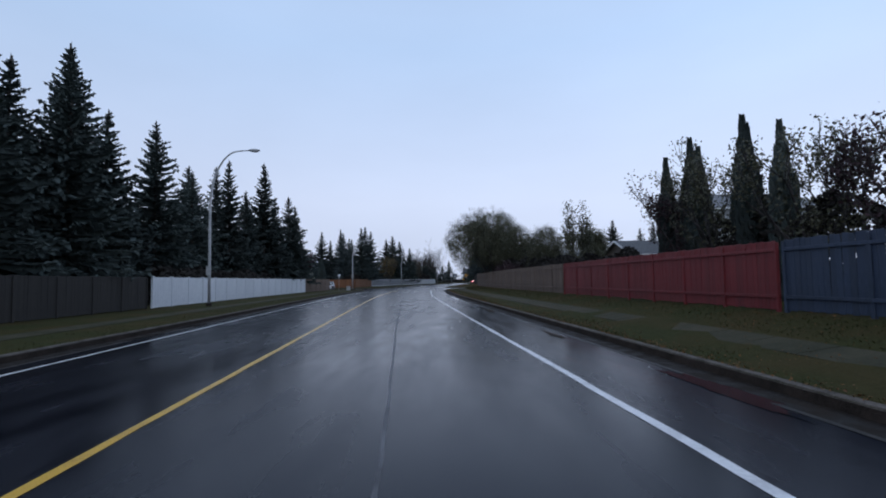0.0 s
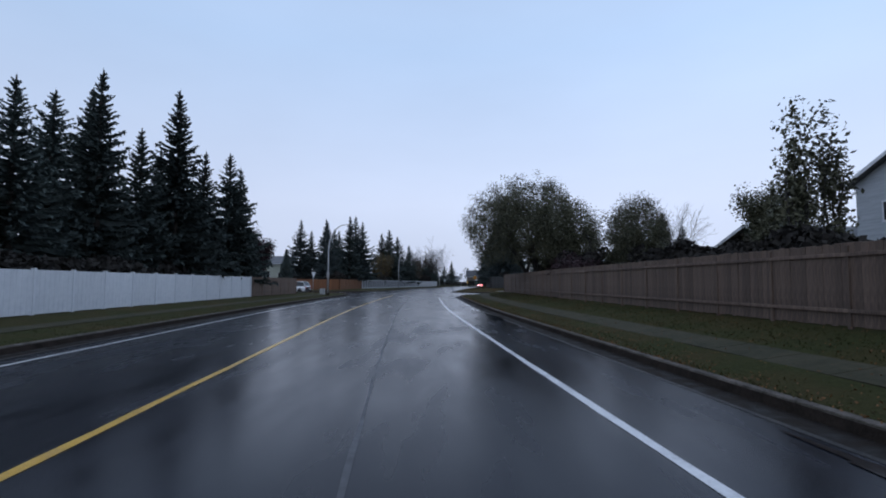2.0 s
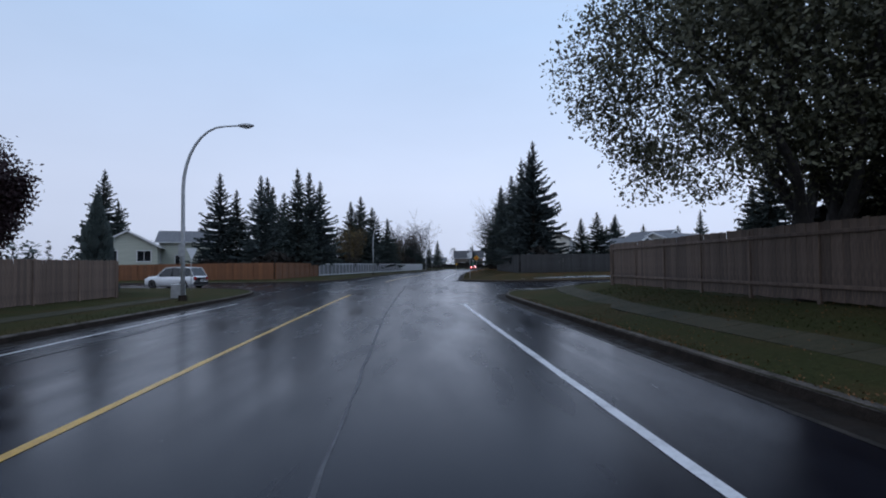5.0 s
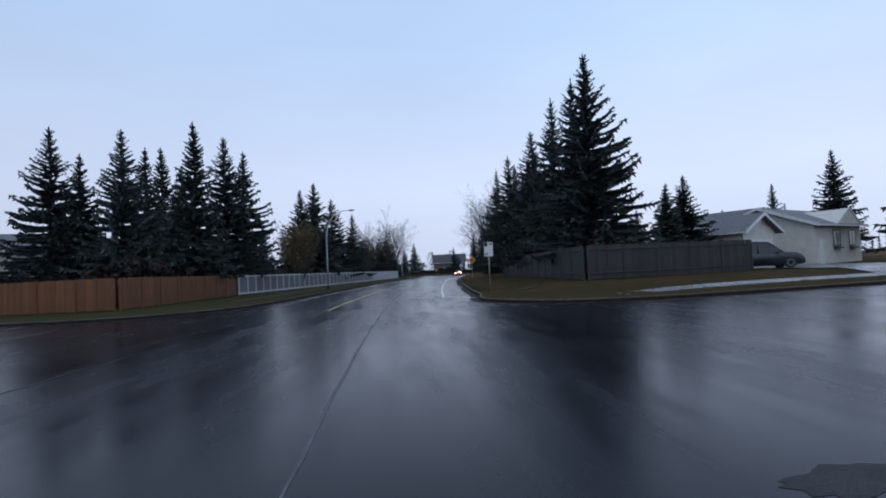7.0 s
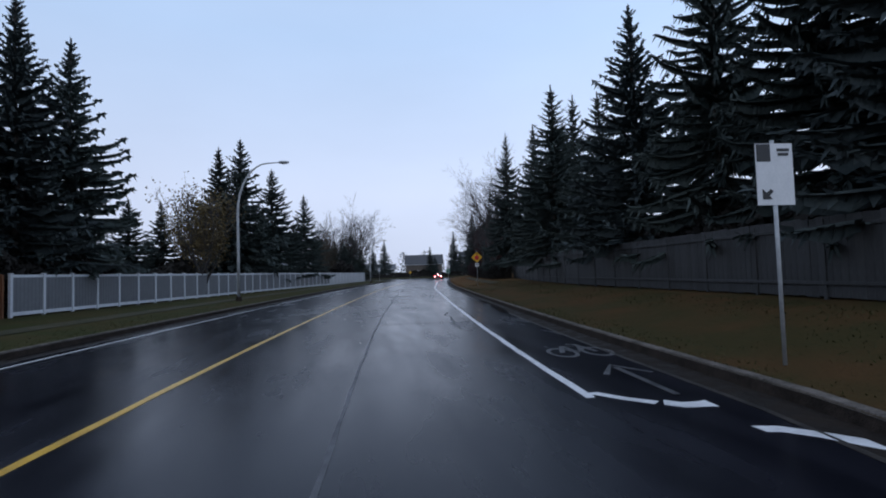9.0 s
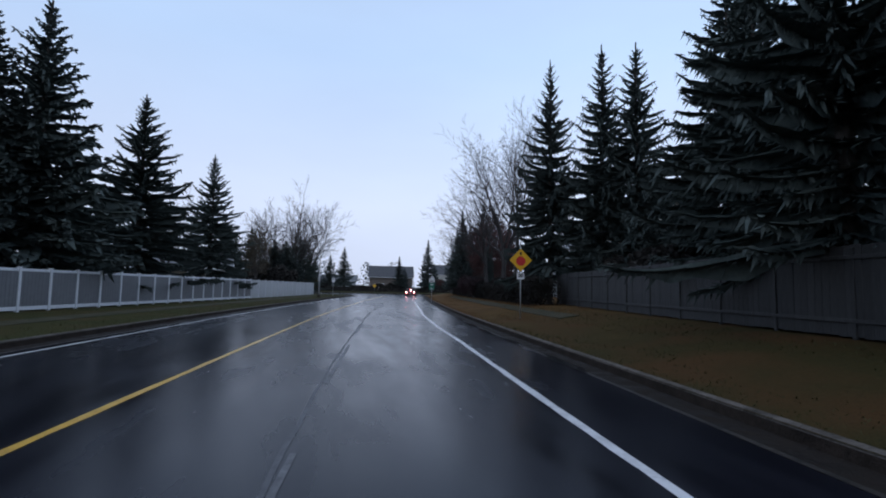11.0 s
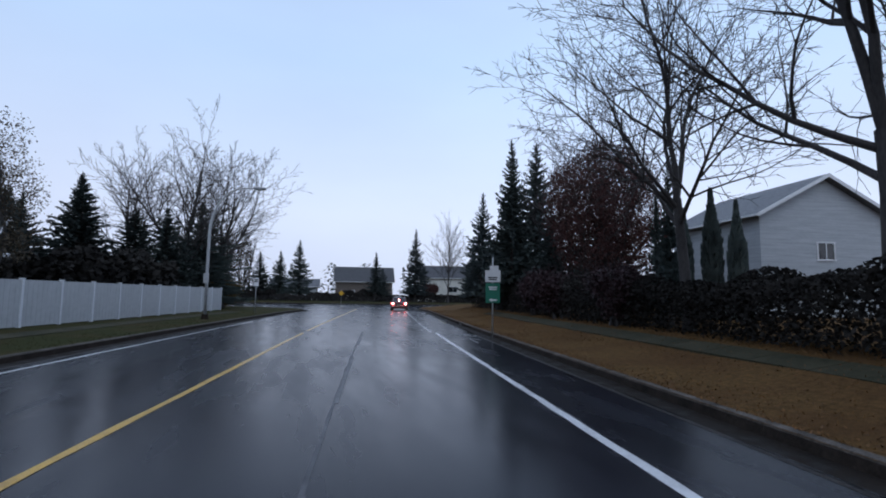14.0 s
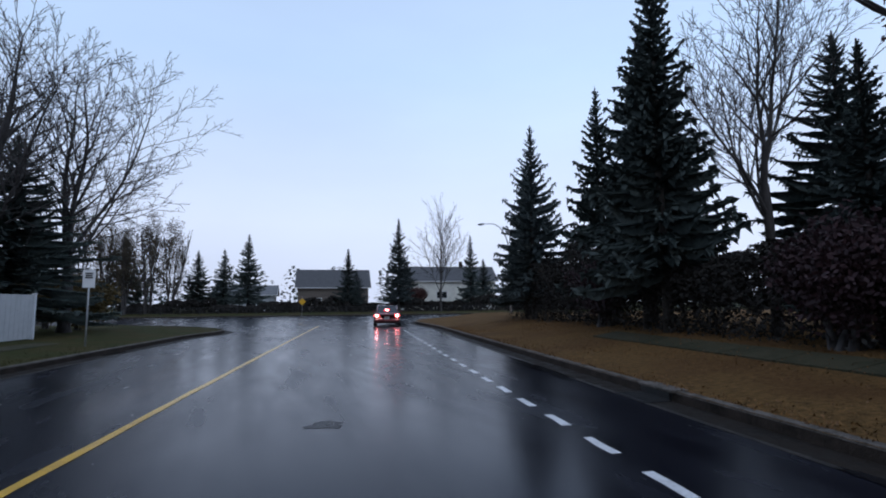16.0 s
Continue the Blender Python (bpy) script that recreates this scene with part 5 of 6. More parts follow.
for i, (x, y, h) in enumerate([(9.6, 76.0, 3.4), (8.0, 71.6, 4.4), (8.2, 66.0, 3.6), (8.6, 45.0, 3.0), (10.0, 38.0, 3.0), (9.0, 52.0, 3.2), (12.6, 24.0, 4.4), (12.8, 15.0, 4.4), (12.5, 6.0, 4.6)]):
    hedge(x, y, 0.55, heading(y) + 90, 3.4, 1.4, h, 150 + i, "dark garden shrubs behind the board fence", 3600, "shrubs behind the board fence", 0.15)
for i, (x, y, h) in enumerate([(8.8, 121.0, 3.0), (9.0, 126.5, 3.6), (9.4, 132.0, 3.6), (10.0, 139.0, 3.6), (11.2, 147.0, 3.6), (12.6, 155.0, 3.8), (14.4, 163.0, 3.8), (16.2, 171.0, 3.6)]):
    hedge(x, y, 0.6, heading(y) + 90, 3.6, 1.5, h, 170 + i, "dark undergrowth between spruce trunks", 3200, "undergrowth below the roadside spruces", 0.2)


def column_mesh(height, radius, seed, material):
    rng = random.Random(seed)
    v, f = [], []
    for k in range(3000):
        t = rng.random() ** 0.8
        r = radius * min(1.0, (1 - t) * 1.5) ** 0.85 * (0.85 + 0.15 * math.sin(t * 11 + seed)) * math.sqrt(rng.random())
        a = rng.uniform(0, 6.283)
        c = Vector((r * math.cos(a), r * math.sin(a), t * height))
        u = Vector((math.cos(a) * 0.35, math.sin(a) * 0.35, 1)).normalized()
        w = Vector((-math.sin(a), math.cos(a), 0)) if k % 2 else Vector((math.cos(a), math.sin(a), -0.2))
        s = 0.2 * rng.uniform(0.7, 1.4)
        b = len(v)
        v.extend([tuple(c - u * s), tuple(c + w * s * 0.4), tuple(c + u * s * 1.2), tuple(c - w * s * 0.4)])
        f.append((b, b + 1, b + 2, b + 3))
    me = bpy.data.meshes.new("crown")
    me.from_pydata(v, [], f)
    me.update()
    me.materials.append(material)
    return me


CEDAR = thing("columnar_cedar", 11.6, 24.6, 0.6, 0, "narrow dark columnar cedar behind a fence", "tree", "columnar cedars")
new("crown", column_mesh(7.0, 0.75, 1, M_NEEDLE)).parent = CEDAR
tube("trunk", [(0, 0, -0.05), (0, 0, 3), (0, 0, 6)], [0.12, 0.08, 0.03], M_BARK, CEDAR)
for x, y, z, s in [(11.4, 28.2, 0.6, 1.0), (12.4, 26.2, 0.6, 1.12), (11.9, 23.0, 0.6, 0.95), (12.2, 30.6, 0.6, 1.15), (11.5, 32.0, 0.6, 1.05), (21.6, 195.0, 0.6, 0.95), (22.4, 194.2, 0.6, 0.85), (22.0, 197.4, 0.6, 0.86), (22.4, 199.4, 0.6, 0.8)]:
    copy_thing(CEDAR, pose(x, y, z, 0, 0, x * 40) @ Matrix.Diagonal((s, s, s, 1)))


storm_inlet(202.4, 7.72)


# ---------------------------------------------------------------- street lamps and signs
copy_thing(CEDAR, pose(-20.9, 87.2, 0.2) @ Matrix.Diagonal((1.25, 1.25, 0.72, 1)))["label"] = "conical dark cedar in front of a pale house"


def street_lamp(x, y, z, rz, height, arm, label="tall galvanised davit street lamp with a curved arm", plate=True, boxy=True):
    t = thing("street_lamp", x, y, z, rz, label, "street lamp", "davit street lamps")
    pts = [(0, 0, -0.05), (0, 0, height * 0.3), (0, 0, height * 0.62)]
    r = height * 0.3
    for k in range(1, 9):
        a = k / 8 * math.pi / 2
        pts.append((arm * 0.62 * (1 - math.cos(a)), 0, height * 0.62 + (height * 0.36) * math.sin(a)))
    pts.append((arm * 0.85, 0, height * 0.985))
    n = len(pts)
    tube("pole", pts, [0.09 - 0.055 * i / (n - 1) for i in range(n)], M_STEEL, t, sides=10)
    bm = bmesh.new()
    bmesh.ops.create_cone(bm, cap_ends=True, segments=12, radius1=0.2, radius2=0.17, depth=0.3)
    bmesh.ops.translate(bm, vec=(0, 0, 0.1), verts=bm.verts)
    part("base", bm, M_KERB, t, "round concrete footing")
    bm = bmesh.new()
    bmesh.ops.create_uvsphere(bm, u_segments=12, v_segments=8, radius=1)
    bmesh.ops.scale(bm, vec=(0.38, 0.16, 0.1), verts=bm.verts)
    bmesh.ops.translate(bm, vec=(arm * 0.85 + 0.3, 0, height * 0.985), verts=bm.verts)
    head = part("lamp_head", bm, M_STEEL, t)
    bm = bmesh.new()
    bmesh.ops.create_uvsphere(bm, u_segments=12, v_segments=8, radius=1)
    bmesh.ops.scale(bm, vec=(0.24, 0.12, 0.08), verts=bm.verts)
    bmesh.ops.translate(bm, vec=(arm * 0.85 + 0.34, 0, height * 0.985 - 0.05), verts=bm.verts)
    part("lens", bm, M_LENS, head, "unlit lamp lens")
    if plate:
        box("notice_plate", 0.0, -0.13, 2.25, 0.3, 0.02, 0.55, M_STEEL, t, "small grey notice plate", bevel=0.005)
    return t


street_lamp(-15.5, 35.7, 0.15, heading(35), 10.0, 2.8)
street_lamp(-15.3, 84.2, 0.15, heading(84), 8.0, 2.9)
street_lamp(-12.8, 145.6, 0.2, heading(145), 8.9, 3.1, plate=False)
street_lamp(-3.8, 205.0, 0.2, heading(205), 7.6, 2.8)
street_lamp(25.0, 236.0, 0.3, 130, 8.8, 3.0, plate=False)
box("utility_box", -16.3, 85.9, 0.5, 0.55, 0.4, 0.7, M_STEEL, None, bevel=0.03)
tagged(bpy.data.objects["utility_box"], "small grey metal utility box beside a lamp pole", "utility box")


def bars(parent, rows, x0, y, z0, w, h, material, gap=0.5):
    """Unreadable lettering as plain bars."""
    for i in range(rows):
        box("lettering_bar", x0, y, z0 - i * h * (1 + gap), w * (1 - 0.15 * (i % 2)), 0.004, h, material, parent)


def sign_post(t, height, r=0.028):
    tube("post", [(0, 0.03, -0.1), (0, 0.03, height)], [r, r], M_STEEL, t, sides=8)


def flat_poly(name, pts, y, thick, material, parent, label=""):
    bm = bmesh.new()
    front = [bm.verts.new((x, y, z)) for x, z in pts]
    back = [bm.verts.new((x, y + thick, z)) for x, z in pts]
    bm.faces.new(front)
    bm.faces.new(back[::-1])
    n = len(pts)
    for i in range(n):
        bm.faces.new((front[i], front[(i + 1) % n], back[(i + 1) % n], back[i]))
    return part(name, bm, material, parent, label)


# transit stop sign near the second corner
bx, by = 0.65, 117.8
SIGN = thing("transit_stop_sign", bx, by, rise_of("verge_east_north", bx, by), heading(119), "white rectangular stop sign with a black symbol on a steel post", "sign")
sign_post(SIGN, 3.1)
brd = flat_poly("board", [(-0.27, 2.2), (0.27, 2.2), (0.27, 3.05), (-0.27, 3.05)], 0.0, 0.012, M_SIGN_WHITE, SIGN)
box("black_field", -0.16, -0.004, 2.92, 0.2, 0.006, 0.24, M_SIGN_BLACK, brd)
flat_poly("arrow", [(-0.2, 2.28), (-0.06, 2.28), (-0.1, 2.33), (-0.04, 2.39), (-0.08, 2.42), (-0.14, 2.37), (-0.2, 2.42)], -0.006, 0.005, M_SIGN_BLACK, brd)
bars(brd, 2, 0.13, -0.004, 2.96, 0.18, 0.04, M_SIGN_BLACK)

# stop-ahead warning
wx, wy = 5.75, 159.4
WARN = thing("warning_sign", wx, wy, rise_of("verge_east_north", wx, wy) + 0.6, heading(157), "yellow diamond warning sign with a red octagon symbol", "sign")
tube("post", [(0, 0.03, -0.7), (0, 0.03, 2.7)], [0.028, 0.028], M_STEEL, WARN, sides=8)
dia = flat_poly("diamond", [(0, 1.55), (0.53, 2.08), (0, 2.61), (-0.53, 2.08)], 0.0, 0.012, M_SIGN_YELLOW, WARN)
flat_poly("octagon", [(0.23 * math.cos(radians(22.5 + 45 * k)), 2.04 + 0.23 * math.sin(radians(22.5 + 45 * k))) for k in range(8)], -0.006, 0.005, M_SIGN_RED, dia)
flat_poly("arrow", [(-0.035, 2.31), (0.035, 2.31), (0.035, 2.39), (0.09, 2.39), (0, 2.48), (-0.09, 2.39), (-0.035, 2.39)], -0.006, 0.005, M_SIGN_BLACK, dia)
tab = flat_poly("tab", [(-0.17, 1.2), (0.17, 1.2), (0.17, 1.5), (-0.17, 1.5)], 0.0, 0.012, M_SIGN_WHITE, WARN)
bars(tab, 3, 0, -0.004, 1.44, 0.22, 0.04, M_SIGN_BLACK)

# direction sign with white and green boards
gx, gy = 8.3, 192.0
GUIDE = thing("direction_sign", gx, gy, rise_of("verge_east_north", gx, gy), heading(192), "white and green direction boards on one steel post", "sign")
sign_post(GUIDE, 3.0)
wb = flat_poly("white_board", [(-0.3, 2.05), (0.3, 2.05), (0.3, 2.5), (0.22, 2.5), (0.22, 2.68), (-0.12, 2.68), (-0.12, 2.5), (-0.3, 2.5)], 0.0, 0.012, M_SIGN_WHITE, GUIDE)
bars(wb, 2, 0, -0.004, 2.22, 0.36, 0.05, M_SIGN_BLACK)
gb = flat_poly("green_board", [(-0.28, 1.25), (0.28, 1.25), (0.28, 2.0), (-0.28, 2.0)], 0.0, 0.012, M_SIGN_GREEN, GUIDE)
bars(gb, 2, 0, -0.004, 1.85, 0.34, 0.05, M_SIGN_WHITE)
flat_poly("arrow", [(-0.16, 1.36), (-0.04, 1.29), (-0.04, 1.33), (0.16, 1.33), (0.16, 1.39), (-0.04, 1.39), (-0.04, 1.43)], -0.006, 0.005, M_SIGN_WHITE, gb)

YIELD = thing("yield_sign", -19.6, 94.7, 0.15, 62, "downward triangular steel sign seen from its bare back", "sign")
sign_post(YIELD, 2.7)
flat_poly("triangle_board", [(-0.02, 2.02), (0.02, 2.02), (0.4, 2.7), (0.37, 2.76), (-0.37, 2.76), (-0.4, 2.7)], -0.03, 0.012, M_SIGN_WHITE, YIELD)

lx, ly = -1.9, 215.3
SMALL = thing("notice_sign", lx, ly, 0.2, heading(215), "small plain white notice on a thin steel post", "sign")
sign_post(SMALL, 2.7)
nb_ = flat_poly("board", [(-0.2, 2.0), (0.2, 2.0), (0.2, 2.62), (-0.2, 2.62)], 0.0, 0.012, M_SIGN_WHITE, SMALL)
bars(nb_, 3, 0, -0.004, 2.5, 0.26, 0.05, M_SIGN_BLACK)
ox, oy = 8.6, 262.6
BEND = thing("warning_sign", ox, oy, 0.15, heading(250), "yellow diamond sign facing the junction", "sign")
sign_post(BEND, 2.4)
flat_poly("diamond", [(0, 1.3), (0.45, 1.75), (0, 2.2), (-0.45, 1.75)], 0.0, 0.012, M_SIGN_YELLOW, BEND)


# ---------------------------------------------------------------- houses
def house(x, y, z, rz, w, d, h, rise, wall_m, roof_m, label, windows=(), doors=(), chimney=None, vent=None, eave=0.5, trim=None, group="", win_trim=None):
    """A gabled house, its ridge along local x; windows: (side, place along it, sill, width, height), sides s n e w."""
    t = thing("house", x, y, z, rz, label, "house", group)
    trim = trim or M_TRIM
    bm = bmesh.new()
    sec = [(-d / 2, -0.3), (d / 2, -0.3), (d / 2, h), (0, h + rise), (-d / 2, h)]
    a = [bm.verts.new((-w / 2, yy, zz)) for yy, zz in sec]
    b = [bm.verts.new((w / 2, yy, zz)) for yy, zz in sec]
    bm.faces.new(a[::-1])
    bm.faces.new(b)
    for i in (0, 1, 4):
        j = (i + 1) % 5
        bm.faces.new((a[i], a[j], b[j], b[i]))
    part("wall", bm, wall_m, t)
    slope = rise / (d / 2)
    for s, nm in ((-1, "roof_slope"), (1, "roof_slope")):
        bm = bmesh.new()
        y1, y2 = s * (d / 2 + eave), 0.0
        z1, z2 = h - slope * eave, h + rise
        vs = []
        for xx in (-w / 2 - eave, w / 2 + eave):
            for yy, zz in ((y1, z1 + 0.03), (y2, z2 + 0.03), (y2, z2 + 0.2), (y1, z1 + 0.2)):
                vs.append(bm.verts.new((xx, yy, zz)))
        for q in ((0, 1, 2, 3), (7, 6, 5, 4), (0, 4, 5, 1), (1, 5, 6, 2), (2, 6, 7, 3), (3, 7, 4, 0)):
            bm.faces.new([vs[k] for k in q])
        r = part(nm, bm, roof_m, t)
        box("gutter", 0, y1 + s * 0.04, z1 + 0.1, w + 2 * eave, 0.09, 0.13, trim, r)
        for xx in (-w / 2 - eave, w / 2 + eave):
            bm = bmesh.new()
            e = 0.03 * (1 if xx > 0 else -1)
            q = [bm.verts.new((xx + e * k, yy, zz)) for k in (0, 1.2) for yy, zz in ((y1, z1 - 0.02), (y2, z2 - 0.02), (y2, z2 + 0.22), (y1, z1 + 0.22))]
            for qq in ((0, 1, 2, 3), (7, 6, 5, 4), (0, 4, 5, 1), (1, 5, 6, 2), (2, 6, 7, 3), (3, 7, 4, 0)):
                bm.faces.new([q[k] for k in qq])
            part("barge_board", bm, trim, r)

    def on(side, u, zz, out):
        return {"s": (u, -d / 2 - out, zz, 0), "n": (u, d / 2 + out, zz, 0), "e": (w / 2 + out, u, zz, 90), "w": (-w / 2 - out, u, zz, 90)}[side]

    for side, u, sill, ww, hh in windows:
        px, py, pz, rr = on(side, u, sill + hh / 2, 0.02)
        win = new("window")
        win.parent = t
        win.matrix_basis = pose(px, py, pz, 0, 0, rr)
        for fx, fz, sx, sz in ((0, hh / 2, ww + 0.16, 0.09), (0, -hh / 2, ww + 0.2, 0.1), (-ww / 2, 0, 0.09, hh), (ww / 2, 0, 0.09, hh), (0, 0, 0.05, hh)):
            box("window_frame", fx, 0, fz, sx, 0.08, sz, win_trim or trim, win)
        for sg in (-1, 1):
            box("pane", sg * ww / 4, 0, 0, ww / 2 - 0.06, 0.03, hh - 0.06, M_GLASS, win)
    for side, u, ww, hh, m in doors:
        px, py, pz, rr = on(side, u, hh / 2 + 0.05, 0.02)
        dr = box("door", 0, 0, 0, ww, 0.07, hh, m, t, bevel=0.01)
        dr.matrix_basis = pose(px, py, pz, 0, 0, rr)
        for k in range(4 if ww > 1.5 else 2):
            nn = 4 if ww > 1.5 else 2
            box("door_panel", 0, 0, -hh / 2 + (k + 0.5) * hh / nn, ww * 0.92, 0.1, hh / nn * 0.78, m, dr)
    if chimney:
        cx, cy, ch = chimney
        box("chimney", cx, cy, h + rise * 0.5 + ch / 2, 0.6, 0.6, ch + rise, M_KERB, t, "plain chimney stack")
    if vent:
        vx, vy = vent
        tube("vent_pipe", [(vx, vy, h + rise * 0.4), (vx, vy, h + rise + 0.9)], [0.09, 0.09], M_STEEL, t)
    return t


house(28.9, 55.8, 0.8, 0, 10, 8.0, 7.2, 1.7, M_SIDING_GREY, M_SHINGLE, "two-storey pale grey sided house with a gable", [("w", 1.4, 4.6, 1.2, 1.2), ("w", -1.8, 4.6, 1.2, 1.2), ("w", 0, 1.2, 1.8, 1.2)])
house(24.0, 64.5, 0.8, 8, 9, 7.0, 3.4, 1.5, M_SIDING_BROWN, M_SHINGLE_DARK, "low house with a dark shingle roof behind the fence", [("w", 1.2, 1.2, 1.4, 1.1)])
house(22.0, 81.0, 0.8, 10, 12, 8.0, 3.0, 1.6, M_SIDING_BEIGE, M_SHINGLE, "bungalow behind the corner fence", [("w", 0, 1.1, 1.6, 1.1), ("n", 2, 1.1, 1.6, 1.1)])
house(-38.0, 62.0, 0.3, 96, 12, 8.0, 3.2, 1.8, M_SIDING_BEIGE, M_SHINGLE_DARK, "bungalow half hidden behind dark spruces", [("s", 0, 1.2, 1.6, 1.1)])
house(-46.6, 136.4, 0.6, 112, 9.0, 7.2, 4.1, 2.0, M_STUCCO_GREEN, M_SHINGLE, "pale green stucco house with a grey gabled roof", [("w", -2.0, 2.0, 1.7, 1.5), ("w", 2.0, 2.0, 1.7, 1.5), ("s", 0.5, 1.9, 2.2, 1.9)])
house(-41.1, 143.8, 0.6, 20, 8.8, 8.0, 5.0, 1.7, M_STUCCO_GREEN, M_SHINGLE, "two-storey pale green stucco wing with a grey roof", [("s", -1.6, 1.4, 1.3, 1.6), ("s", 1.4, 1.6, 1.2, 1.4)], vent=(-1.2, -1.0))
BUNGALOW = house(31.1, 131.0, 0.5, 29, 10.0, 8.0, 3.4, 1.6, M_STUCCO, M_SHINGLE, "cream stucco bungalow with dark-trimmed windows", [("s", -0.6, 1.6, 1.5, 1.3), ("s", 2.9, 1.6, 1.4, 1.3)], [("s", -4.0, 0.95, 2.1, M_TRIM)], vent=(1.5, 0.6), win_trim=M_TRIM_DARK)
bm = bmesh.new()
q = [bm.verts.new(p) for p in [(-2.6, 0, 0), (2.6, 0, 0), (0, 0, 1.35), (-2.6, 3.4, 0), (2.6, 3.4, 0), (0, 3.4, 1.35)]]
for fc in ((0, 1, 2), (5, 4, 3), (0, 3, 4, 1), (1, 4, 5, 2), (2, 5, 3, 0)):
    bm.faces.new([q[k] for k in fc])
GABLE = part("porch_gable", bm, M_STUCCO, BUNGALOW)
GABLE.matrix_basis = pose(1.2, -4.45, 3.45)
for sg in (-1, 1):
    ob = box("barge_board", 0, 0, 0, 3.1, 0.06, 0.16, M_TRIM, GABLE)
    ob.matrix_basis = pose(sg * 1.34, -0.03, 0.72, 0, sg * 27.4, 0)
for u in (-0.6, 2.9):
    ob = box("flower_box", u, -4.14, 1.42, 1.6, 0.22, 0.16, M_TRIM_DARK, BUNGALOW, "narrow dark planter below a window")
house(22.2, 126.3, 0.5, 119, 4.6, 5.2, 3.0, 1.2, M_STUCCO, M_SHINGLE, "cream stucco garage with a closed white door", [], [("w", 0.0, 3.8, 2.3, M_TRIM)])
house(31.8, 140.3, 0.5, 119, 7.0, 7.0, 4.0, 1.9, M_STUCCO, M_SHINGLE, "cream rear wing with a white-trimmed gable", [])
house(24.9, 178.8, 0.6, 78.7, 13.0, 8.0, 6.6, 1.7, M_STUCCO, M_SHINGLE_DARK, "two-storey pale stucco house above a dark hedge", [("n", 4.7, 4.9, 1.4, 0.95), ("n", 2.0, 4.9, 1.4, 0.95), ("n", -1.6, 4.9, 1.6, 1.0), ("n", -4.8, 4.9, 1.2, 0.95)], chimney=(-2, 0.5, 0.9), trim=M_TRIM_DARK)
house(33.4, 202.0, 0.6, 82, 9.0, 9.0, 6.4, 2.4, M_SIDING_GREY, M_SHINGLE, "pale sided house behind the dark hedge", [("w", 0, 3.6, 1.2, 1.1)])
PORCHED = house(-20.4, 207.6, 0.3, 12, 10.0, 8.0, 3.0, 2.4, M_SIDING_BEIGE, M_SHINGLE, "bungalow with a white-trimmed porch behind the fence", [("s", -2, 1.0, 1.6, 1.2), ("s", 2, 1.0, 1.6, 1.2), ("e", 0, 1.0, 1.6, 1.2)])
box("porch_roof", 3.4, -5.4, 3.05, 6.4, 3.4, 0.28, M_TRIM, PORCHED, "flat white-edged porch roof", bevel=0.03)
for px_ in (0.5, 2.4, 4.4, 6.3):
    box("porch_post", px_, -6.9, 1.4, 0.14, 0.14, 3.1, M_TRIM, PORCHED)
box("porch_floor", 3.4, -5.4, 0.0, 6.4, 3.4, 0.3, M_KERB, PORCHED)
house(16.3, 293.0, 0.5, -6, 12.6, 8.0, 4.3, 3.1, M_SIDING_BROWN, M_SHINGLE_DARK, "low house with a dark shingle roof across the junction", [("s", -3, 1.0, 1.8, 1.2), ("s", 2.5, 1.0, 1.8, 1.2)])
house(38.0, 290.0, 0.5, -10, 18.0, 8.5, 5.4, 2.7, M_STUCCO, M_SHINGLE_DARK, "long pale house with a dark roof across the junction", [("s", -6, 2.0, 2.0, 1.3), ("s", -1.5, 2.0, 2.0, 1.3), ("s", 4, 2.0, 2.2, 1.3)], chimney=(3, 0, 1.2))
house(1.0, 296.0, 0.4, -4, 10.0, 7.0, 3.0, 1.6, M_SIDING_GREY, M_SHINGLE, "low grey house across the junction", [("s", 1, 1.0, 1.8, 1.2)])
house(-30.0, 295.0, 0.4, 10, 12.0, 8.0, 3.2, 2.0, M_SIDING_BEIGE, M_SHINGLE_DARK, "bungalow across the junction", [("s", 1, 1.0, 1.8, 1.2)])
house(62.0, 282.0, 0.4, -12, 14.0, 8.0, 4.0, 2.2, M_SIDING_GREY, M_SHINGLE_DARK, "house with a dark roof across the junction", [("s", 1, 1.4, 1.8, 1.2)])


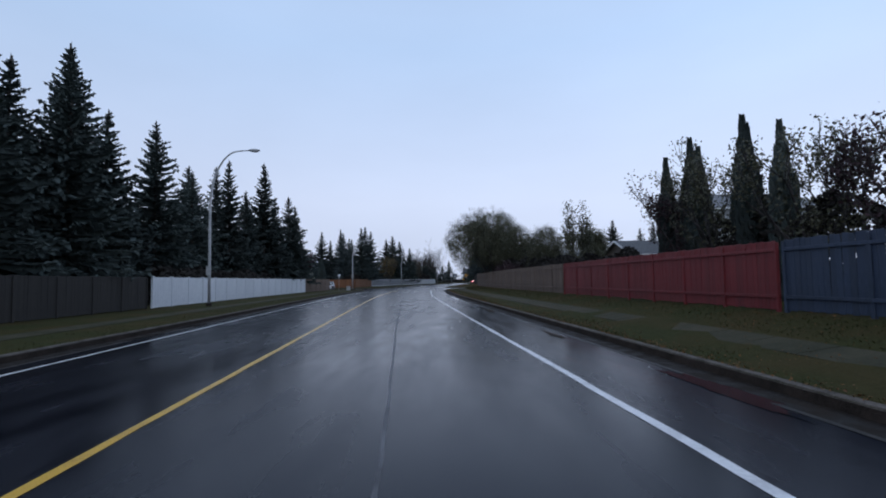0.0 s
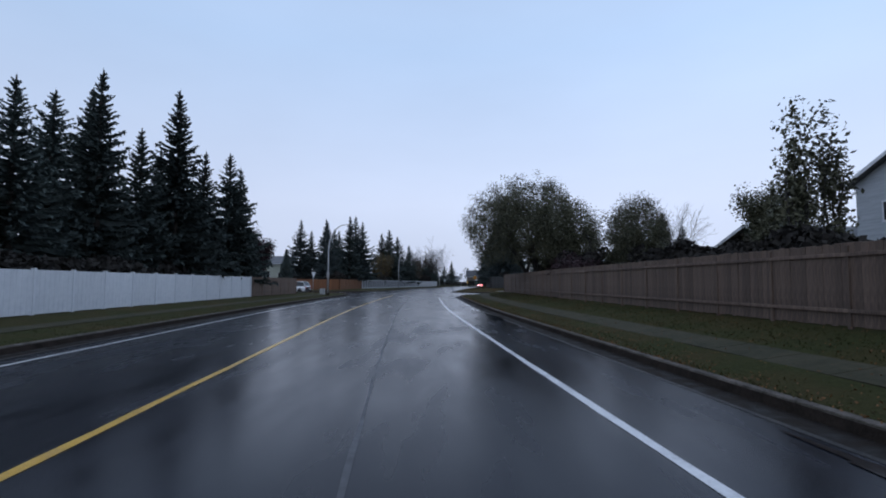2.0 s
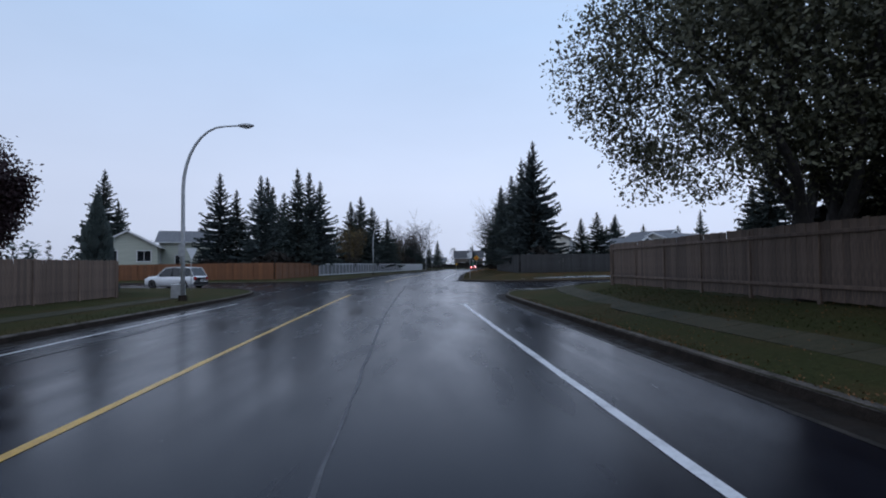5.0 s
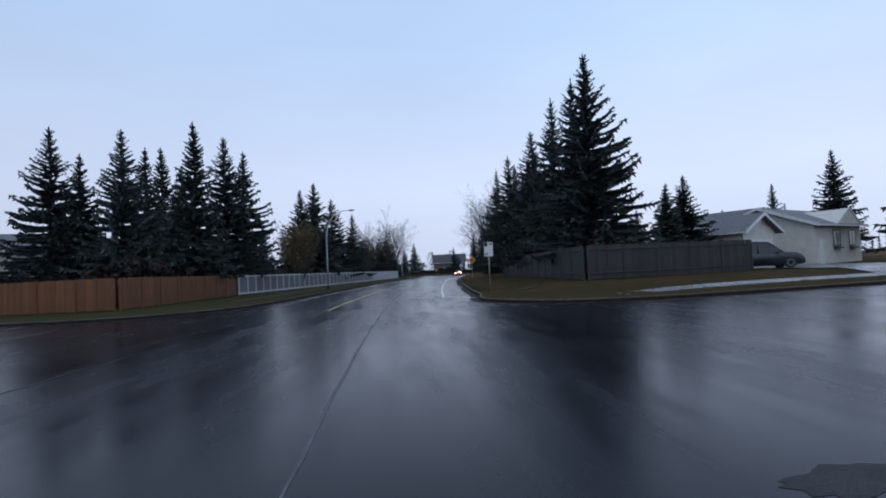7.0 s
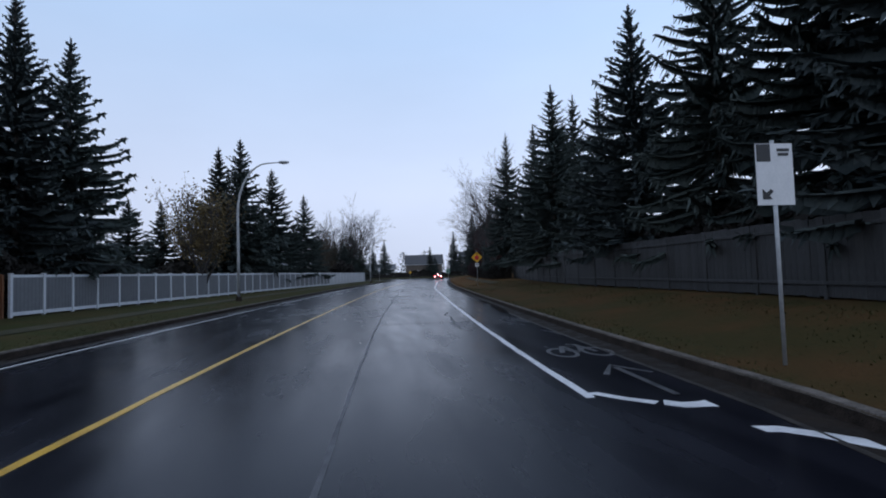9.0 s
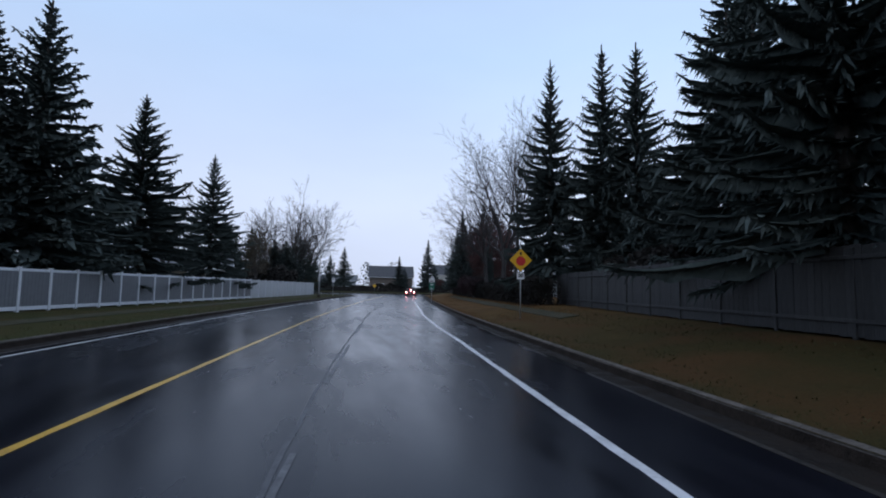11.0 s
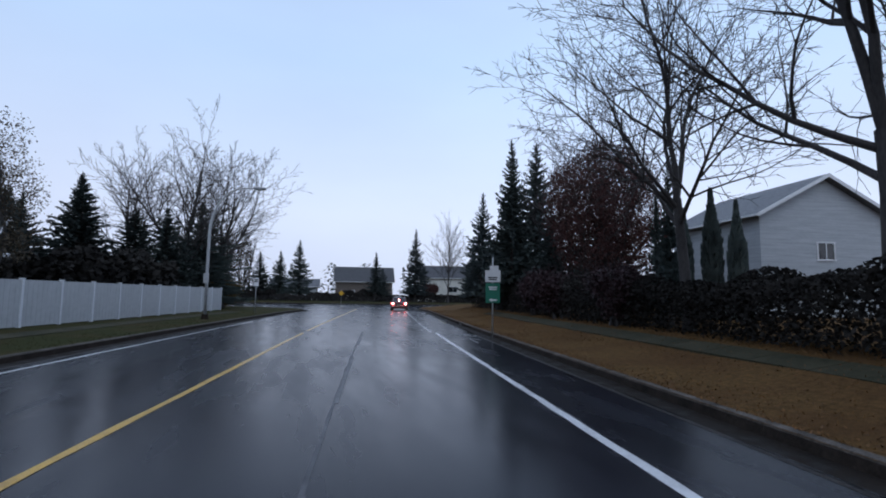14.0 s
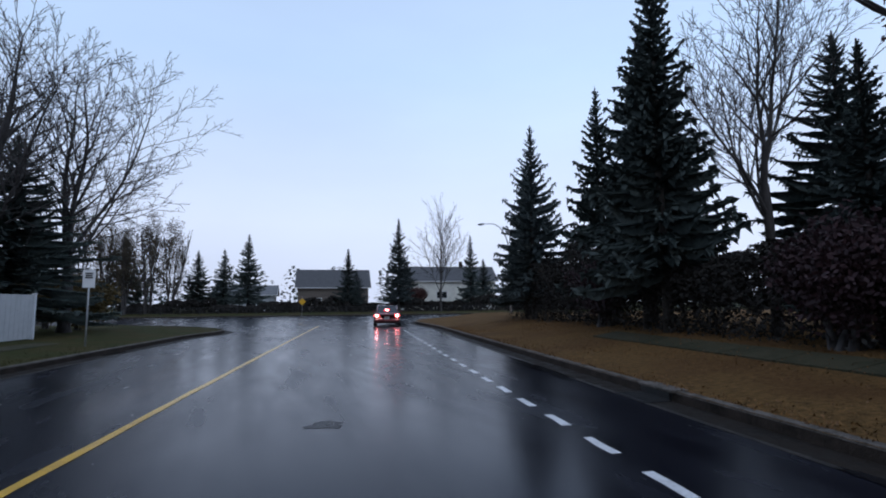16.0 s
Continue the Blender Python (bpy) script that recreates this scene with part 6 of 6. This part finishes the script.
# ---------------------------------------------------------------- vehicles
def vehicle(name, x, y, z, rz, length, width, height, paint, label, style="sedan", lit=False, group=""):
    """Nose along local +y. Body lofted over stations; glasshouse, wheels, lamps and bumpers are parts."""
    t = thing(name, x, y, z, rz, label, "car", group)
    hw = width / 2
    belt = height * (0.64 if style == "sedan" else 0.58)
    hood = height * (0.56 if style == "sedan" else 0.6)
    boot = height * (0.64 if style == "sedan" else 0.6)
    st = [(-0.5, 0.82, 0.34, boot * 0.86), (-0.485, 0.95, 0.26, boot * 0.97), (-0.43, 1.0, 0.2, boot), (-0.3, 1.0, 0.18, belt), (0.0, 1.0, 0.18, belt), (0.16, 1.0, 0.18, belt * 0.98), (0.24, 1.0, 0.18, hood), (0.4, 0.98, 0.2, hood * 0.95), (0.47, 0.92, 0.24, hood * 0.82), (0.5, 0.78, 0.32, hood * 0.66)]
    v, f = [], []
    for u, k, zb, zt in st:
        w = hw * k
        for px, pz in ((-w * 0.86, zb), (-w, zb + 0.14), (-w, zt * 0.72), (-w * 0.95, zt * 0.93), (-w * 0.84, zt), (w * 0.84, zt), (w * 0.95, zt * 0.93), (w, zt * 0.72), (w, zb + 0.14), (w * 0.86, zb)):
            v.append((px, u * length, pz))
    for i in range(len(st) - 1):
        for j in range(10):
            a, b = i * 10 + j, i * 10 + (j + 1) % 10
            f.append((a, b, b + 10, a + 10))
    f += [tuple(range(10)), tuple(reversed(range((len(st) - 1) * 10, len(st) * 10)))]
    pydata("body", v, f, paint, t, smooth=True)
    if style == "sedan":
        gl = [(-0.40, 0.80, boot), (-0.235, 0.70, height * 0.975), (-0.06, 0.72, height), (0.06, 0.70, height * 0.975), (0.235, 0.82, belt * 0.99)]
    elif style == "suv":
        gl = [(-0.475, 0.84, belt), (-0.40, 0.74, height * 0.96), (-0.1, 0.76, height), (0.08, 0.74, height * 0.97), (0.25, 0.84, belt * 1.0)]
    else:
        gl = [(-0.12, 0.84, belt), (-0.09, 0.74, height * 0.97), (0.02, 0.76, height), (0.1, 0.74, height * 0.97), (0.24, 0.84, belt * 1.0)]
    v, f = [], []
    for u, k, zt in gl:
        for px, pz in ((-hw * 0.9, belt - 0.06), (-hw * k, zt), (hw * k, zt), (hw * 0.9, belt - 0.06)):
            v.append((px, u * length, pz))
    for i in range(len(gl) - 1):
        for j in range(3):
            a = i * 4 + j
            f.append((a, a + 1, a + 5, a + 4))
    f += [(0, 1, 2, 3), (16, 19, 18, 17)]
    cab = pydata("glasshouse", v, f, M_GLASS, t, "dark tinted car glass", smooth=False)
    v, f = [], []
    for i, (u, k, zt) in enumerate(gl[1:-1]):
        for px in (-hw * k * 1.02, -hw * k * 0.55, hw * k * 0.55, hw * k * 1.02):
            v.append((px, u * length, zt + 0.012 + (0.015 if abs(px) < hw * k else 0)))
    for i in range(2):
        for j in range(3):
            a = i * 4 + j
            f.append((a, a + 1, a + 5, a + 4))
    pydata("roof", v, f, paint, t, smooth=True)
    for i in ((0, 1), (1, 2), (2, 3), (3, 4)):
        for sg in (-1, 1):
            (u0, k0, z0), (u1, k1, z1) = gl[i[0]], gl[i[1]]
            tube("pillar", [(sg * hw * k0 * 1.01, u0 * length, z0 + 0.004), (sg * hw * k1 * 1.01, u1 * length, z1 + 0.004)], [0.035, 0.035], paint, t, sides=5)
    for sg in (-1, 1):
        tube("pillar", [(sg * hw * 0.92, -0.06 * length, belt - 0.02), (sg * hw * 0.73, -0.06 * length, height - 0.03)], [0.04, 0.035], M_DARK_METAL, t, sides=5)
        box("mirror", sg * (hw + 0.09), 0.17 * length, belt + 0.03, 0.18, 0.1, 0.13, paint, t, bevel=0.03)
        for uu in (-0.31, 0.31):
            wh = new("wheel")
            wh.parent = t
            rr = 0.33 if style == "sedan" else 0.37
            wh.matrix_basis = pose(sg * (hw - 0.09), uu * length, rr, 0, 90, 0)
            bm = bmesh.new()
            bmesh.ops.create_cone(bm, cap_ends=True, segments=24, radius1=rr, radius2=rr, depth=0.22)
            bmesh.ops.bevel(bm, geom=[e for e in bm.edges if abs(e.verts[0].co.z - e.verts[1].co.z) < 0.01], offset=0.03, segments=2, affect='EDGES')
            part("tyre", bm, M_RUBBER, wh)
            bm = bmesh.new()
            bmesh.ops.create_cone(bm, cap_ends=True, segments=20, radius1=rr * 0.64, radius2=rr * 0.64, depth=0.235)
            part("rim", bm, M_RIM if style != "pickup" else M_DARK_METAL, wh)
            bm = bmesh.new()
            for k in range(5):
                add_box(bm, 0, 0, 0, 0.07, rr * 1.2, 0.245, rot=k * 0.628)
            part("spoke_star", bm, M_DARK_METAL, wh)
        zl = boot * 0.8
        lamp = box("tail_lamp", sg * hw * 0.74, -0.492 * length, zl, hw * 0.34, 0.09, 0.15 if style == "sedan" else 0.24, M_TAIL if lit else M_TAIL_OFF, t, bevel=0.03)
        if lit:
            bm = bmesh.new()
            bmesh.ops.create_uvsphere(bm, u_segments=12, v_segments=8, radius=0.075)
            bmesh.ops.translate(bm, vec=(sg * hw * 0.76, -0.5 * length - 0.02, zl), verts=bm.verts)
            part("bulb", bm, M_TAIL_CORE, lamp)
        box("headlamp", sg * hw * 0.7, 0.475 * length, hood * 0.74, hw * 0.4, 0.12, 0.14, M_HEAD, t, bevel=0.03)
    if style == "sedan":
        hb = box("high_brake_lamp", 0, -0.335 * length, boot + 0.19, 0.3, 0.05, 0.06, M_TAIL if lit else M_TAIL_OFF, t)
        if lit:
            bm = bmesh.new()
            bmesh.ops.create_uvsphere(bm, u_segments=12, v_segments=8, radius=0.06)
            bmesh.ops.translate(bm, vec=(0, -0.345 * length, boot + 0.19), verts=bm.verts)
            part("bulb", bm, M_TAIL_CORE, hb)
    box("rear_bumper", 0, -0.492 * length, 0.42, width * 0.9, 0.14, 0.2, M_DARK_METAL if style != "sedan" else paint, t, bevel=0.04)
    box("front_bumper", 0, 0.488 * length, 0.4, width * 0.84, 0.12, 0.2, M_DARK_METAL, t, bevel=0.04)
    pl = box("number_plate", 0, -0.5 * length - 0.03, boot * 0.62, 0.32, 0.015, 0.16, M_PLATE, t)
    box("plate_bar", 0, -0.5 * length - 0.04, boot * 0.62, 0.22, 0.006, 0.06, M_DARK_METAL, pl)
    return t


vehicle("sedan_car", 12.5, 231.2, 0.0, heading(229) - 3, 4.6, 1.84, 1.45, M_PAINT_RED, "dark red sedan with bright brake lights on a wet road", "sedan", True)
vehicle("suv_car", -24.5, 103.0, 0.0, 76, 4.6, 1.88, 1.68, M_PAINT_WHITE, "white compact SUV turning into the side street", "suv")
vehicle("parked_car", 19.6, 119.6, 0.68, -108, 5.0, 1.92, 1.8, M_PAINT_NAVY, "dark navy SUV parked on a driveway", "suv")

# ---------------------------------------------------------------- railing across the junction
RAIL = thing("railing", 12, 266.6, 0.2, -10.2, "dark metal post-and-rail fence beyond the junction", "fence")
for i in range(27):
    box("post", -26 + i * 2.4, 0, 0.5, 0.09, 0.09, 1.15, M_DARK_METAL, RAIL)
for zz in (0.4, 0.72, 1.02):
    box("rail", 5.2, 0, zz, 62.6, 0.05, 0.07, M_DARK_METAL, RAIL)

for i in range(12):
    x0 = -12 + i * 6.2
    hedge(x0, 274.0 - 0.17 * x0, 0.3, -10, 3.2, 1.3, [1.6, 2.4, 1.4, 1.9, 2.6, 1.5, 2.2, 1.8, 2.8, 1.6, 2.2, 2.0][i], 210 + i, "dark garden shrubs across the junction", 1800, "shrubs across the junction", 0.21)

# ---------------------------------------------------------------- driveway of the cream bungalow
def paved(corners, nu, nv, verge, lift):
    """A slab laid over the slope of a verge, between four corners."""
    (ax, ay), (bx_, by_), (cx_, cy_), (dx_, dy_) = corners
    bm = bmesh.new()
    rows = []
    for j in range(nv + 1):
        t = j / nv
        row = []
        for i in range(nu + 1):
            u = i / nu
            x = (ax + (bx_ - ax) * u) * (1 - t) + (dx_ + (cx_ - dx_) * u) * t
            y = (ay + (by_ - ay) * u) * (1 - t) + (dy_ + (cy_ - dy_) * u) * t
            row.append(bm.verts.new((x, y, rise_of(verge, x, y) + lift)))
        rows.append(row)
    for a, c in zip(rows, rows[1:]):
        for i in range(nu):
            bm.faces.new((a[i], a[i + 1], c[i + 1], c[i]))
    return bm


bm = paved([(20.0, 109.2), (27.0, 110.3), (28.2, 124.8), (19.6, 123.6)], 8, 16, "verge_east_north", 0.05)
tagged(part("driveway", bm, M_WALKWAY, None), "wet concrete driveway up to a garage", "driveway", kind="structure")

# ---------------------------------------------------------------- board fences, piece by piece
board_fence("dark_board_fence", [(-16.3, 2.0), (-16.8, 16), (-17.6, 32.6)], 1.75, M_DARK_BOARD, "verge_west_south", "dark stained board fence below spruces", 0.19, seed=1)
board_fence("board_fence", [(-19.95, 73.9), (-19.4, 86.2)], 1.75, M_BROWN_BOARD, "verge_west_south", "weathered brown board fence beside the white one", 0.16, seed=2)
board_fence("board_fence", [(-19.5, 86.5), (-23.5, 93.2), (-58, 103.5)], 1.75, M_BROWN_BOARD, "verge_west_south", "weathered brown board fence along the side street", 0.19, seed=3)
board_fence("cedar_fence", [(-20.6, 117.2), (-19.75, 135.3)], 1.8, M_CEDAR, "verge_west_north", "orange stained cedar board fence with tall posts", 0.16, bay=2.3, seed=4, post=0.12)
board_fence("cedar_fence", [(-60, 126.0), (-39, 120.8), (-33, 119.3), (-20.8, 117.0)], 1.8, M_CEDAR, "verge_west_north", "orange stained cedar board fence along the side street", 0.18, bay=2.3, seed=5, post=0.12)
board_fence("blue_fence", [along(-6, 13), along(16.4, 13)], 1.85, M_BLUE_BOARD, "verge_east_south", "dark blue painted board fence", 0.18, seed=6)
board_fence("red_fence", [along(16.7, 13), along(35.0, 13)], 1.85, M_RED_BOARD, "verge_east_south", "deep red painted board fence", 0.16, seed=7)
board_fence("board_fence", [along(35.3, 13), along(60, 13), along(84.5, 13)], 1.85, M_BROWN_BOARD, "verge_east_south", "weathered brown board fence behind the grass", 0.18, seed=8)
board_fence("board_fence", [along(84.7, 13), (8.5, 87.4), (20, 90.4), (58, 96.5)], 1.85, M_BROWN_BOARD, "verge_east_south", "weathered brown board fence round the corner", 0.2, seed=9)
board_fence("grey_fence", [(5.7, 115.4), (6.4, 128), (7.1, 141), (9.1, 153), (11.6, 166), (12.2, 169.0)], 1.95, M_GREY_BOARD, "verge_east_north", "weathered grey board fence below spruces", 0.22, seed=10)
board_fence("grey_fence", [(17.4, 117.3), (5.9, 115.2)], 1.95, M_GREY_BOARD, "verge_east_north", "weathered grey board fence at the corner", 0.22, seed=12)


# ---------------------------------------------------------------- grass blades and fallen leaves near the kerbs
def blades(verge, y0, y1, side, count, seed, material, reach=4.5, h=0.035):
    rng = random.Random(seed)
    v, f = [], []
    for k in range(count):
        yy = rng.uniform(y0, y1)
        d = 0.2 + reach * rng.random() ** 1.5
        if (side > 0 and yy < 84 and 1.4 < d < 2.6) or (side < 0 and 1.95 < d < 3.45):
            continue
        x, y = along(yy, (8.0 if yy < 84 else 7.75) + d) if side > 0 else along(yy, -5.25 - d)
        z = rise_of(verge, x, y)
        a = rng.uniform(0, 3.14)
        w = 0.016 * rng.uniform(0.5, 1.4)
        hh = h * rng.uniform(0.5, 1.5)
        lx_, ly_ = rng.uniform(-0.07, 0.07), rng.uniform(-0.07, 0.07)
        b = len(v)
        v += [(x - w * math.cos(a), y - w * math.sin(a), z - 0.01), (x + w * math.cos(a), y + w * math.sin(a), z - 0.01), (x + lx_, y + ly_, z + hh)]
        f.append((b, b + 1, b + 2))
    ob = pydata("grass_blades", v, f, material)
    return tagged(ob, "short damp tufts of grass along the kerb", "grass", kind="stuff")


def litter(verge, y0, y1, side, count, seed, material, reach=5.0):
    rng = random.Random(seed)
    v, f = [], []
    for k in range(count):
        yy = rng.uniform(y0, y1)
        d = 0.1 + reach * rng.random() ** 2.2
        x, y = along(yy, (8.0 if yy < 84 else 7.75) + d) if side > 0 else along(yy, -5.25 - d)
        z = rise_of(verge, x, y) + 0.025
        a = rng.uniform(0, 6.28)
        s = rng.uniform(0.013, 0.03)
        t1, t2 = rng.uniform(-0.02, 0.03), rng.uniform(-0.02, 0.03)
        c, sn = math.cos(a) * s, math.sin(a) * s
        b = len(v)
        v += [(x + c, y + sn, z + t1), (x - sn * 0.6, y + c * 0.6, z + t2), (x - c, y - sn, z + 0.02), (x + sn * 0.6, y - c * 0.6, z)]
        f.append((b, b + 1, b + 2, b + 3))
    ob = pydata("fallen_leaves", v, f, material)
    return tagged(ob, "scattered brown fallen leaves on the verge", "fallen leaves", kind="stuff")


M_BLADE = mat("grass_blade", (0.026, 0.034, 0.012), (0.062, 0.054, 0.021), 0.6, 0.8, spec=0.15)
M_BLADE_DRY = mat("dry_grass_blade", (0.06, 0.036, 0.013), (0.2, 0.1, 0.036), 0.6, 0.85, spec=0.15)
M_LITTER = mat("fallen_leaf", (0.06, 0.028, 0.01), (0.2, 0.095, 0.03), 3.0, 0.7, spec=0.3)
blades("verge_east_south", 0, 82, 1, 34000, 1, M_BLADE)
blades("verge_west_south", 10, 84, -1, 9000, 2, M_BLADE, 3.0)
blades("verge_west_north", 122, 216, -1, 9000, 3, M_BLADE, 3.0)
blades("verge_east_north", 116, 165, 1, 11000, 4, M_BLADE)
blades("verge_east_north", 160, 224, 1, 15000, 7, M_BLADE_DRY)
litter("verge_east_north", 158, 224, 1, 6500, 5, M_LITTER)
litter("verge_east_south", 0, 82, 1, 7000, 6, M_LITTER)


# ---------------------------------------------------------------- distant woods
def woods(name, spots, seed, material, label):
    """Far trees as one uneven bank of small jagged crowns."""
    rng = random.Random(seed)
    v, f = [], []
    for x, y, h in spots:
        conifer = rng.random() < 0.6
        r = h * (0.2 if conifer else 0.36)
        for k in range(150):
            t = rng.random()
            rr = (r * (1 - t) if conifer else r * math.sqrt(max(0.0, 1 - (2 * t - 0.9) ** 2 * 0.8))) * math.sqrt(rng.random())
            a = rng.uniform(0, 6.283)
            c = Vector((x + rr * math.cos(a), y + rr * math.sin(a), t * h))
            d = Vector((math.cos(a), math.sin(a), rng.uniform(-0.5, 0.4) if conifer else rng.uniform(-1, 1))).normalized()
            w = Vector((-math.sin(a), math.cos(a), rng.uniform(-0.4, 0.4)))
            s = rng.uniform(0.35, 0.7)
            b = len(v)
            v.extend([tuple(c - d * s), tuple(c + w * s * 0.5), tuple(c + d * s), tuple(c - w * s * 0.5)])
            f.append((b, b + 1, b + 2, b + 3))
    return tagged(pydata(name, v, f, material), label, "trees", kind="stuff")


rw = random.Random(77)
FAR_SPOTS = [(x + rw.uniform(-3, 3), 308 - 0.17 * x + rw.uniform(0, 25), rw.uniform(5, 11)) for x in range(-120, 200, 2)]
woods("distant_woods", FAR_SPOTS, 5, M_NEEDLE, "far dark tree line behind the houses")
SIDE_SPOTS = [(-78 + rw.uniform(-14, 6), y, rw.uniform(5, 11)) for y in range(-20, 300, 5)] + [(84 + rw.uniform(-6, 16), y, rw.uniform(5, 11)) for y in range(-20, 300, 5)]
woods("distant_woods", SIDE_SPOTS, 6, M_NEEDLE, "far dark tree line behind the gardens")
